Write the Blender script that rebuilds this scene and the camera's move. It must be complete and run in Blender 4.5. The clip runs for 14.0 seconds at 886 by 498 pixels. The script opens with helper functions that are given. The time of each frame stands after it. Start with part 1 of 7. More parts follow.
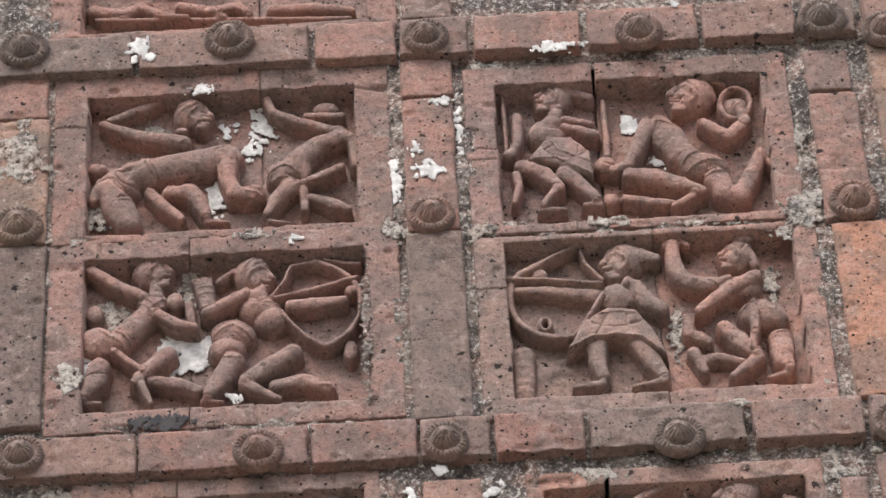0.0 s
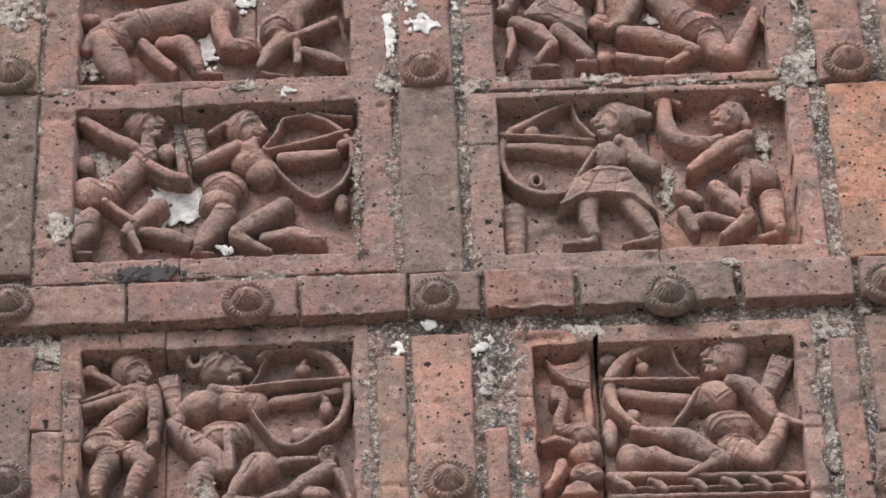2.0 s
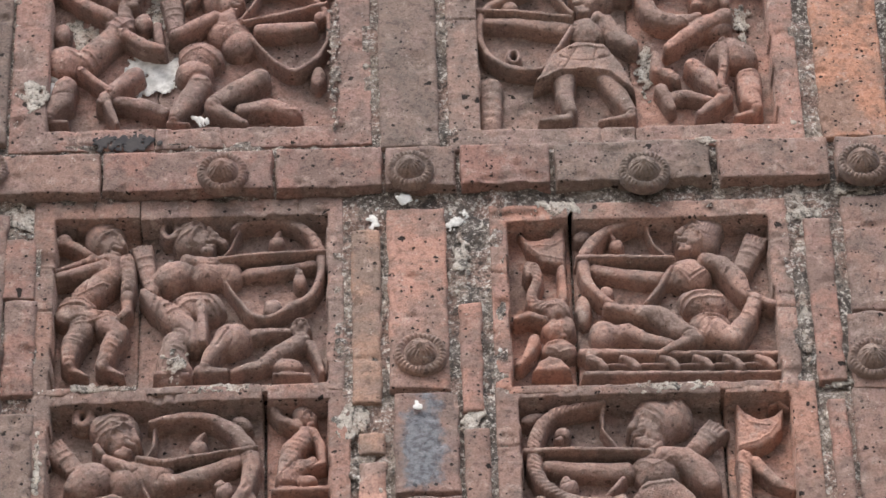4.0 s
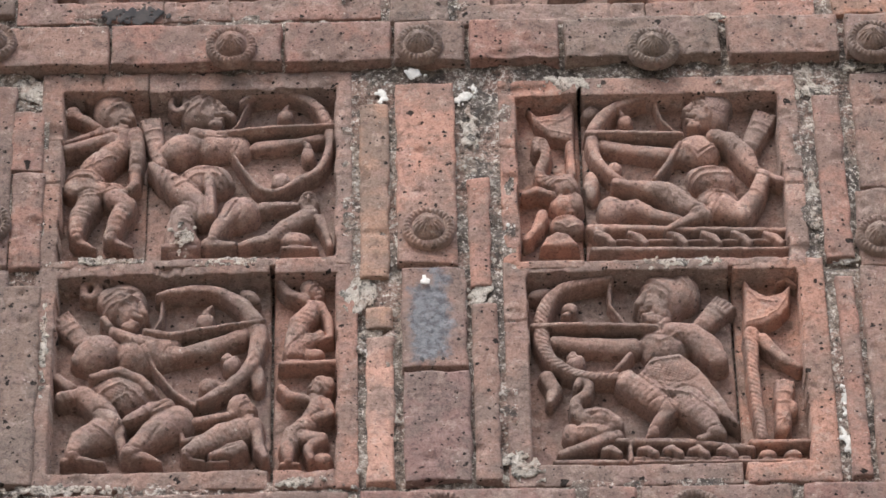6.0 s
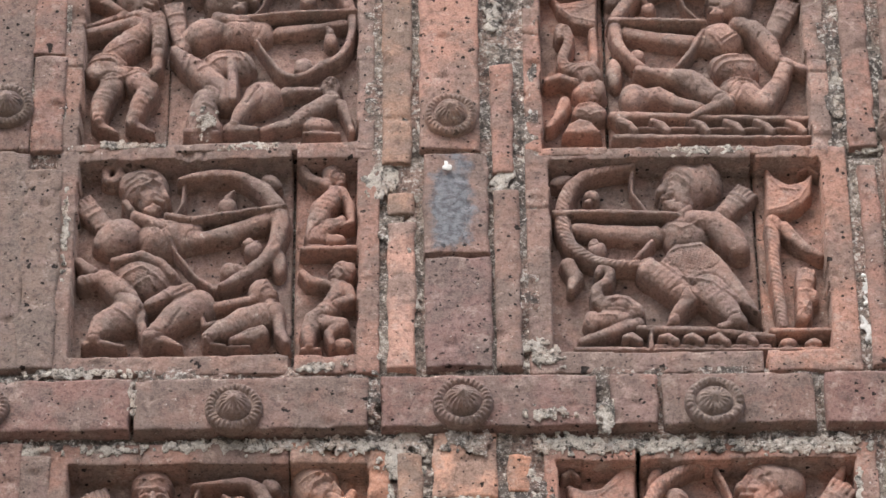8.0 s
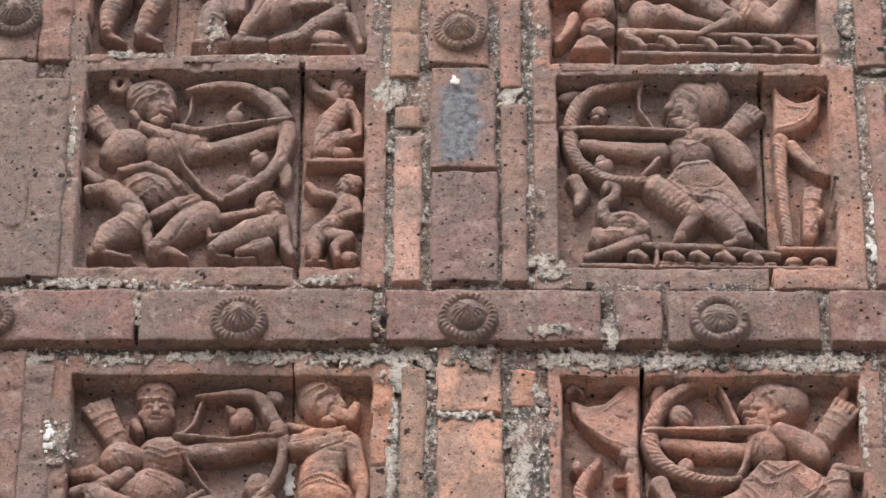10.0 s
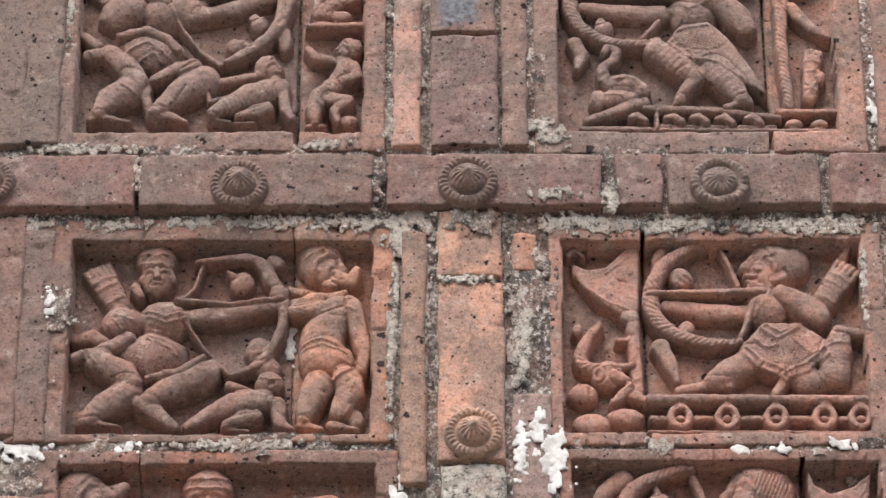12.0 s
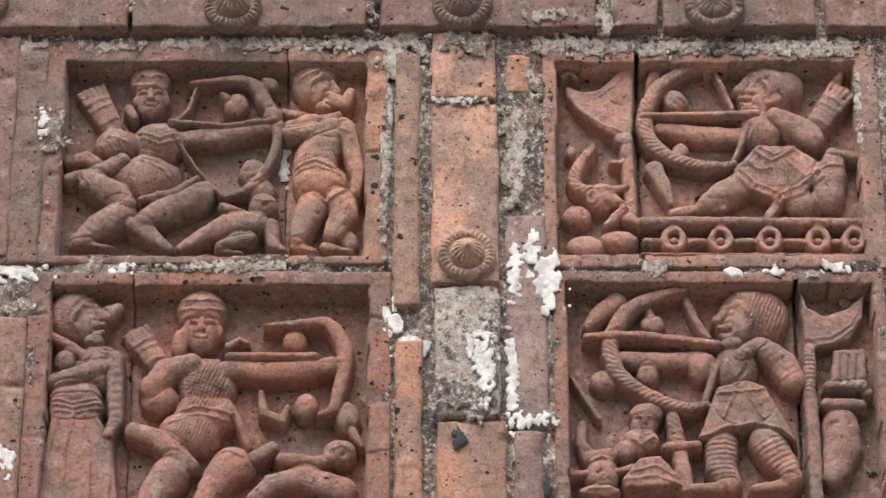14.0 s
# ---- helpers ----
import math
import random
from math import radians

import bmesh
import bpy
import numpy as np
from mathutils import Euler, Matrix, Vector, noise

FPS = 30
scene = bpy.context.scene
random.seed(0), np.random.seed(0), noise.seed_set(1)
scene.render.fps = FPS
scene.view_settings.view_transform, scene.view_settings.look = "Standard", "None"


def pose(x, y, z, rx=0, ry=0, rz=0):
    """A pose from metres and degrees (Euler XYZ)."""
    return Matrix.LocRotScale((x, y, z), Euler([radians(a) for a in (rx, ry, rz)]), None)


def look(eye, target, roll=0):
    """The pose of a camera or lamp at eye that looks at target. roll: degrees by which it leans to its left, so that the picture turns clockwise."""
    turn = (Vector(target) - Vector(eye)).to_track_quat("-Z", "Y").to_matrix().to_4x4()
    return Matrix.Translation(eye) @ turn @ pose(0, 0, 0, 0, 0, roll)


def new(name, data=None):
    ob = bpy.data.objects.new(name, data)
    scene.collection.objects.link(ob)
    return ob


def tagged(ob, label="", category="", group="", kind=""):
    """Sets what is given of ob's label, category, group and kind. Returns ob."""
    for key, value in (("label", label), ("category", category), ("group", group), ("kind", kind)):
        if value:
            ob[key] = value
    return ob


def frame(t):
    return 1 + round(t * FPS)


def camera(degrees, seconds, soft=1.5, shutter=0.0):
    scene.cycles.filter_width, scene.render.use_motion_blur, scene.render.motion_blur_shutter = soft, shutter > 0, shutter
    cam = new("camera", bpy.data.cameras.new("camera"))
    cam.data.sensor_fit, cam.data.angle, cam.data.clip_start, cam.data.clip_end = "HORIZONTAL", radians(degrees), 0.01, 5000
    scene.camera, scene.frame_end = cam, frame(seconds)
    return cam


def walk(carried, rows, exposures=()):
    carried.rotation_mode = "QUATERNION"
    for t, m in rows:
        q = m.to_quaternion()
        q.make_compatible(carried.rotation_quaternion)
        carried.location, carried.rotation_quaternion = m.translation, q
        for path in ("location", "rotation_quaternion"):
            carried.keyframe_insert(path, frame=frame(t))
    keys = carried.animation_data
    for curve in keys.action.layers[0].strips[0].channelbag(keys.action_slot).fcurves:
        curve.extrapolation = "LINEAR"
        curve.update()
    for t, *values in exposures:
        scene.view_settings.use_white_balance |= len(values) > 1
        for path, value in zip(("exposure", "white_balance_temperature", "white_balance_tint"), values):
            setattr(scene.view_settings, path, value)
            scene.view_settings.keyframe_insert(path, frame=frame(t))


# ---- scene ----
EXPOSURES = ((0.0, 0.52, 6320, 10), (3.0, 0.51, 6320, 10), (6.0, 0.61, 6360, 10), (11.0, 0.61, 6430, 10), (14.0, 0.5, 6460, 10))
cam = camera(11.605, 14.0, 1.5)
EYE = (0.0031, -2.8441, 1.5501)
TURNS = (  # seconds, yaw, pitch, roll in degrees
    (0, -0.100, 45.000, -3.206),
    (0.5, -0.064, 44.566, -2.735),
    (1, -0.034, 43.978, -2.630),
    (1.5, -0.071, 43.498, -2.601),
    (2, -0.131, 43.091, -2.365),
    (2.5, -0.245, 42.605, -1.925),
    (3, -0.405, 42.159, -1.895),
    (5.5, -0.435, 40.285, -1.407),
    (6, -0.298, 39.789, -1.263),
    (6.5, -0.169, 39.312, -1.258),
    (7, -0.026, 38.905, -1.327),
    (7.5, 0.083, 38.623, -0.924),
    (8, 0.101, 38.298, -0.608),
    (10.5, 0.221, 36.794, 0.255),
    (11, 0.191, 36.348, 0.172),
    (11.5, 0.234, 35.914, 0.023),
    (12, 0.210, 35.384, -0.041),
    (12.5, 0.128, 34.821, -0.152),
    (13, 0.052, 34.116, -0.383),
    (13.5, 0.016, 33.526, -0.384),
    (14, 0.112, 33.044, 0.025),
)
walk(cam, [(t, pose(*EYE, 90 + pitch, 0, yaw) @ pose(0, 0, 0, 0, 0, roll)) for t, yaw, pitch, roll in TURNS], EXPOSURES)

# ---------------------------------------------------------------- overcast daylight
world = bpy.data.worlds.new("sky")
scene.world = world
world.use_nodes = True
sky = world.node_tree.nodes.new("ShaderNodeTexSky")
sky.sky_type, sky.sun_disc = "NISHITA", False
sky.sun_elevation, sky.sun_rotation = radians(58), radians(200)
sky.air_density, sky.dust_density, sky.ozone_density = 1.0, 6.0, 1.0
backdrop = world.node_tree.nodes["Background"]
world.node_tree.links.new(sky.outputs[0], backdrop.inputs[0])
backdrop.inputs[1].default_value = 0.15
sun = new("sun", bpy.data.lights.new("sun", "SUN"))
sun.data.energy, sun.data.angle, sun.data.color = 1.5, radians(40), (1.0, 0.985, 0.965)
sun.matrix_world = look((0, 0, 0), (0.18, 0.52, -0.83))

# ---------------------------------------------------------------- materials
def nodes_of(name):
    mat = bpy.data.materials.new(name)
    mat.use_nodes = True
    tree = mat.node_tree
    return mat, tree, tree.nodes["Principled BSDF"]


def noise_node(tree, vec, scale, detail=6.0, rough=0.6, kind="ShaderNodeTexNoise"):
    n = tree.nodes.new(kind)
    n.inputs["Scale"].default_value = scale
    if kind == "ShaderNodeTexNoise":
        n.inputs["Detail"].default_value, n.inputs["Roughness"].default_value = detail, rough
    tree.links.new(vec, n.inputs["Vector"])
    return n


def ramp(tree, value, lo, hi, a=0.0, b=1.0):
    n = tree.nodes.new("ShaderNodeMapRange")
    n.interpolation_type = "SMOOTHSTEP"
    for key, v in (("From Min", lo), ("From Max", hi), ("To Min", a), ("To Max", b)):
        n.inputs[key].default_value = v
    tree.links.new(value, n.inputs["Value"])
    return n.outputs["Result"]


def mixed(tree, factor, a, b, mode="MIX"):
    n = tree.nodes.new("ShaderNodeMix")
    n.data_type, n.blend_type = "RGBA", mode
    for value, socket in ((factor, n.inputs[0]), (a, n.inputs[6]), (b, n.inputs[7])):
        if isinstance(value, bpy.types.NodeSocket):
            tree.links.new(value, socket)
        elif isinstance(value, (int, float)):
            socket.default_value = value
        else:
            socket.default_value = (*value, 1)
    return n.outputs[2]


def math_node(tree, op, a, b):
    n = tree.nodes.new("ShaderNodeMath")
    n.operation = op
    for value, socket in ((a, n.inputs[0]), (b, n.inputs[1])):
        if isinstance(value, bpy.types.NodeSocket):
            tree.links.new(value, socket)
        else:
            socket.default_value = value
    return n.outputs[0]


def shifted(tree):
    """World-sized coordinates, moved about for each object so that no two pieces look alike."""
    geo, info = tree.nodes.new("ShaderNodeNewGeometry"), tree.nodes.new("ShaderNodeObjectInfo")
    scale = tree.nodes.new("ShaderNodeVectorMath")
    scale.operation = "MULTIPLY_ADD"
    tree.links.new(info.outputs["Random"], scale.inputs[0])
    scale.inputs[1].default_value = (37.0, 11.0, 23.0)
    tree.links.new(geo.outputs["Position"], scale.inputs[2])
    return scale.outputs[0], info


def bumped(tree, shader, *layers):
    last = None
    for height, distance, strength in layers:
        b = tree.nodes.new("ShaderNodeBump")
        b.inputs["Distance"].default_value, b.inputs["Strength"].default_value = distance, strength
        tree.links.new(height, b.inputs["Height"])
        if last:
            tree.links.new(last, b.inputs["Normal"])
        last = b.outputs["Normal"]
    tree.links.new(last, shader.inputs["Normal"])


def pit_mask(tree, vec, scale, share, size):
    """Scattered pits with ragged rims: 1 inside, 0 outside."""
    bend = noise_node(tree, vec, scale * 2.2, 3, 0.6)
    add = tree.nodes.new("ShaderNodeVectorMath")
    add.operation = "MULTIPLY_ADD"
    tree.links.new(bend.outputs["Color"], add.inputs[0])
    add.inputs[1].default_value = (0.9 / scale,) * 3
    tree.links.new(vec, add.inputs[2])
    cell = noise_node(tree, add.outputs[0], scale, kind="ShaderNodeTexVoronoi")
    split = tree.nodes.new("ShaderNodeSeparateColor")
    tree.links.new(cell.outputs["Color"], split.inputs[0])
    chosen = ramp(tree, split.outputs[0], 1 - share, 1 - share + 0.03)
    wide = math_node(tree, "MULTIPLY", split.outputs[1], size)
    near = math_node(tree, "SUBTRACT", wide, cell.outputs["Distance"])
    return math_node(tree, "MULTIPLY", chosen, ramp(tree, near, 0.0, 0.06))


def terracotta(name, pits=1.0, stain=0.6, speck=1.0):
    """Fired clay whose own colour is the object's; grey weathering, pits with their shade painted in, and pale specks
    on it.
    """
    mat, tree, sh = nodes_of(name)
    vec, info = shifted(tree)
    broad = noise_node(tree, vec, 20, 6, 0.66).outputs["Fac"]
    mid = noise_node(tree, vec, 62, 7, 0.72).outputs["Fac"]
    spot = noise_node(tree, vec, 190, 5, 0.72).outputs["Fac"]
    grain = noise_node(tree, vec, 520, 4, 0.75).outputs["Fac"]
    col = info.outputs["Color"]
    warm = mixed(tree, 1.0, col, (1.17, 1.06, 1.01), "MULTIPLY")
    dull = mixed(tree, 0.6, col, (0.20, 0.155, 0.135))
    c = mixed(tree, ramp(tree, broad, 0.42, 0.58), dull, warm)
    tone = noise_node(tree, vec, 38, 4, 0.6).outputs["Fac"]
    c = mixed(tree, ramp(tree, tone, 0.52, 0.66, 0, 0.6), c, mixed(tree, 0.5, col, (0.34, 0.23, 0.215)))
    c = mixed(tree, ramp(tree, mid, 0.50, 0.66, 0, stain), c, mixed(tree, 0.55, col, (0.12, 0.10, 0.088)))
    c = mixed(tree, ramp(tree, mid, 0.34, 0.47, 0.3 + 0.35 * speck, 0), c, mixed(tree, 0.6, col, (0.50, 0.41, 0.36)))
    c = mixed(tree, ramp(tree, spot, 0.50, 0.62, 0.0, 0.65 * speck), c, mixed(tree, 1.0, c, (0.52, 0.50, 0.50), "MULTIPLY"))
    c = mixed(tree, ramp(tree, grain, 0.41, 0.61, 0.0, 0.55 * speck), c, mixed(tree, 1.0, c, (0.55, 0.53, 0.52), "MULTIPLY"))
    lime = noise_node(tree, vec, 120, 7, 0.8).outputs["Fac"]
    c = mixed(tree, ramp(tree, lime, 0.62, 0.68, 0, 0.8 * speck), c, (0.55, 0.51, 0.46))
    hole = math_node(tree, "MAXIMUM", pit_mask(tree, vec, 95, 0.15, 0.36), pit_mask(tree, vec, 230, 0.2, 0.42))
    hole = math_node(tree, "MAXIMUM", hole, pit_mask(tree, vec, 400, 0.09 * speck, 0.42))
    # the shade inside each pit is put into the colour as near-black
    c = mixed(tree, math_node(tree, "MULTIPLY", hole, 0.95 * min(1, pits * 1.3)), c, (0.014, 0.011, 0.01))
    tree.links.new(c, sh.inputs["Base Color"])
    sh.inputs["Roughness"].default_value = 0.88
    sh.inputs["Specular IOR Level"].default_value = 0.25
    bumped(tree, sh, (mid, 0.003, 0.6 * speck), (spot, 0.0016, 0.75 * speck), (grain, 0.0007, 0.7), (math_node(tree, "MULTIPLY", hole, -1.0), 0.003, 0.9 * pits))
    return mat


def mortar_mat(name, pale, dark, dust, lift=0.5):
    """Sandy lime mortar: brick dust, black growth and pale bloom on it."""
    mat, tree, sh = nodes_of(name)
    vec, info = shifted(tree)
    broad = noise_node(tree, vec, 11, 6, 0.7).outputs["Fac"]
    wash = noise_node(tree, vec, 23, 5, 0.65).outputs["Fac"]
    mid = noise_node(tree, vec, 55, 7, 0.78).outputs["Fac"]
    sand = noise_node(tree, vec, 210, 5, 0.82).outputs["Fac"]
    c = mixed(tree, ramp(tree, broad, 0.42, 0.58), dark, pale)
    c = mixed(tree, ramp(tree, wash, 0.46, 0.60, 0, 0.8), c, dust)
    c = mixed(tree, ramp(tree, mid, 0.52, 0.60, 0, 0.8), c, (0.06, 0.056, 0.052))
    c = mixed(tree, ramp(tree, mid, 0.34, 0.45, lift, 0), c, (0.58, 0.55, 0.50))
    c = mixed(tree, ramp(tree, sand, 0.545, 0.58, 0, 0.9), c, (0.70, 0.67, 0.62))
    c = mixed(tree, ramp(tree, sand, 0.40, 0.46, 0.85, 0), c, (0.04, 0.036, 0.033))
    tree.links.new(c, sh.inputs["Base Color"])
    sh.inputs["Roughness"].default_value = 0.95
    bumped(tree, sh, (mid, 0.007, 0.9), (sand, 0.003, 1.0))
    return mat


def flat_mat(name, a, b, scale, rough=0.9, relief=0.0006):
    mat, tree, sh = nodes_of(name)
    vec, info = shifted(tree)
    n = noise_node(tree, vec, scale, 6, 0.7).outputs["Fac"]
    tree.links.new(mixed(tree, ramp(tree, n, 0.36, 0.62), a, b), sh.inputs["Base Color"])
    sh.inputs["Roughness"].default_value = rough
    bumped(tree, sh, (n, relief, 0.5))
    return mat


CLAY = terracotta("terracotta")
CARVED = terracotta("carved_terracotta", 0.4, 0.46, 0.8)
MORTAR = mortar_mat("lime_mortar", (0.32, 0.27, 0.232), (0.14, 0.118, 0.105), (0.33, 0.215, 0.178), 0.65)
PALE = mortar_mat("pale_mortar", (0.58, 0.54, 0.48), (0.46, 0.42, 0.37), (0.46, 0.36, 0.30), 0.9)
LIME = flat_mat("limewash", (0.40, 0.40, 0.385), (0.68, 0.68, 0.66), 90)
# soot, and the flat black that stands for shade in drilled holes
SOOT_AND_HOLE = flat_mat("soot_and_hole", (0.022, 0.022, 0.026), (0.05, 0.045, 0.045), 90)


def filmed(name, x, z, wide, tall):
    """Fired clay with a glossy blue-grey film that thins out in ragged drips round x, z (metres)."""
    mat = terracotta(name)
    tree = mat.node_tree
    sh = tree.nodes["Principled BSDF"]
    clay = sh.inputs["Base Color"].links[0].from_socket
    geo = tree.nodes.new("ShaderNodeNewGeometry")
    split = tree.nodes.new("ShaderNodeSeparateXYZ")
    tree.links.new(geo.outputs["Position"], split.inputs[0])
    away = []
    for socket, mid, size in ((split.outputs[0], x, wide), (split.outputs[2], z, tall)):
        part_off = math_node(tree, "DIVIDE", math_node(tree, "SUBTRACT", socket, mid), size)
        away.append(math_node(tree, "POWER", math_node(tree, "ABSOLUTE", part_off, 0.0), 2.0))
    far = math_node(tree, "ADD", away[0], away[1])
    ragged = noise_node(tree, geo.outputs["Position"], 48, 7, 0.65).outputs["Fac"]
    fine = noise_node(tree, geo.outputs["Position"], 160, 5, 0.7).outputs["Fac"]
    far = math_node(tree, "ADD", far, math_node(tree, "MULTIPLY", math_node(tree, "SUBTRACT", ragged, 0.5), 3.4))
    cover = ramp(tree, far, 0.45, 1.25, 0.92, 0.0)
    film = mixed(tree, ramp(tree, fine, 0.36, 0.64), (0.045, 0.052, 0.066), (0.15, 0.165, 0.19))
    film = mixed(tree, ramp(tree, ragged, 0.58, 0.70, 0, 0.7), film, (0.24, 0.20, 0.19))
    tree.links.new(mixed(tree, cover, clay, film), sh.inputs["Base Color"])
    tree.links.new(ramp(tree, cover, 0.0, 0.9, 0.88, 0.42), sh.inputs["Roughness"])
    return mat


FILMED = filmed("blue_filmed_terracotta", 0.007, 3.842, 0.022, 0.052)
EARTH = flat_mat("earth", (0.15, 0.13, 0.10), (0.24, 0.205, 0.165), 3)

# ---------------------------------------------------------------- mesh helpers
def lattice(X, Z, size, seed):
    """Smooth value noise in -1..1 over arrays of millimetres."""
    rng = np.random.default_rng(seed)
    table = rng.uniform(-1, 1, (64, 64))
    u, v = X / size + 100.5, Z / size + 100.5
    i, j = np.floor(u).astype(int), np.floor(v).astype(int)
    a, b = u - i, v - j
    a, b = a * a * (3 - 2 * a), b * b * (3 - 2 * b)
    i, j, i1, j1 = i % 64, j % 64, (i + 1) % 64, (j + 1) % 64
    return (table[i, j] * (1 - a) + table[i1, j] * a) * (1 - b) + (table[i, j1] * (1 - a) + table[i1, j1] * a) * b


def sheet(name, X, Z, H, cells, mat, parent=None, color=None):
    """A carved skin: nodes at X, Z millimetres, raised by H towards the viewer; cells says which squares exist."""
    nx, nz = X.shape
    ids = np.arange(nx * nz).reshape(nx, nz)
    quads = np.stack([ids[:-1, :-1], ids[1:, :-1], ids[1:, 1:], ids[:-1, 1:]], -1)[cells]
    used, flat = np.unique(quads, return_inverse=True)
    co = np.stack([X, -H, Z], -1).reshape(-1, 3)[used] / 1000.0
    me = bpy.data.meshes.new(name)
    me.vertices.add(len(used))
    me.vertices.foreach_set("co", co.ravel())
    count = len(quads)
    me.loops.add(4 * count)
    me.polygons.add(count)
    me.loops.foreach_set("vertex_index", flat.ravel().astype(np.int32))
    me.polygons.foreach_set("loop_start", np.arange(0, 4 * count, 4, dtype=np.int32))
    me.polygons.foreach_set("use_smooth", np.ones(count, bool))
    me.materials.append(mat)
    me.update(calc_edges=True)
    me.validate()
    ob = new(name, me)
    ob.parent = parent
    if color:
        ob.color = (*color, 1)
    return ob


def part(name, bm, mat, parent, label=""):
    me = bpy.data.meshes.new(name)
    bm.to_mesh(me)
    bm.free()
    me.materials.append(mat)
    ob = new(name, me)
    ob.parent = parent
    return tagged(ob, label)


def eased(p):
    """A long chain of x, z, radius with two rounded steps put in between each pair of nodes."""
    nodes = [np.array(p[n : n + 3]) for n in range(0, len(p), 3)]
    if len(nodes) < 5:
        return p
    out = []
    for n in range(len(nodes) - 1):
        a, b, c, d = nodes[max(n - 1, 0)], nodes[n], nodes[n + 1], nodes[min(n + 2, len(nodes) - 1)]
        for u in (0.0, 1 / 3, 2 / 3):
            bend = 2 * b + (c - a) * u + (2 * a - 5 * b + 4 * c - d) * u * u + (3 * b - a - 3 * c + d) * u**3
            out += [float(v) for v in bend / 2]
    return out + [float(v) for v in nodes[-1]]


class Relief:
    """A carved form in millimetres, from the recess's lower left corner; heights stand out of the recess's back."""

    def __init__(self, x0, z0, x1, z1, seed, step=0.7):
        self.seed = seed
        self.X, self.Z = np.meshgrid(np.arange(x0, x1 + step, step), np.arange(z0, z1 + step, step), indexing="ij")
        self.H = np.full(self.X.shape, -2.0)
        self.wx = self.X + 0.4 * lattice(self.X, self.Z, 5, seed)
        self.wz = self.Z + 0.4 * lattice(self.X, self.Z, 5, seed + 1)

        self.swell = 1 + 0.06 * lattice(self.X, self.Z, 11, seed + 7) + 0.03 * lattice(self.X, self.Z, 4, seed + 8)
        self.calm = np.ones(self.X.shape)

    def join(self, h, soft=1.6, gap=None, cut=1.7):
        """Lay a form over the rest; gap is how far each node lies outside it, and cuts a groove along its rim."""
        if gap is not None:
            groove = cut * np.exp(-((np.clip(gap, 0, 9) / 1.5) ** 2)) * (gap > 0)
            self.H = np.where(self.H > 3, self.H - groove, self.H)
        a = np.maximum(self.H, h)
        blend = np.clip(1 - np.abs(self.H - h) / soft, 0, 1) ** 2 * soft / 4
        self.H = np.where((self.H > 0) & (h > 0), a + blend, a)

    def away(self, x, z, u, v):
        """How far each node lies from the line x, z to u, v, and how far along."""
        dx, dz = u - x, v - z
        s = np.clip(((self.wx - x) * dx + (self.wz - z) * dz) / (dx * dx + dz * dz + 1e-9), 0, 1)
        return np.hypot(self.wx - x - s * dx, self.wz - z - s * dz), s

    def limb(self, top, *p):
        p = eased(p)
        form, gap = np.full(self.X.shape, -2.0), np.full(self.X.shape, 99.0)
        for n in range(0, len(p) - 3, 3):
            d, s = self.away(p[n], p[n + 1], p[n + 3], p[n + 4])
            r = (p[n + 2] + s * (p[n + 5] - p[n + 2])) * self.swell
            k = np.minimum(0.86, top / r)
            form = np.maximum(form, np.where(d < r, top - k * r * (1 - np.maximum(1 - (d / r) ** 2.2, 0) ** 0.5), -2))
            gap = np.minimum(gap, d - r)
        self.join(form, 1.2, gap)

    def cord(self, top, *p):
        """A limb with slanting turns cut all along it, like the bound stave of a bow."""
        self.limb(top, *p)
        p = eased(p)
        run, near = np.zeros(self.X.shape), np.full(self.X.shape, 99.0)
        done, side = 0.0, np.zeros(self.X.shape)
        for n in range(0, len(p) - 3, 3):
            x, z, u, v = p[n], p[n + 1], p[n + 3], p[n + 4]
            d, s = self.away(x, z, u, v)
            long = math.hypot(u - x, v - z)
            d = d - (p[n + 2] + s * (p[n + 5] - p[n + 2]))
            across = ((self.wx - x) * (v - z) - (self.wz - z) * (u - x)) / (long + 1e-9)
            run, side = np.where(d < near, done + s * long, run), np.where(d < near, across, side)
            near = np.minimum(near, d)
            done += long
        turns = np.sin((run + 0.8 * side + 0.9 * lattice(self.X, self.Z, 13, self.seed + 11)) * 2 * math.pi / 4.6)
        self.H += np.where((near < 0) & (self.H > top - 9), 0.45 * turns, 0)

    def blob(self, top, x, z, rx, rz, turn=0):
        c, s = math.cos(radians(turn)), math.sin(radians(turn))
        u, v = (self.wx - x) * c + (self.wz - z) * s, (self.wz - z) * c - (self.wx - x) * s
        q = (u / rx) ** 2 + (v / rz) ** 2
        q = q / self.swell**2
        lift = min(top, 0.86 * min(rx, rz))
        self.join(np.where(q < 1, top - lift + lift * np.maximum(1 - q**1.1, 0) ** 0.5, -2), 1.6, (np.sqrt(q) - 1) * min(rx, rz), 1.0)

    def plate(self, top, *p):
        pts = [(p[n], p[n + 1]) for n in range(0, len(p), 2)]
        inside, near = np.zeros(self.X.shape, bool), np.full(self.X.shape, 99.0)
        for (x, z), (u, v) in zip(pts, pts[1:] + pts[:1]):
            near = np.minimum(near, self.away(x, z, u, v)[0])
            cross = (z > self.wz) != (v > self.wz)
            inside ^= cross & (self.wx < (u - x) * (self.wz - z) / (v - z + 1e-9) + x)
        self.join(np.where(inside, top - 2.5 + 2.5 * np.sqrt(np.clip(near / 3.0, 0, 1)), -2), 1.2, np.where(inside, 0, near), 1.5)

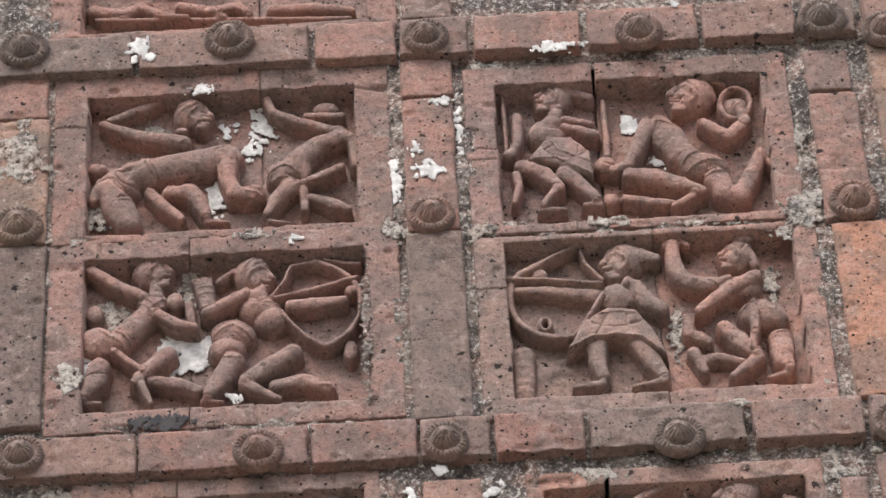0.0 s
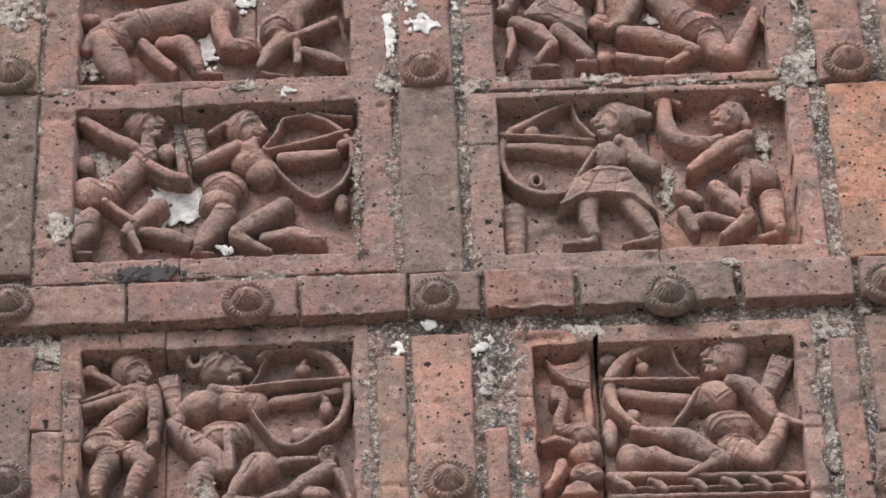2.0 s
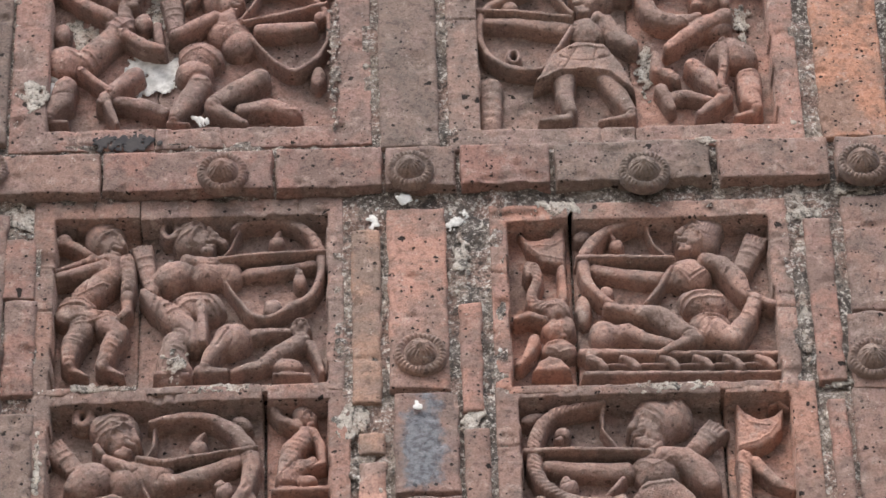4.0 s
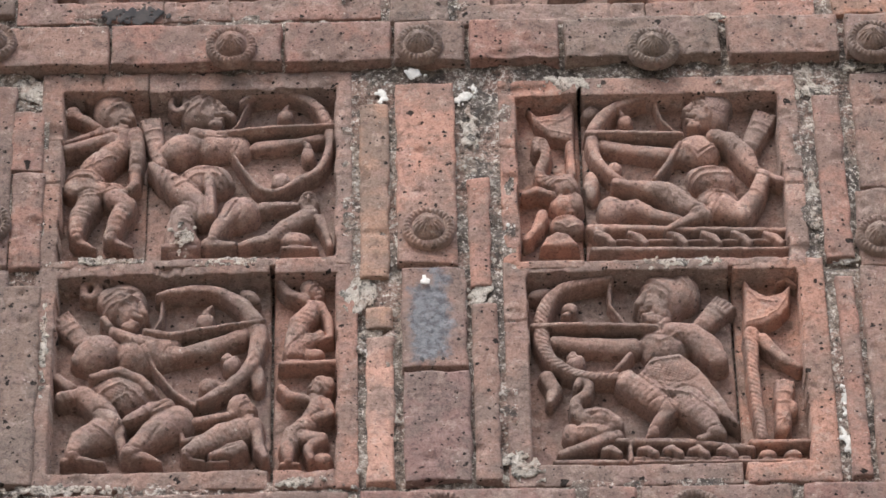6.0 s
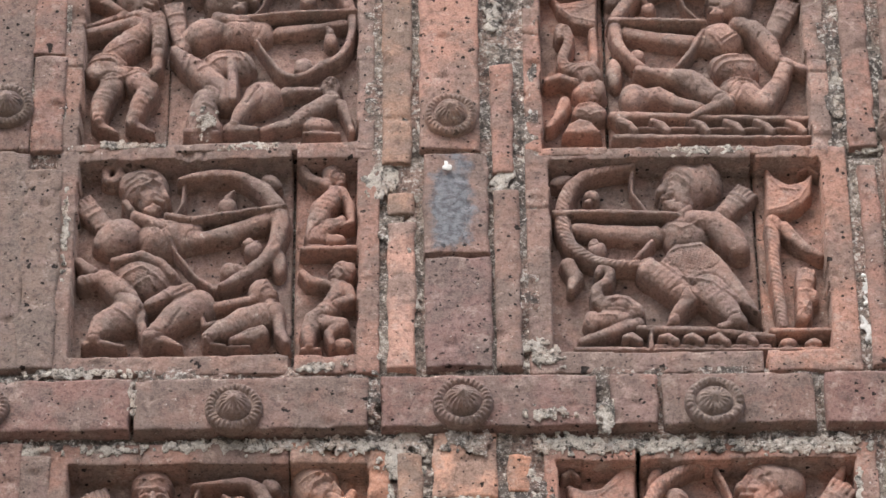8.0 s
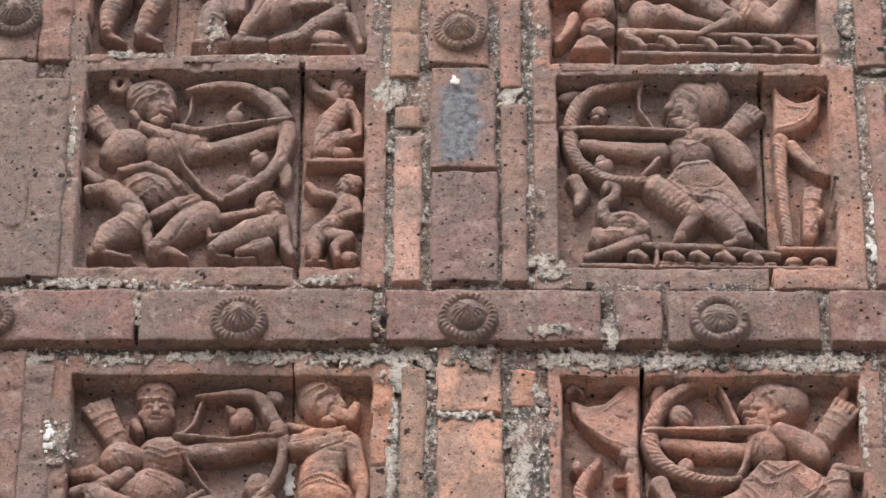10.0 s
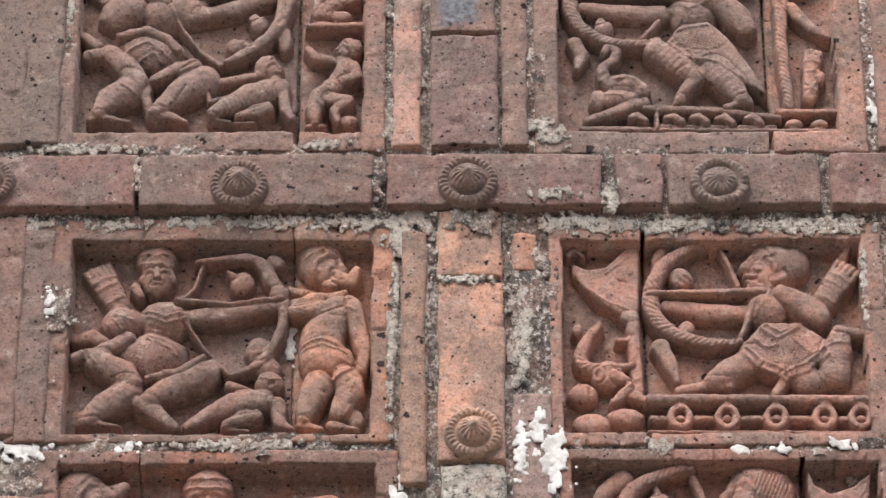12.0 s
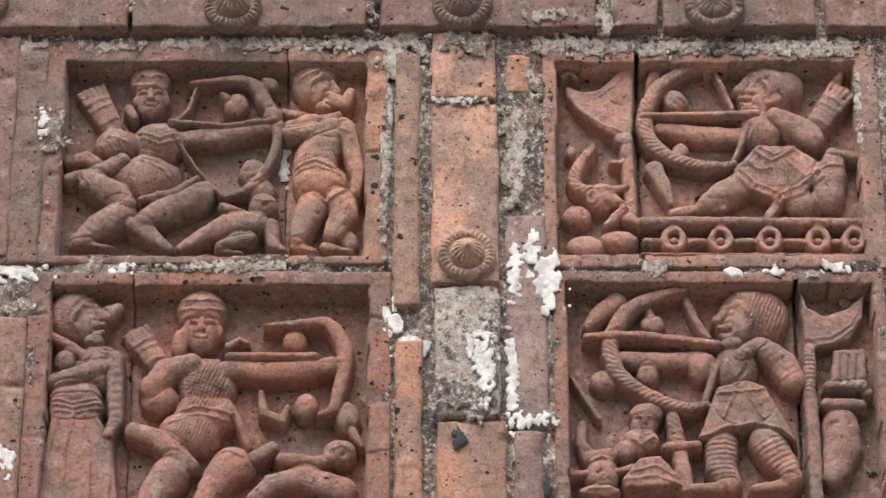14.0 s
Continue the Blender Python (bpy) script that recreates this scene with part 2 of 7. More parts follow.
    def ridge(self, lift, wide, *p):
        d = np.full(self.X.shape, 99.0)
        for n in range(0, len(p) - 2, 2):
            d = np.minimum(d, self.away(*p[n : n + 4])[0])
        beads = 0.7 + 0.3 * np.sin(self.X * 2.3 + self.Z * 1.9)
        self.H += np.where(self.H > 0, lift * beads * np.exp(-((d / wide) ** 2)), 0)

    def rings(self, lift, count, x, z, r, u, v, r2):
        """Parallel ridges across a limb: ribbed cloth, anklets, a twisted shaft."""
        d, s = self.away(x, z, u, v)
        band = (d < 1.15 * (r + s * (r2 - r))) & (s > 0.01) & (s < 0.99) & (self.H > 3)
        self.H += np.where(band, lift * (np.sin(s * count * 2 * math.pi) * 0.5 + 0.15), 0)

    def beads(self, lift, x, z, rx, rz, pitch=4.2):
        """Rows of small beads over a worn cloth, hair or belt."""
        a = 2 * math.pi / pitch
        dots = np.sin(a * (self.wx + 0.5 * self.wz)) * np.sin(a * (self.wz - 0.4 * self.wx))
        near = np.clip(1.6 - 1.6 * (((self.wx - x) / rx) ** 2 + ((self.wz - z) / rz) ** 2), 0, 1)
        self.H += np.where(self.H > 3, lift * dots * near, 0)

    def quiver(self, top, x, z, u, v, r):
        """A bundle of arrows in a banded case that opens at x, z and narrows to u, v."""
        n = math.hypot(u - x, v - z)
        ax, az = (u - x) / n, (v - z) / n
        ex, ez = x - 0.75 * r * ax, z - 0.75 * r * az
        ca, cb = (ex - az * r, ez + ax * r), (ex + az * r, ez - ax * r)
        self.plate(top - 1.5, *ca, *cb, u + 0.7 * az * r, v - 0.7 * ax * r, u - 0.7 * az * r, v + 0.7 * ax * r)
        self.limb(top, x, z, 0.95 * r, u, v, 0.72 * r)
        for k in (-0.55, -0.18, 0.18, 0.55):
            sx, sz = x - az * k * r, z + ax * k * r
            self.ridge(-1.9, 0.07 * r + 0.3, sx + 0.1 * r * ax, sz + 0.1 * r * az, sx - 0.75 * r * ax, sz - 0.75 * r * az)
        for k in (0.2, 0.42, 0.85):
            cx, cz = x + (u - x) * k, z + (v - z) * k
            self.ridge(1.7, 0.09 * r + 0.4, cx - az * r, cz + ax * r, cx + az * r, cz - ax * r)

    def head(self, top, x, z, r, way, tilt=0):
        """A worn head that faces way (-1, 0 or 1): skull, face, brow, nose, lips, eye, ear and hair."""
        self.calm = np.where(np.hypot(self.X - x, self.Z - z) < 1.25 * r, 0.3, self.calm)
        if way:
            c, s = math.cos(radians(tilt)), math.sin(radians(tilt))

            def at(u, v):
                return x + (u * c - v * s) * way * r, z + 1.18 * (v * c + u * s) * r

            self.blob(top, *at(-0.18, 0.26), 1.12 * r, 1.28 * r)
            self.blob(top - 0.3, *at(0.38, -0.2), 0.74 * r, 0.92 * r)
            dx, dz = (self.wx - x) / way, (self.wz - z) / 1.18
            u, v = (dx * c + dz * s) / r, (dz * c - dx * s) / r
            hair = (u - 0.55 * v < -0.02) & (np.hypot(u + 0.18, v - 0.26) < 1.2) & (v > -0.75) & (self.H > top * 0.3)
            self.H += np.where(hair, 0.7 + 0.55 * np.sin(2.1 * (self.X + self.Z)) * np.sin(2.1 * (self.X - self.Z)), 0)
            self.ridge(1.9, 0.1 * r, *at(0.72, 0.92), *at(0.3, 0.52), *at(-0.06, 0.02))
            self.ridge(1.3, 0.08 * r, *at(0.42, 1.12), *at(0.02, 0.72), *at(-0.4, 0.1))
            self.ridge(-1.6, 0.06 * r, *at(0.62, 1.06), *at(0.16, 0.62), *at(-0.22, 0.06))
            self.limb(top - 0.8, *at(0.72, 0.28), 0.13 * r, *at(1.03, -0.12), 0.22 * r)
            self.limb(top - 1.2, *at(0.66, -0.4), 0.17 * r, *at(0.96, -0.4), 0.14 * r)
            self.limb(top - 1.2, *at(0.62, -0.7), 0.17 * r, *at(0.9, -0.7), 0.14 * r)
            self.blob(top - 1.5, *at(0.55, -0.92), 0.4 * r, 0.26 * r)
            self.ridge(-3.0, 0.08 * r, *at(0.66, -0.57), *at(1.2, -0.56))
            self.ridge(-2.6, 0.2 * r, *at(0.42, 0.12), *at(0.72, 0.12))
            self.ridge(3.0, 0.1 * r, *at(0.46, 0.12), *at(0.66, 0.12))
            self.ridge(1.5, 0.09 * r, *at(0.28, 0.38), *at(0.58, 0.42), *at(0.85, 0.34))
            self.ridge(2.4, 0.13 * r, *at(-0.12, 0.12), *at(-0.26, -0.2), *at(-0.08, -0.45))
            self.ridge(-1.6, 0.06 * r, *at(-0.1, 0.0), *at(-0.12, -0.25))
        else:
            def at(u, v):
                return x + u * r, z + 1.15 * v * r

            self.blob(top, x, z, r, 1.32 * r)
            self.limb(top + 1.5, *at(0, 0.3), 0.12 * r, *at(0, -0.18), 0.22 * r)
            for side in (-1, 1):
                self.ridge(2.8, 0.11 * r, *at(0.32 * side, 0.16), *at(0.58 * side, 0.2))
                self.ridge(-2.6, 0.08 * r, *at(0.2 * side, 0.38), *at(0.66 * side, 0.38))
                self.ridge(-2.0, 0.07 * r, *at(0.22 * side, 0.02), *at(0.62 * side, 0.04))
                self.blob(top - 6, *at(0.96 * side, -0.1), 0.16 * r, 0.36 * r)
            self.limb(top - 0.3, *at(-0.25, -0.5), 0.11 * r, *at(0.25, -0.5), 0.11 * r)
            self.ridge(-2.0, 0.07 * r, *at(-0.33, -0.5), *at(0.33, -0.5))
            self.ridge(1.8, 0.12 * r, *at(-0.9, 0.5), *at(0, 0.68), *at(0.9, 0.5))

    def done(self, name, label, parent, color, shift):
        X, Z = self.X, self.Z
        soft = np.maximum(self.H, 0)
        for n in range(2):  # years of rain: rims wear down and run into the ground of the panel
            wide = np.pad(soft, 1, mode="edge")
            soft = (wide[:-2, 1:-1] + wide[2:, 1:-1] + wide[1:-1, :-2] + wide[1:-1, 2:] + 2 * soft) / 6
        form = np.where(self.H > 0, 0.45 * self.H + 0.55 * soft, soft)
        solid = form > 0.6
        rough = 0.42 * lattice(X, Z, 9, self.seed + 2) + 0.32 * lattice(X, Z, 4, self.seed + 3) + 0.24 * lattice(X, Z, 1.8, self.seed + 4)
        rough -= 2.5 * np.clip(lattice(X, Z, 4.5, self.seed + 5) - 0.72, 0, 1)
        H = np.where(solid, np.maximum(form + rough * self.calm, 0.4), -2)
        cells = solid[:-1, :-1] | solid[1:, :-1] | solid[1:, 1:] | solid[:-1, 1:]
        ob = sheet(name, X + shift[0], Z + shift[1], H, cells, CARVED, parent, tuple(1.07 * c for c in color))
        return tagged(ob, label)


DEEP = 25.0  # the recess's depth in millimetres


def tile(panel, outer, inner, color, seed, butt=(0, 0), step=1.45):
    """One fired slab: a sunk field inside a raised, worn border. Millimetres from the panel's corner."""
    (x0, z0, x1, z1), (a0, b0, a1, b1) = outer, inner
    X, Z = np.meshgrid(np.linspace(x0, x1, int((x1 - x0) / step)), np.linspace(z0, z1, int((z1 - z0) / step)), indexing="ij")
    wob = 1.2 * lattice(X, Z, 18, seed) + 0.25 * lattice(X, Z, 7, seed + 1)
    field = np.minimum(np.minimum(X - a0, a1 - X), np.minimum(Z - b0, b1 - Z)) + wob
    rim = np.minimum(np.minimum(X - x0 + 50 * (butt[0] > 0), x1 - X + 50 * (butt[1] > 0)), np.minimum(Z - z0, z1 - Z)) + 1.5 * lattice(X, Z, 9, seed + 2)
    face = DEEP + 1.2 * lattice(X, Z, 40, seed + 3) + 0.5 * lattice(X, Z, 6, seed + 4)
    chip = np.clip(lattice(X, Z, 17, seed + 5) - 0.55, 0, 1) * 8
    face = face - chip - 1.6 * np.exp(-np.clip(rim, 0, 99) / 1.6) - 1.2 * np.exp(-np.clip(-field, 0, 99) / 1.4)
    rng = np.random.default_rng(seed)
    for n in range(3):
        at, side = rng.uniform(0.15, 0.85), rng.integers(0, 4)
        line = (X - x0 - at * (x1 - x0) if side < 2 else Z - z0 - at * (z1 - z0)) + 2.0 * lattice(X, Z, 11, seed + 20 + n)
        bar = (Z > b1, Z < b0, X < a0, X > a1)[side]
        face = face - np.where(bar, 2.6 * np.exp(-((line / 0.9) ** 2)), 0)
    back = 1.6 * lattice(X, Z, 22, seed + 6) + 0.8 * lattice(X, Z, 7, seed + 7) + 0.35 * lattice(X, Z, 3.2, seed + 8)
    H = np.where(field > 0, back, face)
    H = np.where(rim < 0.4, np.minimum(H, DEEP - 9), H)
    for side, row in ((butt[0], 0), (butt[1], -1)):
        H[row, :] = H[row, :] - 1.5 if side == 1 else -4
    H[:, 0], H[:, -1] = -4, -4
    return sheet("tile", X, Z, H, np.ones((X.shape[0] - 1, X.shape[1] - 1), bool), CLAY, panel, color)


def relief_panel(x, z, label):
    ob = new("relief_panel")
    ob.empty_display_size = 0.02
    ob.location = (x, DEEP / 1000, z)
    return tagged(ob, label, "relief panel", "terracotta relief panels")


def boss(brick, x, z, r, seed, worn=0.25):
    """A round moulded boss: a ribbed outer ring, a hollow, a ribbed inner ring and a small crown."""
    rings, steps = 34, 168
    q = np.linspace(0, 1.0, rings)[:, None]
    a = np.linspace(0, 2 * math.pi, steps, endpoint=False)[None, :]
    dome = 0.80 * np.sqrt(np.clip(1 - (q / 0.64) ** 2, 0, 1)) + 0.12 * np.exp(-((q / 0.13) ** 2))
    ring = 0.27 * np.sqrt(np.clip(1 - ((q - 0.80) / 0.20) ** 2, 0, 1)) + 0.05
    ribs = 0.045 * np.cos(30 * a) * np.exp(-((q - 0.83) / 0.14) ** 2) + 0.035 * np.cos(16 * a) * np.exp(-((q - 0.40) / 0.13) ** 2)
    H = r * (np.maximum(dome * (1 - 0.45 * worn), ring) + ribs * (1 - 0.6 * worn) + 0 * a)
    X, Z = r * q * np.cos(a + 0.12 * q), r * q * np.sin(a + 0.12 * q)
    H = H + 0.8 * lattice(X, Z, 8, seed) + 0.5 * lattice(X, Z, 2.6, seed + 1) + 1.4 * worn * lattice(X, Z, 9, seed + 2)
    H[-1, :] = -3
    X, Z, H = (np.concatenate([m, m[:, :1]], 1) for m in (X, Z, H))
    ob = sheet("boss", X[:, ::-1], Z[:, ::-1], H[:, ::-1], np.ones((rings - 1, steps), bool), CARVED, brick)
    ob.location = (x / 1000, 0, z / 1000)
    return ob


def brick(parent, x0, z0, x1, z1, front, color, seed, knob=None, round_=2.2, step=2.2, mat=None, bulge=0.0):
    """A worn brick whose face stands at y = -front millimetres; knob: a boss on it, as x, z and radius from its corner."""
    w, h = x1 - x0, z1 - z0
    X, Z = np.meshgrid(np.linspace(0, w, max(int(w / step), 8)), np.linspace(0, h, max(int(h / step), 8)), indexing="ij")
    edge = np.minimum(np.minimum(X, w - X), np.minimum(Z, h - Z)) + 1.1 * lattice(X, Z, 11, seed)
    H = 0.9 * lattice(X, Z, 34, seed + 1) + 0.45 * lattice(X, Z, 7, seed + 2) - round_ * np.exp(-np.clip(edge, 0, 99) / 1.7)
    H = H - np.clip(lattice(X, Z, 15, seed + 3) - 0.6, 0, 1) * 7
    H = H - bulge * (1 - np.sqrt(np.clip(1 - 0.96 * (2 * X / w - 1) ** 2, 0, 1)))
    dx, dz = 1.3 * lattice(X, Z, 16, seed + 4), 1.3 * lattice(X, Z, 16, seed + 5)
    X, Z = X + dx, Z + dz
    H[0, :], H[-1, :], H[:, 0], H[:, -1] = -30, -30, -30, -30
    ob = sheet("brick", X, Z, H, np.ones((X.shape[0] - 1, X.shape[1] - 1), bool), mat or CLAY, parent, color)
    ob.location = Vector((x0 / 1000, -front / 1000, z0 / 1000)) - parent.location
    if knob:
        b = boss(ob, *knob[:3], seed + 9, *knob[3:])
        b.color = (0.68 * color[0] + 0.055, 0.76 * color[1] + 0.045, 0.76 * color[2] + 0.04, 1)
    return ob


def course_of(name, label, x, z):
    ob = new(name)
    ob.empty_display_size = 0.02
    ob.location = (x, 0, z)
    return tagged(ob, label, name.replace("_", " "))


def patch(name, parent, x, z, rx, rz, y, mat, seed, label="", ragged=0.6, step=0.8):
    """A thin ragged film or lump of plaster that clings to a face at depth y."""
    X, Z = np.meshgrid(np.arange(-1.6 * rx, 1.6 * rx, step), np.arange(-1.6 * rz, 1.6 * rz, step), indexing="ij")
    turn = 0.4 + 0.7 * (seed % 9)
    U, V = X * math.cos(turn) + Z * math.sin(turn), Z * math.cos(turn) - X * math.sin(turn)
    size = max(4.5, 0.55 * min(rx, rz))
    q = np.hypot(X / rx, Z / rz) + ragged * lattice(U, V, size, seed) + 0.6 * ragged * lattice(V, X, 0.5 * size, seed + 1)
    q = q + 0.3 * ragged * lattice(U, V, 3.4, seed + 4) + 0.22 * ragged * lattice(X, U, 1.3, seed + 5)
    solid = q < 0.8
    H = np.where(solid, 0.15 + 0.1 * lattice(X, Z, 9, seed + 2), -0.6)
    cells = solid[:-1, :-1] | solid[1:, :-1] | solid[1:, 1:] | solid[:-1, 1:]
    ob = sheet(name, X, Z, H, cells, mat, None)
    ob.location = (x / 1000, y / 1000, z / 1000)
    if parent:
        ob.parent, ob.matrix_parent_inverse = parent, Matrix.Translation(parent.location).inverted()
    return tagged(ob, label)


# ---------------------------------------------------------------- the wall
HOLES = ((-364, 4702, -23, 4915), (-357, 4425, -35, 4653), (35, 4409, 347, 4638), (-358, 4186, -31, 4432), (35, 4175, 354, 4408), (-331, 3903, -58, 4127), (71, 3894, 331, 4112), (-329, 3668, -54, 3913), (70, 3664, 340, 3904), (-329, 3386, -45, 3601), (76, 3382, 345, 3596), (-324, 3120, -41, 3381), (81, 3120, 340, 3381))
wall = new("wall")
tagged(wall, "old temple wall of carved terracotta bricks set in lime mortar", "wall", "", "structure")
X, Z = np.meshgrid(np.arange(-520.0, 521.0, 3.0), np.arange(3020.0, 4901.0, 3.0), indexing="ij")
H = -2.5 + 2.8 * lattice(X, Z, 23, 1) + 2.2 * lattice(X, Z, 10, 2) + 1.0 * lattice(X, Z, 5, 3)
keep = np.ones((X.shape[0] - 1, X.shape[1] - 1), bool)
for x0, z0, x1, z1 in HOLES:
    inside = (X > x0 + 6) & (X < x1 - 6) & (Z > z0 + 6) & (Z < z1 - 6)
    keep &= ~(inside[:-1, :-1] & inside[1:, 1:])
tagged(sheet("mortar_bed", X, Z, H, keep, MORTAR, wall), "rough grey lime mortar with pale and dark grains")
bm = bmesh.new()
for x0, x1, z0, z1, y0 in ((-4, 4, 0, 7, 0.034), (-4, -0.515, 0, 7, 0.0), (0.515, 4, 0, 7, 0.0), (-0.515, 0.515, 0, 3.025, 0.0), (-0.515, 0.515, 4.895, 7, 0.0)):
    bmesh.ops.create_cube(bm, size=1, matrix=Matrix.LocRotScale(((x0 + x1) / 2, y0 + 0.3, (z0 + z1) / 2), None, (x1 - x0, 0.6, z1 - z0)))
part("wall_core", bm, MORTAR, wall)
# ground stays out of view; its tone is chosen to bounce fill light
bm = bmesh.new()
bmesh.ops.create_grid(bm, x_segments=40, y_segments=40, size=1500)
ground = part("ground", bm, EARTH, None)
tagged(ground, "unseen ground, assumed bare earth, toned to bounce light", "ground", "", "structure")

# ---------------------------------------------------------------- carved panels, row by row

panel = relief_panel(-0.3320, 4.7180, "worn terracotta panel with carved legs above a course")
t0 = tile(panel, (-31.9, -15.6, 171.9, 197.3), (0, 0, 191.9, 168.5), (0.315, 0.202, 0.172), 20, (0, 1))
t1 = tile(panel, (172.5, -15.6, 308.9, 197.3), (152.5, 0, 279, 168.5), (0.285, 0.196, 0.176), 30, (1, 0))
r = Relief(-1.5, 12.3, 269.4, 126.1, 40)
r.limb(15, 9.6, 47.8, 7.7, 40.3, 39.5, 6.7, 62.5, 51.9, 5.7)
r.limb(16, 57, 46.5, 5.7, 79.3, 33, 4.8, 101.6, 28.7, 3.3)
r.limb(15, 95.9, 46.6, 6.7, 123.8, 38.5, 5.7, 137.7, 29, 4.3)
r.limb(16, 123.8, 36, 4.8, 151.6, 42, 6.7, 162.6, 29.5, 4.3)
r.limb(14, 184.9, 36, 5.7, 229.4, 35.7, 6.7, 262.6, 28, 4.8)
r.limb(12, 12.6, 34.3, 2.9, 262.3, 17.2, 2.9)
r.limb(14, 11.3, 110.9, 13.2, 84.6, 87.9, 14.3, 157.6, 98.8, 13.2)
r.ridge(1.3, 0.9, 55.2, 54.6, 60.9, 44.2)
r.ridge(1.3, 0.9, 51.1, 52.5, 57, 41.8)
r.ridge(1.3, 0.9, 137.5, 34.7, 132.3, 27.1)
r.ridge(1.3, 0.9, 135.1, 36.6, 129.7, 28.6)
r.ridge(1.3, 0.9, 164, 35.2, 156.8, 28.8)
r.ridge(1.3, 0.9, 162.4, 37.7, 154.5, 30.8)
r.done("carved_figure", "carved legs of resting figures on a worn ledge", t0, (0.315, 0.202, 0.172), (0, 0))

panel = relief_panel(-0.3233, 4.4373, "weathered terracotta panel with wrestling figures and lime stains")
t0 = tile(panel, (-33.3, -12.4, 164.4, 215.9), (0, 0, 184.4, 186.8), (0.30, 0.196, 0.17), 50, (0, 1))
t1 = tile(panel, (165, -12.4, 288.6, 215.9), (145, 0, 254.3, 186.8), (0.265, 0.186, 0.163), 60, (1, 0))
r = Relief(-1.5, 10.8, 169.5, 188, 2210)
r.blob(16, 7.8, 101.5, 10.7, 7.6)
r.limb(17, 4.8, 58, 5.8, 12.4, 80.3, 6.3)
r.limb(17, 19.6, 164.7, 4.4, 43.3, 177.1, 5.8, 69.3, 189.5, 4.4)
r.blob(21, 30.6, 81.3, 22.3, 22.8)
r.limb(22, 44.4, 91, 18.4, 81.8, 98.3, 17.5, 122.1, 105.4, 18.4, 131.2, 107.8, 16.5)
r.head(20, 100.6, 166.4, 16.1, 1, -5)
r.blob(16, 88.6, 146.9, 7.3, 4.9)
r.limb(20, 13.8, 157.2, 4.8, 51.9, 138.6, 8.2, 89.7, 129.6, 9.2)
r.limb(22, 18, 70, 10.7, 29, 48.6, 16.5, 38.8, 25.9, 13.6)
r.limb(19, 59.7, 61.5, 6.3, 71.5, 44.7, 6.8, 88.6, 25.3, 4.8)
r.limb(21, 76.7, 59.5, 6.8, 95.9, 61.2, 10.2, 105, 48.3, 8.7, 111.9, 26.6, 5.8)
r.limb(17, 113, 20.5, 3.9, 132, 17.6, 2.4)
r.limb(22, 131.2, 103.1, 10.7, 132.7, 75.3, 8.7, 138.5, 55, 8.7, 155.5, 50.6, 7.3)
r.blob(21, 156.6, 54.4, 10.2, 10.9)
r.ridge(-6, 2.4, 32.6, 90.3, 40.1, 89.8)
r.ridge(3.4, 1.2, 50.6, 109.9, 62.1, 83.5, 77.2, 64)
r.ridge(3, 1.1, 55.4, 109.5, 67.4, 81.6, 81.4, 65.2)
r.ridge(3, 1.1, 31, 55.2, 50.6, 59.9, 57.9, 76.2)
r.ridge(2.4, 1, 31.1, 49.1, 50.7, 53.8, 60.1, 69.9)
r.ridge(2, 0.9, 149.6, 58.7, 163.4, 55.3)
r.ridge(2, 0.9, 149.5, 51.8, 163.3, 49.3)
r.ridge(2, 0.9, 149.5, 45, 163.3, 43.2)
r.ridge(2, 0.9, 149.5, 38.1, 163.3, 37.1)
r.ridge(-2.2, 0.9, 125.2, 92.7, 126.2, 69.6)
r.ridge(2.2, 1.1, 86.2, 177.8, 98.1, 184.9, 110.1, 176.8)
r.ridge(2.2, 1.1, 84.1, 167.7, 98.1, 174.5, 109, 167.4)
r.ridge(1.8, 0.9, 76.8, 119.6, 92.9, 129.3)
r.rings(0.4, 6, 52.3, 134.4, 7.8, 90.1, 125.3, 8.7)
r.beads(0.7, 92.7, 171.8, 9.7, 10.5, 3.6)
r.done("carved_figure", "crouching terracotta figure carved in worn relief", t0, (0.30, 0.196, 0.17), (0, 0))
r = Relief(163.2, 6.6, 255.5, 187.7, 2220)
r.blob(15, 226.9, 169.6, 13.6, 9.2)
r.limb(16, 208.8, 158.3, 4.4, 241.2, 155.9, 4.4)
r.limb(18, 170.5, 181.8, 4.4, 175.8, 164, 4.8, 200.5, 149.5, 5.3, 239.1, 132.4, 6.3)
r.limb(20, 238.1, 132.5, 6.8, 256, 115.6, 6.3)
r.limb(19, 252.7, 112.7, 6.3, 253.1, 83.2, 4.4)
r.limb(21, 239, 124.6, 8.2, 216.2, 115.4, 10.7, 199.8, 98, 13.6, 188.9, 82.6, 13.6)
r.blob(22, 183.5, 79.2, 14.5, 17.9)
r.blob(18, 203.9, 86.9, 7.3, 16.3)
r.limb(20, 193.9, 60, 2.4, 215.4, 69.1, 4.8, 240.2, 82.6, 4.4)
r.limb(21, 191.3, 61.7, 10.7, 177.8, 44.4, 7.3, 169.1, 22.4, 4.4)
r.limb(17, 171.2, 16.2, 2.9, 194.3, 10, 1.9)
r.limb(17, 201.5, 64, 4.8, 204.9, 45.5, 4.8, 204.2, 30.4, 3.9)
r.limb(18, 210.8, 45, 4.8, 230.8, 36, 6.8, 245.4, 27.3, 3.9)
r.ridge(3, 1.2, 172.1, 77.7, 186.6, 84.3, 198.8, 78)
r.ridge(-4, 1.8, 177, 90.4, 179.2, 91.8)
r.ridge(2.4, 1, 172, 66.2, 186.5, 71.2, 198.6, 64.2)
r.ridge(2, 1, 205.4, 92.9, 207.7, 65)
r.ridge(2, 1, 232.1, 86.3, 238.2, 72.7)
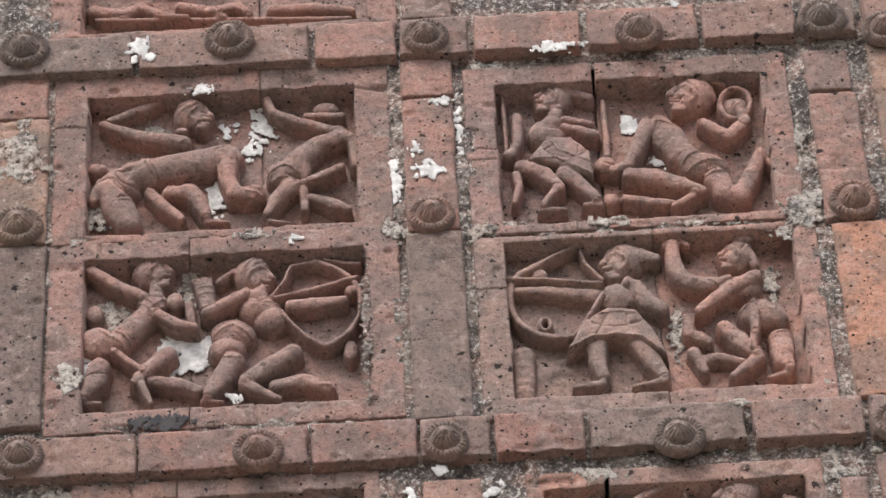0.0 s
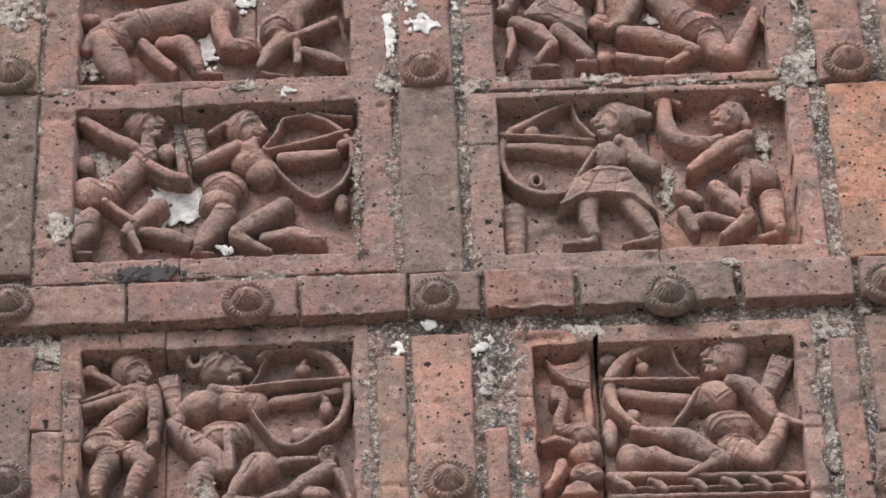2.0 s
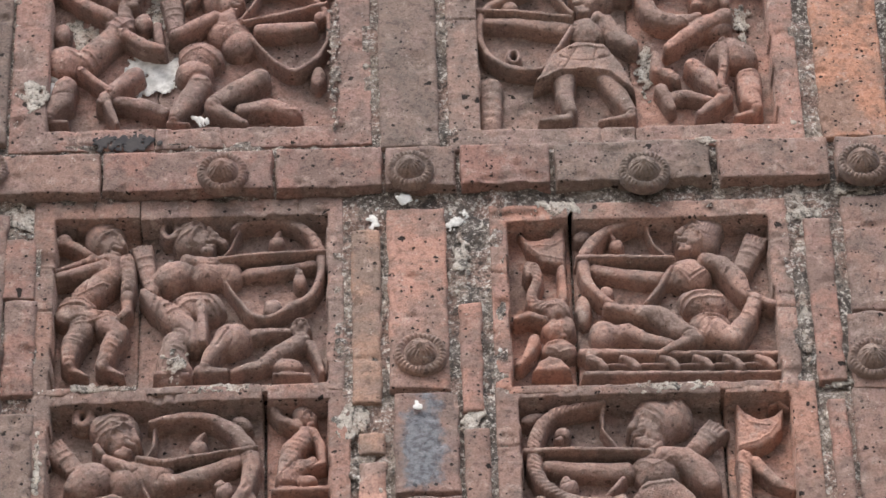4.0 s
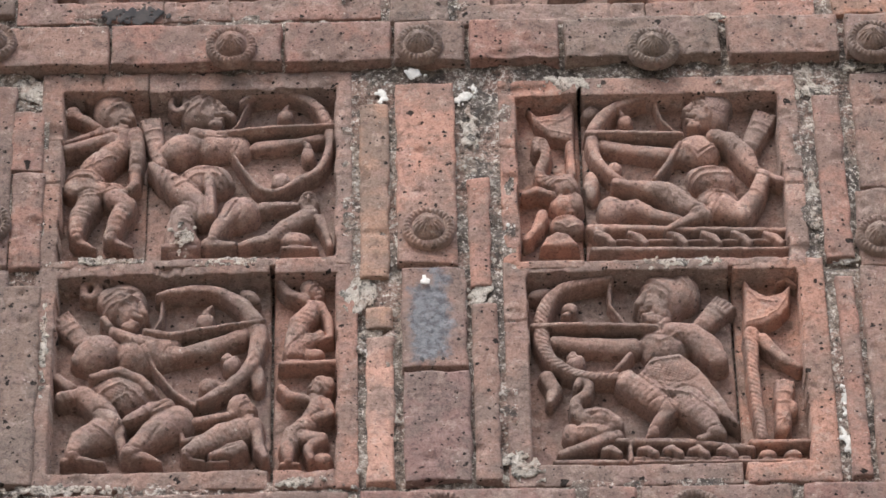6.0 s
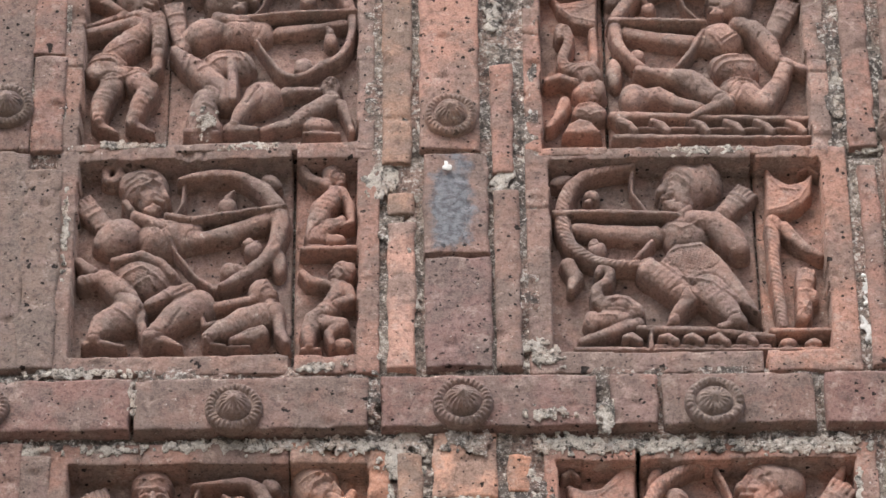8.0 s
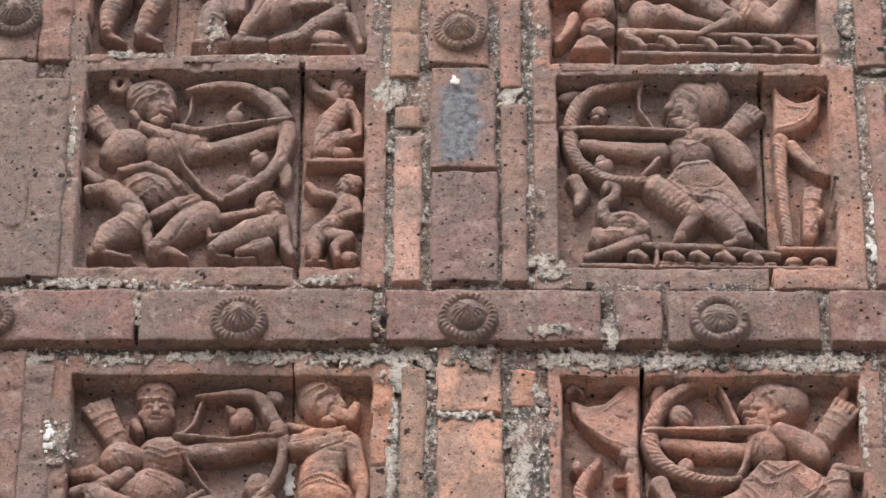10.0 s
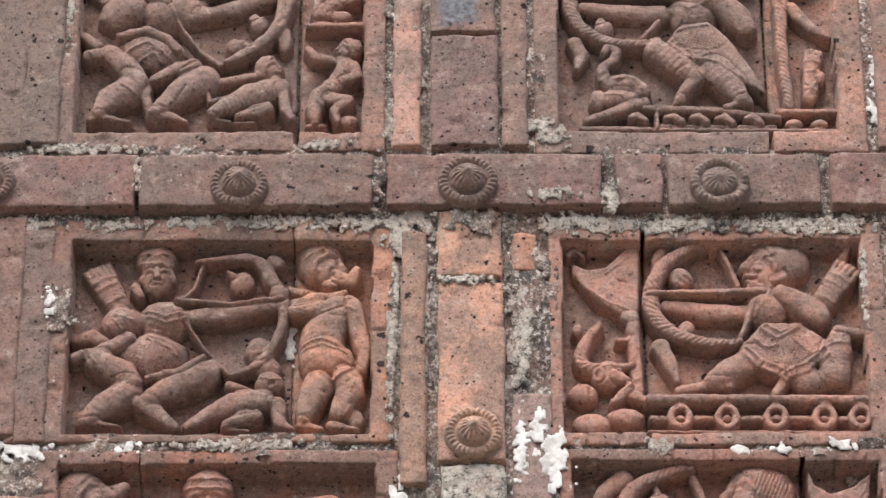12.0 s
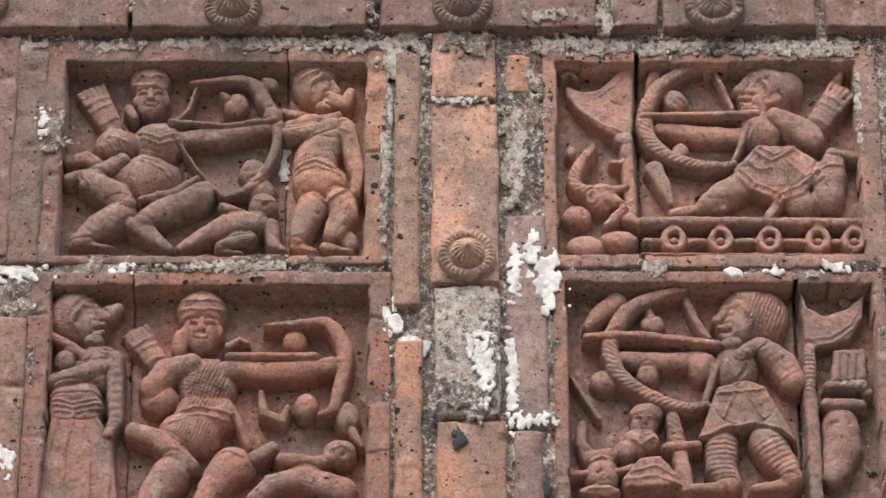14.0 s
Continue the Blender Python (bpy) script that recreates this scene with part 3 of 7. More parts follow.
r.done("carved_figure", "leaning terracotta figure with raised arm, weathered", t1, (0.265, 0.186, 0.163), (0, 0))

panel = relief_panel(0.0655, 4.4219, "weathered terracotta panel with two carved fighters")
t0 = tile(panel, (-30.9, -13.3, 95.3, 215.8), (0, 0, 115.3, 189.3), (0.285, 0.202, 0.184), 90, (0, 2))
t1 = tile(panel, (96.3, -13.3, 281.4, 215.8), (76.3, 0, 254.3, 189.3), (0.325, 0.212, 0.182), 100, (2, 0))
r = Relief(0.9, 10.9, 99, 190, 2230)
r.limb(13, 7.6, 188.1, 2.4, 7.8, 113.5, 2.4)
r.blob(19, 48.1, 133.8, 20.4, 18.5)
r.limb(17, 57.8, 163.7, 7.3, 55.4, 148.1, 7.8)
r.limb(16, 67.5, 190, 5.8, 89.6, 178.7, 5.8)
r.limb(15, 62.5, 198.3, 3.9, 87.5, 198, 2.9)
r.head(19, 54.9, 178.1, 15.2, -1, 12)
r.limb(18, 65, 147.4, 4.4, 88.8, 139.4, 3.9)
r.limb(19, 64.4, 136.5, 4.8, 91.7, 125.1, 5.8)
r.limb(19, 20, 152.4, 6.3, 19.4, 120.4, 5.3, 12.2, 103.1, 4.8)
r.blob(19, 10.6, 103.2, 7.3, 6.5)
r.blob(21, 51.8, 142.9, 9.7, 9.8)
r.plate(21, 26.6, 91.1, 46.4, 120.6, 69.9, 118.9, 86.8, 96.7, 87.8, 62.1, 62.2, 79.3, 40.3, 87)
r.blob(21, 62.5, 103.9, 20.4, 12, -12)
r.limb(20, 21.5, 86.9, 7.8, 42.2, 74.7, 8.2, 55.5, 55.3, 5.8)
r.limb(19, 51.6, 52.6, 4.4, 39.5, 33.8, 3.9)
r.limb(20, 60.9, 74.8, 8.7, 75.8, 56.9, 7.8, 88.4, 37.7, 5.8)
r.limb(16, 76.9, 31, 2.9, 92.2, 30.7, 3.9)
r.limb(17, 15.7, 76.6, 4.4, 17.6, 61.2, 4.4, 12.2, 38.8, 3.4)
r.blob(15, 47.7, 28.7, 14.5, 3.8)
r.ridge(2.4, 1.1, 27.7, 91, 53.9, 90.6, 86, 66.7)
r.ridge(2, 1, 49.8, 114.1, 57, 99.6, 85.5, 83.6)
r.ridge(-2.6, 1.1, 43.8, 102.2, 49.4, 105.6)
r.ridge(2, 1, 32.8, 148.2, 46.4, 150.3, 65, 145.8)
r.ridge(2.4, 1, 70.4, 192.8, 72.6, 164.9)
r.ridge(2.2, 1, 78.4, 190.6, 81.2, 164.2)
r.ridge(-2, 1, 76.1, 105.9, 73.5, 89.1)
r.done("carved_figure", "standing terracotta figure in a short skirt, in relief", t0, (0.285, 0.202, 0.184), (0, 0))
r = Relief(86.3, 15.5, 255.5, 190, 2240)
r.limb(14, 103.3, 172.9, 2.9, 102.9, 98.6, 3.9)
r.blob(15, 228.8, 157.1, 16.5, 16.3)
r.limb(17, 243.3, 156, 2.9, 239.4, 143.8, 2.9, 231.5, 136.7, 2.9, 222.6, 137.4, 2.9, 216, 145.6, 2.9, 214.3, 158.2, 2.9, 218.1, 170.5, 2.9, 226, 177.7, 2.9, 235, 177, 2.9, 241.6, 168.7, 2.9, 243.3, 156, 2.9)
r.limb(21, 154.7, 133.6, 12.6, 162.6, 116.6, 17.5, 171.7, 95.8, 14.5, 183.9, 81, 13.6)
r.head(22, 186.6, 170.6, 19.2, -1, 6)
r.ridge(-4, 1.8, 160.6, 163.8, 177.3, 163.3)
r.limb(15, 209.9, 190.3, 2.9, 220.4, 186.3, 2.9)
r.limb(20, 142.8, 133.7, 8.7, 133.5, 107.9, 7.8, 120.9, 79.6, 6.8, 108.8, 74.3, 5.8)
r.blob(20, 99.7, 82.7, 10.7, 11.4)
r.limb(21, 195.8, 129.8, 6.3, 218.4, 110.9, 7.3, 236.1, 129.9, 6.3)
r.limb(19, 236.1, 129.9, 6.3, 231.7, 153.8, 4.8)
r.blob(22, 193.1, 75.7, 24.2, 16.3, -10)
r.limb(18, 115.8, 35.7, 4.8, 137.6, 29.6, 5.8, 166.3, 24.4, 3.9)
r.limb(22, 122.1, 65.7, 7.8, 145.1, 60.9, 11.2, 171.7, 46.7, 8.7, 186.9, 38, 5.8)
r.limb(19, 179.2, 34.1, 4.8, 160.2, 20.4, 3.4)
r.blob(17, 102.1, 36.7, 8.7, 8.7)
r.limb(22, 203.3, 56.6, 12.6, 209.6, 37.1, 12.1, 222.3, 30.9, 10.7)
r.limb(22, 223.5, 32.3, 9.7, 239, 64.6, 7.8, 246.2, 85.6, 5.8)
r.limb(17, 248.2, 83.9, 3.9, 258.2, 64.7, 2.9)
r.ridge(2.8, 1.2, 167.4, 74.5, 187.2, 89.9, 200.8, 92.8)
r.ridge(2.6, 1.1, 169.3, 64.4, 191.3, 74.2, 223.6, 78)
r.ridge(2.6, 1.1, 171.2, 54.3, 192.6, 57.3, 224, 64.1)
r.ridge(2.4, 1, 150.4, 134.6, 171.5, 128.4, 193.2, 131.4)
r.ridge(2.4, 1.1, 200.6, 190.9, 214.9, 166, 206.1, 144.6)
r.ridge(2.2, 1, 207.3, 186.4, 219.7, 165.6)
r.ridge(-2, 1, 109.1, 78.8, 98.6, 81.1)
r.ridge(2, 1, 126.1, 92.9, 136.2, 84.5)
r.beads(1, 193.6, 69.5, 21.3, 14, 3.8)
r.beads(0.8, 208.2, 170.5, 9.7, 15.1, 3.6)
r.rings(0.4, 6, 123.9, 61.4, 7.8, 180.5, 37.4, 6.8)
r.done("carved_figure", "kneeling terracotta figure holding a ring, in relief", t1, (0.325, 0.212, 0.182), (0, 0))

panel = relief_panel(-0.3231, 4.2166, "weathered terracotta panel with a figure and an archer")
t0 = tile(panel, (-34.6, -30.7, 96.7, 215.5), (0, -4, 116.7, 187.5), (0.29, 0.197, 0.174), 130, (0, 1))
t1 = tile(panel, (97.3, -30.7, 291.8, 215.5), (77.3, -4, 259, 187.5), (0.282, 0.196, 0.174), 140, (1, 0))
r = Relief(-1.5, 6.7, 111.4, 192, 2250)
r.blob(15, 8.6, 131.6, 8.2, 12)
r.blob(20, 61.9, 141, 14.5, 13)
r.limb(20, 63.6, 133.7, 11.6, 47.4, 112.9, 12.6, 31.7, 94.4, 13.6)
r.limb(17, 65.2, 162, 6.8, 65.4, 150.3, 7.3)
r.head(20, 63.1, 176.7, 15.6, 1, 4)
r.limb(18, 7.4, 179.9, 5.3, -1.5, 198.1, 4.4, 9.1, 194.5, 3.9)
r.limb(20, 52.9, 146.6, 6.3, 30.3, 161, 6.3, 5.2, 182.9, 5.8)
r.blob(19, 83.2, 139.1, 8.2, 11.4)
r.limb(19, 99.1, 105, 4.8, 95.7, 132.6, 4.8)
r.limb(21, 65.8, 122.7, 5.8, 85.7, 107.2, 6.3, 100.2, 102.1, 4.8)
r.blob(22, 11.7, 92.7, 17.5, 20.6)
r.limb(17, 60, 41.9, 5.8, 86.6, 36.2, 7.3, 104, 26.9, 5.8)
r.limb(21, 76.9, 72, 9.7, 58.2, 53.2, 8.2, 46.8, 38.4, 4.4)
r.limb(19, 48.7, 45.3, 4.4, 56.2, 26.7, 4.4, 61.5, 11.1, 2.9)
r.limb(22, 14.6, 59.9, 10.7, 10, 40.4, 11.2, 0.2, 22.8, 6.3)
r.limb(17, -3.7, 17.4, 2.4, 16.7, 14.9, 2.4)
r.limb(21, 27.5, 77.6, 3.9, 41.1, 63.3, 3.9, 53.7, 50.7, 3.4)
r.ridge(2.6, 1.2, 20.1, 106.5, 34.7, 97.1, 49.5, 82)
r.ridge(2.4, 1.1, 16.6, 100.9, 32.4, 88.6, 46.5, 73.6)
r.ridge(2.2, 1, -3.2, 72.1, 14.9, 68.3, 31.1, 75.9)
r.ridge(2.4, 1.1, 54.5, 145, 64.1, 131.4, 76.3, 143.8)
r.ridge(2.2, 1, 50.4, 139.4, 62.6, 122.8, 78, 135)
r.ridge(-2.4, 1, 0.1, 45.8, 20.5, 48.2)
r.beads(0.6, 53.7, 186.8, 9.7, 8.1, 3.6)
r.done("carved_figure", "striding terracotta figure with raised arm, in relief", t0, (0.29, 0.197, 0.174), (0, 0))
r = Relief(89.6, 1.3, 258.3, 192, 2260)
r.quiver(15, 108.4, 164, 114.5, 125.8, 10.2)
r.blob(14, 242.7, 68.6, 7.3, 14.1)
r.limb(15, 123.6, 163.1, 3.4, 136, 175.6, 3.4, 143.4, 167.9, 2.9)
r.blob(20, 160.6, 127.6, 20.4, 17.4)
r.blob(19, 170.9, 112.6, 16.5, 15.2)
r.head(21, 156.1, 165.7, 16.5, 1, -10)
r.limb(16, 171.5, 138.6, 1.9, 183, 156.1, 2.4, 189.3, 175.6, 2.4, 213.4, 181.6, 2.9)
r.limb(15, 220.8, 183.4, 2.4, 241.6, 177.1, 2.4, 253.1, 176.4, 2.4)
r.limb(17, 213.4, 180.1, 2.9, 231.1, 170.3, 3.4, 244.5, 156.4, 3.4, 252.5, 137.7, 2.9, 252.1, 112.4, 2.4, 243.5, 91.3, 2.9, 231, 77.8, 2.9, 217.6, 72.8, 2.9, 199.2, 89.5, 2.4, 182.8, 113.3, 2.4)
r.limb(19, 189.1, 126, 6.3, 212.9, 126.1, 7.8, 237.8, 127.6, 4.8)
r.limb(19, 173.6, 134.1, 2.4, 210, 142.2, 2.9, 250.7, 156, 2.4)
r.blob(18, 244.2, 140.3, 5.8, 6.5)
r.limb(21, 112.4, 120.1, 5.8, 130, 130.7, 6.8, 148.6, 142.7, 6.3)
r.blob(21, 159, 139.3, 10.2, 10.3)
r.blob(21, 135.3, 95.9, 21.3, 16.3, -8)
r.blob(20, 130.3, 76.2, 16.5, 14.1)
r.limb(17, 173.3, 27.3, 6.8, 198.8, 32.9, 8.2, 222.2, 21.8, 6.8)
r.limb(22, 189.8, 64.4, 10.2, 168.3, 48.6, 10.7, 147.8, 32.9, 7.8)
r.limb(20, 145.8, 29.5, 6.8, 161.1, 18.2, 5.8, 177.3, 6.2, 3.4)
r.limb(22, 135.5, 57.5, 11.6, 125.4, 37.6, 11.6, 113.3, 16.6, 5.8)
r.limb(17, 108.3, 11.3, 2.9, 126.6, 8.9, 2.4)
r.ridge(2.6, 1.2, 120.2, 100.9, 137.7, 108.6, 158.4, 96)
r.ridge(2.4, 1.1, 118.2, 92.5, 136.7, 100, 156.3, 86.1)
r.ridge(2.4, 1.1, 121.5, 62.4, 137.9, 57.3, 153.3, 64.9)
r.ridge(2.2, 1, 150.6, 94.3, 158.4, 68.9)
r.ridge(2.2, 1, 157.3, 96, 166.1, 74.2)
r.ridge(2.4, 1.1, 146.9, 174.2, 156.2, 187.7, 169.8, 179.6)
r.ridge(2.2, 1, 143.7, 166.3, 153.1, 180.5)
r.ridge(2.2, 1, 169.8, 140.1, 184.2, 117.5)
r.ridge(2, 0.9, 213.4, 29.3, 222.5, 27.4)
r.ridge(2, 0.9, 213.3, 23, 222.4, 21.1)
r.ridge(2, 0.9, 213.3, 16.7, 222.4, 14.8)
r.ridge(2, 0.9, 213.2, 10.4, 222.3, 8.6)
r.beads(0.9, 158.4, 114.6, 19.4, 12.8, 3.6)
r.beads(0.7, 135.2, 88, 14.5, 9.3, 3.6)
r.done("carved_archer", "kneeling terracotta archer with drawn bow, in relief", t1, (0.282, 0.196, 0.174), (0, 0))

panel = relief_panel(0.0652, 4.2015, "terracotta panel with grey archer and red dancing figure")
t0 = tile(panel, (-30.4, -26.6, 136.9, 206.1), (0, 0, 156.9, 196.3), (0.28, 0.213, 0.188), 170, (0, 1))
t1 = tile(panel, (137.5, -26.6, 288.7, 206.1), (117.5, 0, 264.7, 196.3), (0.355, 0.232, 0.197), 180, (1, 0))
r = Relief(-1.5, 6.2, 147.7, 197, 2270)
r.limb(13, 10.3, 68, 11.2, 9.2, 17, 9.2)
r.blob(19, 100.9, 132.4, 21.3, 19.6)
r.limb(19, 124.5, 180, 9.7, 137.7, 174.8, 5.8)
r.head(20, 106.4, 173.6, 17.8, -1, -4)
r.limb(16, 4.2, 145.8, 4.8, 39.3, 142.3, 6.3, 81.4, 135.7, 9.2)
r.limb(14, 69, 196.3, 1.9, 72.2, 177.7, 1.9, 87.6, 154.2, 2.4)
r.blob(15, 29.9, 164.7, 8.7, 8.7)
r.limb(15, 37.3, 100, 2.4, 36.2, 95.8, 2.4, 33.5, 93.4, 2.4, 30.3, 93.6, 2.4, 27.9, 96.3, 2.4, 27.1, 100.5, 2.4, 28.2, 104.7, 2.4, 30.9, 107.1, 2.4, 34.1, 107, 2.4, 36.5, 104.2, 2.4, 37.3, 100, 2.4)
r.limb(17, 71.3, 200.6, 2.4, 41.1, 183.2, 2.9, 11.7, 164.3, 3.9, 3.3, 151.6, 3.9)
r.limb(17, 3.4, 153.1, 3.9, 1.3, 127.1, 3.4, 9.1, 101.5, 3.4, 26.4, 86.3, 3.9, 49.3, 81.5, 3.4, 61.3, 84.4, 2.4)
r.limb(20, -0.6, 156.2, 2.4, 34.6, 152.8, 2.4, 86, 144.1, 2.4)
r.limb(18, 86.4, 132.5, 2.4, 73.8, 108.7, 2.9, 60.2, 84.4, 2.4)
r.limb(20, 117, 140.9, 8.2, 127.1, 120.1, 9.7, 138.9, 110.8, 7.3)
r.blob(21, 110.4, 144.2, 6.8, 7.6)
r.ridge(-3, 1.4, 109, 138.4, 111.6, 139)
r.limb(19, 77, 71.5, 10.7, 76.8, 48.2, 8.2, 80.9, 30.5, 6.3)
r.limb(17, 79.5, 22.2, 4.4, 53.9, 18, 2.4)
r.limb(19, 115.3, 69.4, 9.7, 126.6, 45.5, 8.7, 134.7, 27.5, 6.3)
r.limb(17, 136.3, 21.9, 3.9, 107, 15.1, 2.4)
r.plate(21, 48.3, 59.6, 68.1, 97.5, 89.5, 112.1, 115, 107.8, 129.8, 81.3, 137.6, 58.2, 141, 46.8, 117.8, 69.2, 87.4, 75.1, 66.7, 69.2)
r.blob(21, 96.5, 98.9, 23.3, 12)
r.ridge(3, 1.3, 51, 61.5, 72.1, 74.5, 97.8, 76.6, 118, 72, 137.1, 51.1)
r.ridge(2.2, 1, 81.2, 102.5, 99.4, 105.1, 117.1, 100.5)
r.ridge(-3, 1.4, 109.8, 90.2, 115.1, 92)
r.ridge(-2, 1, 77.3, 77.7, 88.9, 102.1)
r.ridge(-2, 1, 102.9, 76.3, 106.8, 99.6)
r.rings(0.6, 5, 10.2, 64.2, 10.7, 9.1, 13.2, 8.7)
r.done("carved_archer", "standing terracotta archer with curved bow, grey-brown relief", t0, (0.28, 0.213, 0.188), (0, 0))
r = Relief(142.3, 13.6, 258.9, 197, 2280)
r.blob(19, 215, 135.5, 17.5, 14.1)
r.head(20, 211.5, 172.1, 14.3, -1, 10)
r.blob(18, 220.6, 195.2, 10.7, 6.5)
r.limb(17, 224.3, 174.4, 6.8, 228.4, 161, 4.8)
r.limb(18, 148.1, 190.4, 4.4, 156, 198.9, 4.8, 167.9, 189.3, 3.4)
r.limb(21, 154.4, 190.1, 6.3, 154.6, 162.1, 8.7, 164.8, 142.6, 9.2, 190.3, 136.9, 7.8, 200.9, 140.6, 5.8)
r.limb(22, 227.1, 143.5, 7.3, 204.3, 130.3, 7.3, 185.7, 115.4, 6.8, 172.3, 101.8, 4.8)
r.limb(16, 170.5, 45.2, 6.8, 184, 48.7, 5.3, 206.8, 40.4, 4.4)
r.limb(17, 164, 55.4, 6.8, 171.5, 31.1, 4.8)
r.limb(18, 160.7, 96.7, 4.4, 162, 78.1, 6.3, 178, 65.9, 4.8)
r.ridge(2.4, 1.1, 168.1, 94.1, 172, 76.1, 183.1, 67)
r.ridge(2, 1, 163.4, 92.2, 165.1, 72.9)
r.blob(22, 230.3, 98.6, 24.2, 17.9, -18)
r.limb(22, 193.4, 80.7, 7.3, 204.6, 65.9, 9.2, 219.5, 46.7, 6.8)
r.limb(20, 221.2, 42.4, 6.3, 208.1, 30.5, 5.8, 196.1, 20, 3.9)
r.limb(22, 243.4, 63.7, 12.1, 243.3, 38.4, 9.7, 248.5, 26.9, 5.8)
r.limb(17, 248.2, 23.4, 4.4, 228.9, 17.5, 2.4)
r.limb(22, 222.2, 107.7, 3.9, 222.1, 79.1, 4.4, 216.9, 52.5, 3.9)
r.ridge(2.8, 1.2, 206, 99.2, 220.6, 109.1, 239.3, 116.7)
r.ridge(2.6, 1.1, 200.6, 81.6, 225.5, 73.1, 255.7, 78.6)
r.ridge(2.6, 1.1, 201.1, 74.5, 225, 66.1, 255, 70.1)
r.ridge(2, 1, 218.3, 98.5, 214.6, 51.1)
r.ridge(2, 1, 225.4, 98.1, 222.7, 50.7)
r.ridge(2.4, 1.1, 210.9, 186.1, 220.9, 180.4, 228.1, 185.1)
r.ridge(2, 1, 184.2, 140, 193.9, 130.8)
r.beads(1, 219.9, 187.8, 11.6, 8.1, 3.6)
r.done("carved_figure", "dancing terracotta figure with a drum, in relief", t1, (0.355, 0.232, 0.197), (0, 0))

panel = relief_panel(-0.3097, 3.9137, "terracotta panel with flute player and crouching archer")
t0 = tile(panel, (-21.2, -10.5, 72.6, 213.6), (0, 0, 92.6, 190.8), (0.265, 0.182, 0.155), 210, (0, 1))
t1 = tile(panel, (73.2, -10.5, 252, 213.6), (53.2, 0, 235.8, 190.8), (0.292, 0.214, 0.19), 220, (1, 0))
r = Relief(-1.5, 16.5, 72.5, 192, 2000)
r.limb(17, -2.5, 174.5, 3.9, 7.4, 175.6, 5.3, 24.2, 163.3, 4.4, 40.9, 149.8, 4.4)
r.blob(18, 6.4, 177, 7.3, 7.1)
r.limb(16, -1.1, 140.3, 2.4, 17.3, 149, 3.4, 34.3, 155.2, 3.9)
r.limb(18, 41.8, 153.7, 7.3, 61.5, 153.2, 6.8)
r.limb(20, 52.7, 150.1, 8.2, 44.9, 132.7, 12.6, 27.3, 113.6, 13.6)
r.head(20, 42.8, 175.4, 16.5, 1, -15)
r.blob(17, 20.6, 193.9, 5.8, 7.1)
r.limb(20, 2.1, 132.4, 3.9, 21.6, 138.5, 5.8, 41, 145.8, 5.8)
r.limb(21, 62.6, 147.9, 6.3, 64.2, 125.7, 6.8, 62.8, 106.3, 6.3)
r.limb(20, 62.8, 106.3, 5.8, 63.2, 91.4, 4.4, 54.7, 82, 2.9)
r.blob(21, 19.1, 97, 18.4, 16.3, 10)
r.limb(20, 8.7, 88.3, 8.7, 46.4, 84.8, 9.7)
r.limb(21, 23.9, 73.2, 11.2, 15.8, 54.3, 9.2, 14.5, 35.3, 6.3)
r.limb(17, 15.7, 30.2, 4.4, 30.5, 20.5, 1.9)
r.limb(22, 46.6, 77.1, 10.2, 56.1, 67.9, 9.7, 48.9, 50.3, 8.7, 42.8, 30.2, 5.8)
r.limb(18, 45.7, 29.5, 4.4, 61.4, 19.7, 1.7)
r.ridge(2.4, 1.2, 2.1, 105.2, 24.1, 105.9, 46.5, 92.5)
r.ridge(2.4, 1.2, 3.9, 98.7, 24.3, 99.5, 44.3, 87.4)
r.ridge(2.2, 1.1, 4.5, 81.3, 20.3, 76.5, 46.8, 84.8)
r.ridge(1.8, 0.9, 47.7, 133.9, 63, 114)
r.ridge(1.8, 0.9, 51.6, 136.4, 65.8, 117.8)
r.ridge(-2.4, 1, 30.5, 134.3, 26.4, 109.7)
r.ridge(2, 1, 19.1, 109.9, 43.2, 122.3)
r.ridge(1.8, 0.9, 10.2, 60.1, 25.9, 55.9)
r.ridge(1.8, 0.9, 47.8, 52.9, 57.6, 47.5)
r.rings(0.5, 5, 64, 143.1, 6.3, 63.9, 110.5, 6.3)
r.rings(0.5, 6, 20.4, 69.9, 9.7, 15.9, 31.9, 6.3)
r.rings(0.5, 6, 52.1, 64.6, 8.7, 44.1, 28.1, 5.8)
r.done("carved_figure", "standing terracotta flute player in relief", t0, (0.265, 0.182, 0.155), (0, 0))
r = Relief(57, 8.8, 237.5, 192, 2010)
r.quiver(14, 75, 164.7, 84, 120, 9.7)
r.blob(17, 150.5, 136.6, 13.6, 15.2)
r.blob(20, 133.3, 139.6, 19.4, 17.4)
r.head(20, 121.4, 176.7, 16.5, 1, 6)
r.limb(17, 91.9, 184.1, 3.4, 95.1, 194.7, 3.4, 102.6, 193.2, 3.4, 104.3, 182.5, 3.4, 97.5, 176, 3.4, 91.9, 182.8, 3.4)
r.limb(17, 137.7, 174.4, 4.8, 146.1, 169.5, 3.4)
r.limb(14, 167.8, 136.2, 6.3, 194.8, 139.4, 4.8, 225.3, 145.2, 3.9)
r.limb(13, 159.8, 186.4, 1.5, 150.2, 160.9, 1.7, 142.9, 152.5, 1.7)
r.limb(18, 153.4, 182.6, 2.4, 162.2, 191, 2.9, 194.5, 192.9, 3.9, 216.9, 181.7, 4.8, 229.3, 158.9, 5.3, 230.8, 132.6, 3.9, 222.4, 106.2, 3.9, 204.8, 93.7, 3.9, 186.4, 80.7, 2.9, 170.7, 84.9, 2.9, 159.3, 101.3, 2.4, 148.3, 121, 1.9)
r.limb(20, 134.6, 147.4, 2.4, 189.8, 152.6, 2.4, 235.2, 153.5, 1.9)
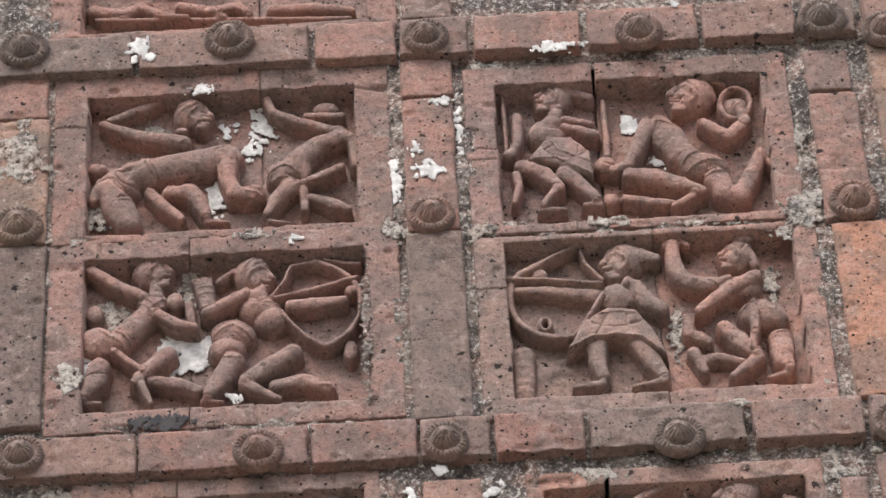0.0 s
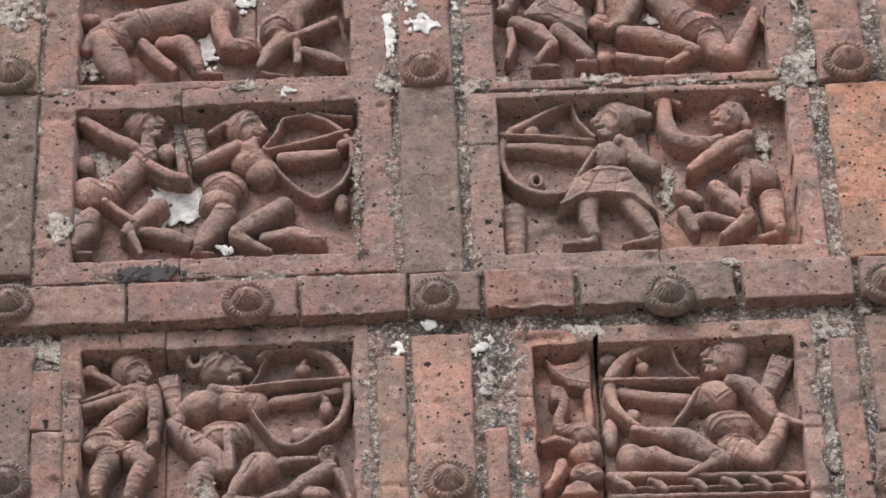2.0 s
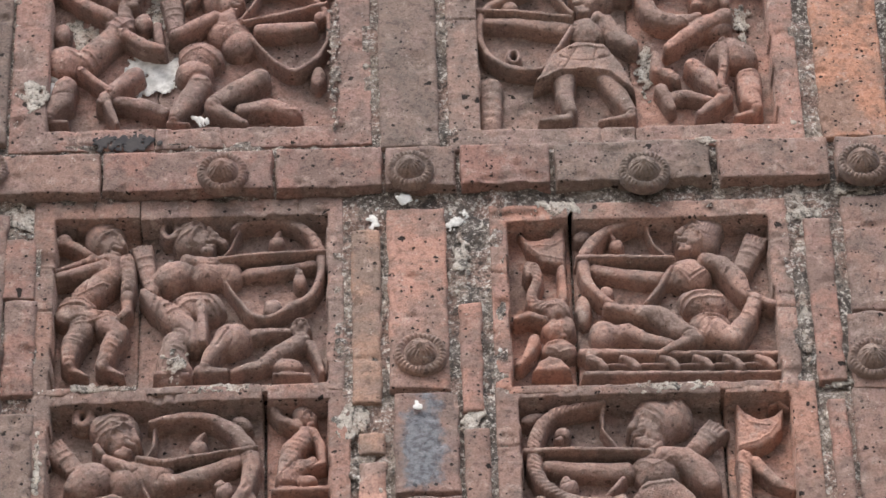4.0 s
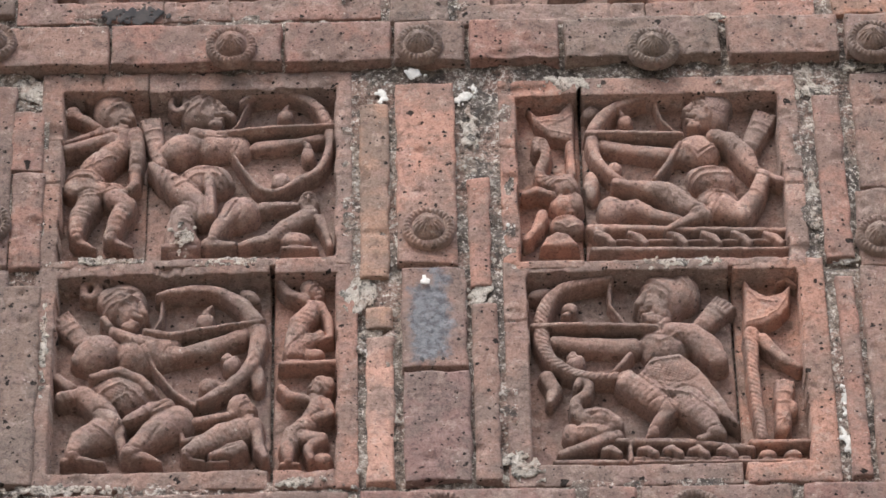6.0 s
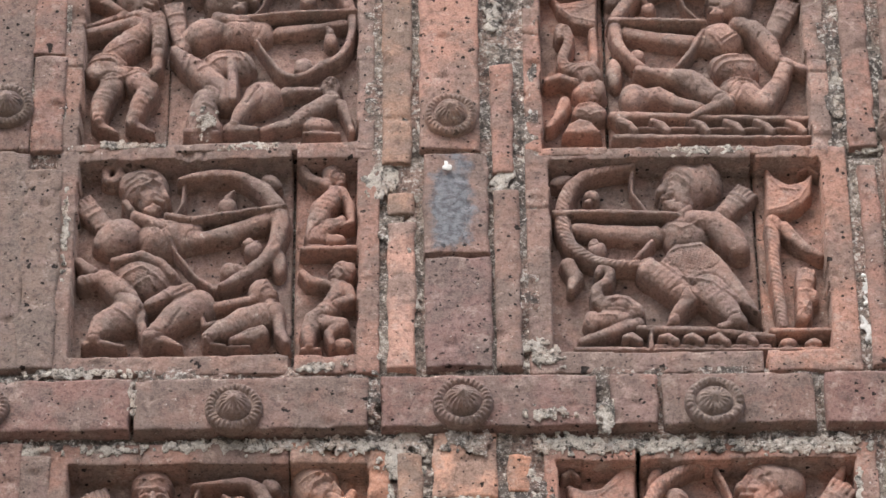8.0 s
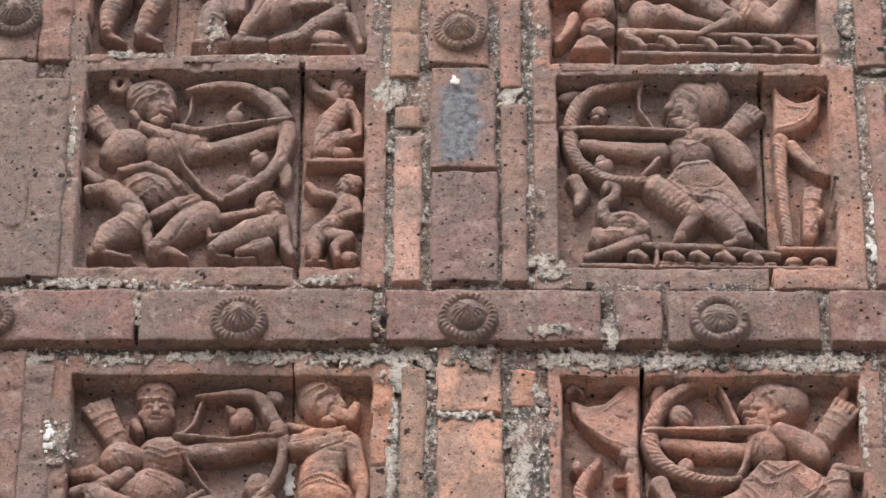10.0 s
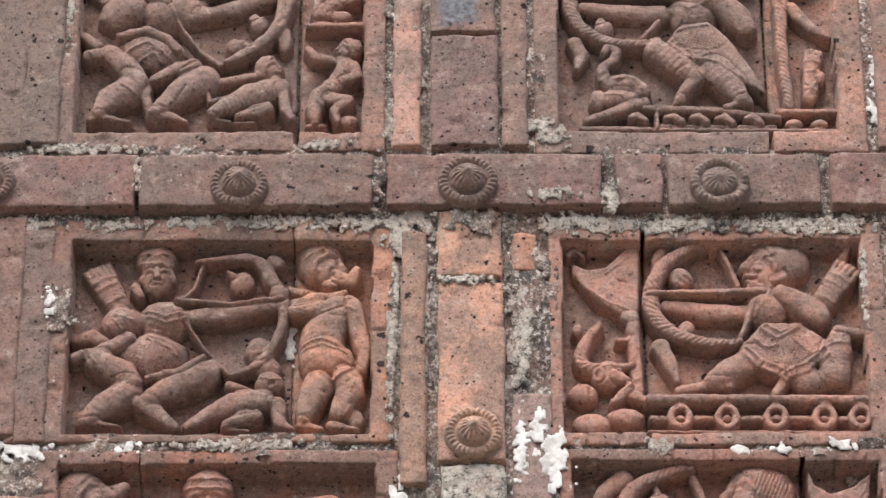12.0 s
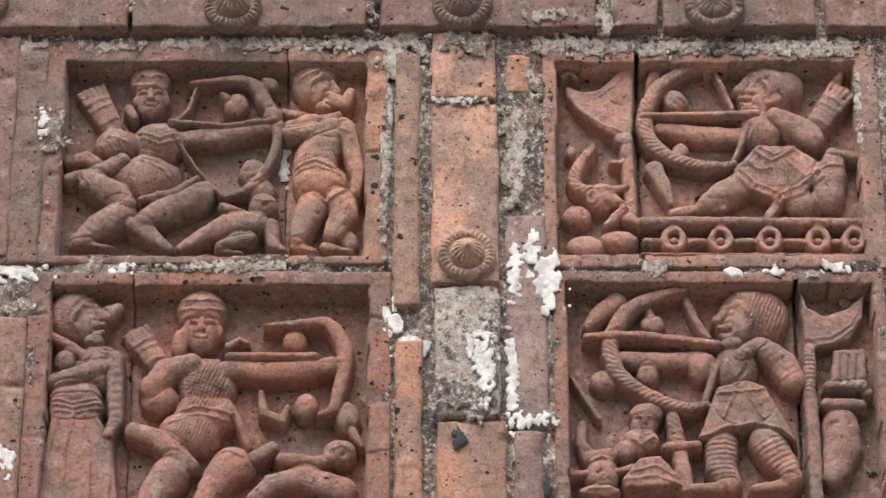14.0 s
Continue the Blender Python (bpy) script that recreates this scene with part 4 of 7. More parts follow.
r.blob(22, 102.4, 135.2, 19.4, 13.6, 30)
r.limb(19, 113.4, 150.6, 5.3, 128.2, 147.6, 4.8, 139.6, 144.7, 2.9)
r.blob(15, 192.1, 171.7, 7.3, 7.1)
r.limb(13, 192.1, 179, 2.9, 194.6, 182.9, 1.9)
r.blob(15, 212.1, 126.6, 6.3, 9.2)
r.limb(14, 212.1, 135.1, 3.9, 209.6, 137.7, 2.4)
r.blob(15, 188.7, 96.7, 8.7, 10.3)
r.blob(15, 226.8, 165.6, 4.8, 6.5)
r.blob(21, 122.7, 98.3, 25.2, 17.4, 8)
r.limb(21, 77.4, 111.1, 4.4, 92.5, 95.2, 9.7, 114.9, 72.9, 12.1, 122.5, 58, 9.7)
r.limb(20, 105.4, 58.4, 11.6, 102.5, 39.5, 13.6, 104.7, 26.8, 16.5)
r.limb(18, 89.4, 20.9, 2.9, 115.9, 19, 2.9)
r.blob(22, 154, 61.7, 18.4, 14.7, 15)
r.limb(20, 145.8, 56.8, 8.7, 134.9, 40.6, 6.8, 130.7, 29.3, 4.8)
r.limb(18, 126.9, 24.4, 5.8, 149.6, 22, 3.4)
r.limb(22, 127.2, 94.4, 4.4, 128.5, 73.8, 4.8, 129.3, 54.7, 4.4)
r.ridge(2.6, 1.2, 95.8, 93.8, 112.1, 106.3, 134.1, 107.1, 147.5, 90)
r.ridge(2.4, 1.1, 98.9, 86.1, 114.7, 98.5, 134.2, 99.3, 144.2, 83.7)
r.ridge(1.8, 0.9, 125.1, 88, 126.8, 50.9)
r.ridge(1.8, 0.9, 130, 87.9, 132.1, 50.8)
r.ridge(-2.4, 0.9, 141.3, 49.3, 151.7, 66.8)
r.ridge(2.2, 1, 141.9, 73.5, 156.5, 77, 166.3, 67.8)
r.ridge(2, 1, 87.6, 108.2, 82.2, 89)
r.ridge(2, 1, 92.6, 104.2, 87.2, 85.1)
r.ridge(2, 1, 103.6, 49, 118.2, 44.8)
r.ridge(2.4, 1.1, 104.7, 181.1, 122.8, 191.3, 137.8, 182.9)
r.ridge(2.2, 1, 105.8, 173.1, 124.4, 184.6)
r.ridge(-3, 2, 103, 30.7, 105.9, 30.6)
r.ridge(1.8, 0.9, 118.7, 143.9, 116.5, 132.2)
r.beads(0.8, 133.8, 127.9, 12.6, 11.6, 4.2)
r.beads(0.7, 153.4, 129.3, 8.7, 11.6, 3.4)
r.done("carved_archer", "crouching terracotta archer drawing a bow, in relief", t1, (0.292, 0.214, 0.19), (0, 0))
r = Relief(150.1, 12, 235.6, 85.8, 2020)
r.limb(15, 204, 68.1, 3.4, 178.2, 68.1, 4.4, 167.1, 61.4, 2.9)
r.blob(15, 174.8, 66.3, 7.3, 6)
r.limb(19, 213.7, 55.8, 8.2, 194.4, 42.9, 7.8, 182.9, 31.8, 6.8)
r.limb(17, 181.9, 30.6, 5.8, 164.6, 26, 4.4, 154.5, 21.2, 2.9)
r.limb(17, 222.5, 49.8, 4.8, 228.3, 33.3, 3.9, 231.2, 19.3, 2.9)
r.blob(18, 202.2, 27.6, 12.6, 8.1)
r.limb(15, 190.7, 19.1, 2.4, 219.6, 17.7, 2.4)
r.head(19, 212.8, 70.5, 8.5, 0)
r.ridge(1.6, 0.9, 193.2, 44.9, 198.1, 32.1)
r.done("carved_monkey", "small crawling terracotta monkey in relief", t1, (0.292, 0.214, 0.19), (0, 0))

panel = relief_panel(0.0837, 3.9044, "terracotta panel with elephant, axe and chariot archer")
t0 = tile(panel, (-16.4, -10.6, 55.2, 207.6), (0, 0, 75.2, 186.5), (0.36, 0.225, 0.185), 260, (0, 2))
t1 = tile(panel, (57, -10.6, 247.1, 207.6), (37, 0, 227.9, 186.5), (0.32, 0.228, 0.198), 270, (2, 0))
r = Relief(0.9, 20.3, 61.7, 187, 2030)
r.plate(14, 9.3, 187, 19.8, 173.5, 37.7, 177, 51.3, 196.6, 50.4, 143.8, 30.4, 148.9, 16.5, 163)
r.ridge(1.8, 0.9, 13.8, 171.7, 28.1, 156.2, 48.6, 150.4)
r.ridge(1.6, 0.9, 19.6, 166.9, 38.3, 166.4, 49.5, 174.1)
r.ridge(1.8, 0.9, 11.7, 167.1, 25.5, 151, 47.4, 143.9)
r.limb(14, 6.5, 192.4, 2.4, 12.6, 197.6, 2.4, 19.5, 194.7, 1.9)
r.limb(14, 46.4, 141.3, 3.9, 47.1, 106.3, 4.4)
r.blob(19, 41.5, 73, 14.5, 14.1)
r.blob(18, 40.7, 48.9, 15.5, 10.9)
r.blob(19, 38.4, 94.9, 14.5, 13)
r.cord(20, 17.5, 130.3, 3.9, 16.9, 140.8, 3.9, 23.7, 139.3, 4.4, 25.2, 124.3, 4.8, 19.8, 109.5, 5.3, 21.4, 97.9, 6.3, 33.5, 93.7, 7.3)
r.blob(20, 40.7, 89.7, 12.6, 10.9)
r.blob(18, 49.8, 74.1, 5.8, 10.3)
r.limb(18, 5.3, 81.6, 2.9, 16.2, 87.1, 3.9, 29.6, 81, 3.4)
r.ridge(3, 1.6, 20, 55.7, 34.5, 54.1, 48.2, 57.6)
r.ridge(3, 1.4, 21.2, 60.8, 34.7, 59.2, 48.4, 62)
r.limb(18, 20.2, 58.3, 5.8, 15.9, 45.7, 4.8, 5.8, 30.8, 3.4)
r.plate(17, 16.6, 21.8, 21.8, 33, 31.7, 40.3, 42.6, 36.2, 51.3, 22.2)
r.ridge(-4, 1.6, 39.3, 80.1, 41.8, 81.3)
r.ridge(2, 1, 33.4, 93.1, 42.2, 94.8, 49.2, 86.3)
r.ridge(2, 1, 31.9, 48.5, 41.3, 41.9, 51.2, 46.1)
r.done("carved_elephant", "terracotta elephant with raised trunk under an axe", t0, (0.36, 0.225, 0.185), (0, 0))
r = Relief(44.4, 33.6, 229.5, 187, 2040)
r.quiver(15, 216.4, 167.3, 200.3, 131, 11.2)
r.blob(20, 156.1, 132.1, 20.4, 17.4)
r.head(21, 166.1, 171.9, 16.5, -1, 10)
r.blob(19, 177.7, 182.8, 12.6, 13)
r.limb(15, 74.4, 139.3, 5.8, 106, 132, 7.3, 136.2, 127.4, 7.3)
r.limb(14, 122, 189.5, 1.9, 127.4, 167.6, 1.9, 141.2, 148.2, 1.9)
r.limb(17, 142.2, 137.7, 1.9, 128.6, 112, 2.9, 118.1, 96.8, 2.4)
r.blob(15, 66, 177.7, 8.7, 7.1, 20)
r.limb(19, 122.1, 190.8, 2.9, 98.6, 186.1, 3.9, 81.3, 175.3, 5.3, 70.8, 161.7, 6.3, 65.7, 144.8, 5.8, 67.4, 125.2, 5.3, 75.6, 109.4, 4.4, 87.3, 96.3, 3.9, 100.1, 88.2, 3.4)
r.limb(20, 61.4, 148.8, 2.9, 101.8, 147.8, 2.9, 143.5, 145.5, 2.4)
r.blob(15, 95.8, 167.7, 6.8, 7.1)
r.limb(14, 93.1, 174.3, 2.9, 91.3, 178.4, 1.9)
r.blob(15, 84.1, 113.1, 6.8, 7.1)
r.blob(15, 63.3, 94.3, 6.8, 17.4)
r.limb(22, 171.5, 143.5, 6.3, 186, 138.5, 8.7, 196.8, 122, 9.7, 204.4, 102.4, 6.3)
r.blob(21, 167, 98.2, 22.3, 15.2, -12)
r.blob(20, 171.4, 72.4, 18.4, 15.2)
r.limb(16, 81.1, 65.7, 11.6, 100.7, 69, 7.8, 114.8, 59.8, 6.3, 138.7, 51.6, 4.8)
r.blob(18, 79.7, 67, 12.6, 14.7)
r.limb(21, 83.6, 91.2, 3.9, 103.9, 86.9, 6.3, 128.1, 82.4, 10.7, 144.8, 66.7, 9.7, 159.8, 56.1, 7.3)
r.limb(19, 154.9, 55, 6.3, 137.9, 46.5, 4.4, 125.9, 38, 2.9)
r.limb(22, 174.8, 64.7, 12.6, 189.8, 55.4, 10.7, 203.6, 74.2, 7.8, 211.8, 95.8, 6.8)
r.limb(19, 209.7, 101, 4.8, 230, 90.2, 3.4)
r.ridge(3.4, 1.4, 140.6, 92.4, 158.3, 103.5, 182.9, 106.8, 192.2, 98.8)
r.ridge(3, 1.2, 140.7, 84.7, 158.8, 95.8, 183.4, 99)
r.ridge(3, 1.3, 144.7, 76.9, 164.3, 80.2, 190.9, 78.3)
r.ridge(2.4, 1, 147.5, 131, 156.7, 119.1, 172.1, 131.7)
r.ridge(2.2, 1, 145.3, 135, 157, 124.3, 174.9, 138.1)
r.ridge(-2.4, 1, 162.5, 48.5, 173.6, 73.6)
r.ridge(1.8, 0.9, 128.1, 86.3, 133, 67)
r.ridge(2.2, 1, 200.7, 79.3, 211, 72.7)
r.ridge(2, 1, 189.1, 130, 180.9, 115.2)
r.ridge(2.4, 1.2, 155.2, 183.3, 170.5, 190.9, 187.4, 183.9)
r.beads(0.8, 174.7, 177.6, 12.6, 9.3, 4.2)
r.beads(0.8, 164.6, 86.6, 14.5, 8.1, 4.2)
r.rings(0.5, 6, 101.1, 80.3, 6.8, 143.9, 62, 8.7)
r.done("carved_archer", "kneeling terracotta archer on a chariot, in relief", t1, (0.32, 0.228, 0.198), (0, 0))
r = Relief(55, 13.3, 229.5, 53.2, 2050)
r.limb(16, 60.9, 44.6, 4.4, 135.7, 40.9, 3.4, 228.4, 37.4, 2.9)
r.limb(15, 62.4, 20.7, 3.4, 228.9, 17.2, 2.4)
r.limb(14, 82, 30.2, 1.9, 226.7, 27.3, 1.9)
r.limb(17, 65.9, 36.9, 2.9, 74.4, 32.9, 4.4, 79, 26.5, 3.4)
r.ridge(-2, 1, 69.1, 24.3, 73.2, 29.2)
r.limb(17, 93.9, 36.2, 2.9, 102.4, 32.2, 4.4, 106.9, 25.8, 3.4)
r.ridge(-2, 1, 97, 23.6, 101.1, 28.5)
r.limb(17, 127.7, 35.4, 2.9, 136.2, 31.4, 4.4, 140.7, 25, 3.4)
r.ridge(-2, 1, 130.7, 22.8, 134.8, 27.7)
r.limb(17, 156.6, 34.7, 2.9, 165.1, 30.7, 4.4, 169.6, 24.3, 3.4)
r.ridge(-2, 1, 159.6, 22.1, 163.7, 27)
r.limb(17, 182.7, 34.1, 2.9, 191.2, 30.1, 4.4, 195.6, 23.7, 3.4)
r.ridge(-2, 1, 185.6, 21.4, 189.7, 26.4)
r.limb(17, 209.7, 33.4, 2.9, 218.2, 29.4, 4.4, 222.6, 23, 3.4)
r.ridge(-2, 1, 212.5, 20.8, 216.7, 25.7)
r.blob(16, 68, 41.9, 8.7, 5.4)
r.done("chariot_rail", "terracotta chariot rail with small blocks", t1, (0.32, 0.228, 0.198), (0, 0))

panel = relief_panel(-0.3092, 3.6887, "terracotta panel with large archer and small monkeys")
t0 = tile(panel, (-19.8, -21.2, 181.3, 224.5), (0, 0, 201.3, 206.6), (0.25, 0.182, 0.16), 310, (0, 2))
t1 = tile(panel, (183.3, -21.2, 255.7, 224.5), (163.3, 0, 236, 206.6), (0.30, 0.198, 0.168), 320, (2, 0))
r = Relief(-1.5, 12.2, 186.7, 207, 2060)
r.quiver(14, 6.4, 169.9, 26.4, 143.3, 11.2)
r.blob(18, 93, 137.6, 14.5, 16.3)
r.blob(20, 74, 136.2, 25.2, 20.6)
r.head(21, 57.7, 181.1, 17.8, 1, -18)
r.limb(17, 22.6, 196.6, 4.4, 23.2, 206.5, 4.4, 30.8, 210, 4.4, 34.9, 201.3, 4.4, 28.5, 192.8, 3.9, 22.6, 196, 3.9)
r.blob(19, 44.8, 191.8, 11.6, 13)
r.limb(18, 40.8, 168, 3.9, 48.8, 155.6, 2.9)
r.limb(17, 100.2, 130.2, 6.8, 126.1, 136.3, 7.8, 154.4, 148.4, 7.3, 169.5, 158.4, 4.8)
r.limb(13, 89.3, 190.2, 1.9, 88.4, 169.4, 1.9, 80.7, 153.7, 1.9)
r.limb(15, 73, 139.3, 1.9, 85, 114.9, 1.9, 101.1, 90.6, 2.4, 116.9, 77.2, 2.9)
r.blob(17, 162.4, 191.1, 10.7, 7.1, -28)
r.limb(19, 85.9, 191.5, 2.4, 101.1, 196.1, 3.9, 125, 198.1, 4.8, 145.2, 190.8, 5.8, 160.7, 176.4, 7.3, 170.5, 155.4, 8.2, 169.8, 133.5, 7.3, 162.9, 113.2, 6.3, 150.4, 97.9, 5.8, 134.1, 85.2, 4.4, 122.5, 78.3, 2.9)
r.limb(20, 76, 152.6, 2.9, 97.5, 147.8, 2.9, 135.3, 154.9, 2.4, 175.6, 161.3, 1.9)
r.blob(16, 126.5, 167.3, 8.2, 9.2)
r.limb(14, 126.4, 175.9, 3.4, 131, 181.9, 1.9)
r.blob(16, 148.6, 121.3, 7.8, 9.8)
r.limb(14, 145.2, 128.6, 3.9, 141.5, 125.7, 2.4)
r.blob(16, 129.2, 97.8, 8.2, 8.1)
r.limb(14, 136.2, 100.6, 3.9, 141, 96.9, 2.4)
r.blob(15, 170.5, 105.9, 6.3, 14.7)
r.blob(22, 35.2, 135.3, 22.3, 16.8, 35)
r.limb(20, 49.8, 153.1, 5.3, 63.3, 146.8, 5.3, 71.5, 141.7, 3.4)
r.blob(22, 58.8, 91.5, 30.1, 19.6, -8)
r.limb(17, 4.1, 107.1, 4.8, 16.4, 95.4, 5.8)
r.limb(20, 8.7, 85.5, 6.3, 29.3, 88.6, 6.8)
r.limb(22, 26, 87.5, 8.7, 44.1, 68.1, 10.7, 53.8, 56.1, 6.8)
r.limb(21, 44.6, 52.8, 15.5, 27.7, 42, 12.6, 18.9, 26.4, 6.3)
r.limb(17, 11.3, 19.6, 2.9, 19.1, 23, 3.4, 44.8, 16.6, 1.9)
r.limb(18, 58.5, 56, 3.9, 58, 41.4, 4.4, 61.2, 27.9, 4.4)
r.limb(21, 63.1, 58.3, 3.9, 82.9, 70.8, 6.8, 96.8, 75.3, 5.8)
r.limb(22, 103.2, 61, 16.5, 86.7, 49.6, 13.6, 72.2, 33.5, 7.8, 64.1, 25.5, 4.8)
r.limb(18, 63.2, 23.2, 4.8, 78.1, 23.4, 4.4, 91.3, 15.6, 1.9)
r.limb(23, 33.5, 102.8, 3.4, 55.9, 109.5, 3.9, 74.1, 99.6, 3.9, 82.9, 87.5, 3.4)
r.ridge(2.6, 1.3, 39.2, 87.3, 56.7, 95.3, 80.7, 76.9)
r.ridge(2.2, 1, 45.6, 75.3, 62.7, 83.8, 81, 65.7)
r.ridge(2.4, 1.1, 40.5, 188.9, 51.2, 197.3, 72.8, 194.3)
r.ridge(2.2, 1, 38.8, 181.5, 51.5, 189.9, 69.2, 187)
r.ridge(2, 1, 37.6, 174.8, 48.4, 181.3, 62.7, 181)
r.ridge(1.5, 0.8, 79.3, 128.3, 82.5, 116.2)
r.ridge(1.5, 0.8, 86, 128.2, 89.1, 116.1)
r.ridge(1.5, 0.8, 92.6, 128, 95.7, 115.9)
r.ridge(1.5, 0.8, 99.2, 127.9, 102.3, 115.8)
r.ridge(2, 1, 60.8, 146.9, 65.9, 137.1)
r.ridge(2, 1, 65.7, 144.3, 69.7, 135.8)
r.ridge(2, 1, 9.1, 87.9, 15.2, 74.8)
r.ridge(2, 1, 13.8, 89, 20.8, 75.8)
r.ridge(2.2, 1, 37.1, 51.9, 53.8, 39.8)
r.ridge(-2, 1, 77.4, 27.7, 90.7, 50.7)
r.ridge(1.6, 0.8, 64.9, 56, 90.4, 65.5)
r.ridge(1.6, 0.8, 73.2, 60.5, 95, 68.9)
r.ridge(1.6, 0.8, 81.5, 65.1, 99.6, 72.4)
r.beads(0.9, 62.7, 83.8, 19.4, 10.5, 4.2)
r.beads(0.7, 67.5, 128.6, 12.6, 9.3, 3.4)
r.rings(0.5, 8, 81.4, 47.8, 12.6, 65.8, 22.4, 5.8)
r.rings(0.4, 8, 46.2, 53.2, 13.6, 19.4, 23.4, 6.3)
r.done("carved_archer", "large striding terracotta archer drawing a bow", t0, (0.25, 0.182, 0.16), (0, 0))
r = Relief(101.3, 13.3, 182.4, 89.1, 2070)
r.limb(16, 107, 57.3, 3.9, 127.5, 61, 4.4, 149.9, 65.9, 3.9)
r.limb(15, 105.3, 53.9, 2.4, 110.2, 39.7, 2.9, 126.9, 44, 2.4)
r.limb(20, 164.1, 52.6, 12.6, 142.7, 45.4, 12.6, 124.3, 33.5, 9.2, 112.4, 25.6, 5.3)
r.limb(18, 169.7, 50.1, 5.8, 172.8, 30.2, 4.8, 177.5, 19.6, 3.4)
r.head(19, 158.4, 71.6, 9.8, 1)
r.limb(19, 132.9, 21.7, 2.9, 149.1, 27.8, 7.3, 156.9, 30.5, 6.8)
r.limb(15, 110.6, 21, 2.4, 127.4, 18.3, 1.9)
r.limb(15, 130.7, 17.1, 1.9, 146.9, 16.7, 1.9)
r.rings(0.5, 12, 160.6, 49.6, 11.6, 119.1, 28.3, 7.8)
r.ridge(-2, 1, 137.8, 26.4, 156.2, 33)
r.done("carved_monkey", "crouching terracotta monkey in relief", t0, (0.25, 0.182, 0.16), (0, 0))
r = Relief(184.2, 111.8, 237.5, 207, 2080)
r.limb(17, 189.6, 204.1, 3.9, 195.9, 194, 4.8, 211.2, 186.3, 4.4)
r.limb(19, 217.9, 177.6, 8.7, 204.7, 160.7, 9.7, 200.1, 132.9, 8.7)
r.limb(18, 223.7, 178.7, 4.4, 229.4, 163.2, 4.4, 231.3, 144.9, 3.4, 219.9, 140.9, 2.9)
r.head(18, 216.1, 196.1, 8.5, 1)
r.limb(18, 202.9, 130.4, 6.3, 215.2, 143.4, 6.3, 222.8, 148.1, 3.9)
r.blob(17, 217.1, 127.7, 10.7, 5.4)
r.limb(15, 194.9, 120.9, 2.4, 211.5, 120.6, 2.4)
r.limb(18, 190.2, 116.2, 2.9, 239.8, 116.9, 3.4)
r.rings(0.5, 9, 217.1, 172.5, 8.2, 201.2, 132.1, 8.2)
r.ridge(-2, 0.9, 209.2, 134.6, 210.7, 119.5)
r.done("carved_monkey", "small seated terracotta monkey with raised arm", t1, (0.30, 0.198, 0.168), (0, 0))
r = Relief(185, 9, 237.5, 107.7, 2090)
r.limb(17, 190.4, 92.3, 3.9, 196.6, 83.8, 4.8, 214.4, 80.5, 3.9)
r.limb(19, 222, 76.1, 8.7, 214.1, 57.4, 8.7, 202.4, 45.9, 8.7)
r.limb(18, 228.5, 76, 4.4, 231.3, 64.1, 4.8, 218.7, 57.3, 3.4)
r.head(18, 222, 91.6, 8.9, -1)
r.blob(17, 230.4, 96.8, 4.8, 6.5)
r.limb(19, 200.6, 44.8, 8.7, 195.6, 29.7, 7.3, 197, 16.8, 3.9)
r.limb(19, 209.5, 39.9, 6.3, 223.9, 38.4, 5.8, 212.8, 28.1, 4.4, 214.7, 16.5, 2.9)
r.blob(15, 224.4, 19.7, 8.2, 6.5)
r.limb(15, 191, 13.5, 2.4, 205.4, 13.2, 1.9)
r.rings(0.5, 9, 222.1, 71.9, 8.2, 203.5, 44, 8.7)
r.done("carved_monkey", "small dancing terracotta monkey in relief", t1, (0.30, 0.198, 0.168), (0, 0))

panel = relief_panel(0.0882, 3.6881, "terracotta panel with lunging archer, axe and elephant")
t0 = tile(panel, (-21.6, -23.6, 171.6, 215.9), (0, 0, 191.6, 202.4), (0.25, 0.182, 0.16), 370, (0, 2))
t1 = tile(panel, (173, -23.6, 252.1, 215.9), (153, 0, 228.1, 202.4), (0.36, 0.228, 0.185), 380, (2, 0))
r = Relief(-1.5, 26.8, 183.2, 203, 2100)
r.quiver(15, 162.7, 173.1, 144.4, 151.5, 11.2)
r.blob(20, 113.2, 132.8, 22.3, 21.7)
r.limb(19, 111.2, 162, 9.2, 110.6, 149.8, 9.7)
r.blob(19, 131.6, 189.8, 15.5, 20.6)
r.head(21, 112.4, 179.1, 19.2, -1, -8)
r.ridge(-4, 1.8, 87.5, 167.4, 103.2, 167.1)
r.limb(15, 21.5, 138.4, 5.8, 50.7, 134.1, 8.7, 86.2, 132.2, 9.7)
r.limb(14, 70.3, 197.3, 2.4, 69.4, 176.4, 1.9, 81, 155.3, 1.9)
r.limb(17, 84.3, 121.3, 2.9, 70.3, 102.4, 2.9)
r.blob(15, 11.7, 190, 12.6, 6, 14)
r.cord(19, 70.9, 202.2, 2.9, 48.3, 197.8, 4.4, 29.9, 192, 5.8, 17, 177.5, 6.8, 11.2, 156.9, 6.8, 11, 135, 6.8, 18, 116.7, 6.3, 31.8, 104.4, 5.3, 49.4, 97.5, 4.8, 68.2, 96.5, 3.9, 83.4, 100.9, 2.4)
r.limb(20, 2.9, 150.9, 2.4, 37.1, 151.4, 2.9, 89.2, 149.1, 2.9, 105.8, 147.5, 2.4)
r.blob(15, 35.5, 173.4, 7.3, 7.1)
r.limb(14, 32.9, 166.2, 2.9, 29.1, 166.2, 1.9)
r.blob(16, 38.8, 116.3, 8.2, 8.1)
r.limb(14, 36.2, 123.6, 3.9, 33.3, 121.2, 2.4)
r.limb(15, 14.2, 101.2, 6.8, 19.9, 87.4, 7.3, 15.7, 73.8, 2.9)
r.limb(22, 119.9, 144.7, 7.8, 137.2, 140.7, 11.2, 149.7, 125.9, 13.1, 156.6, 113.7, 9.2)
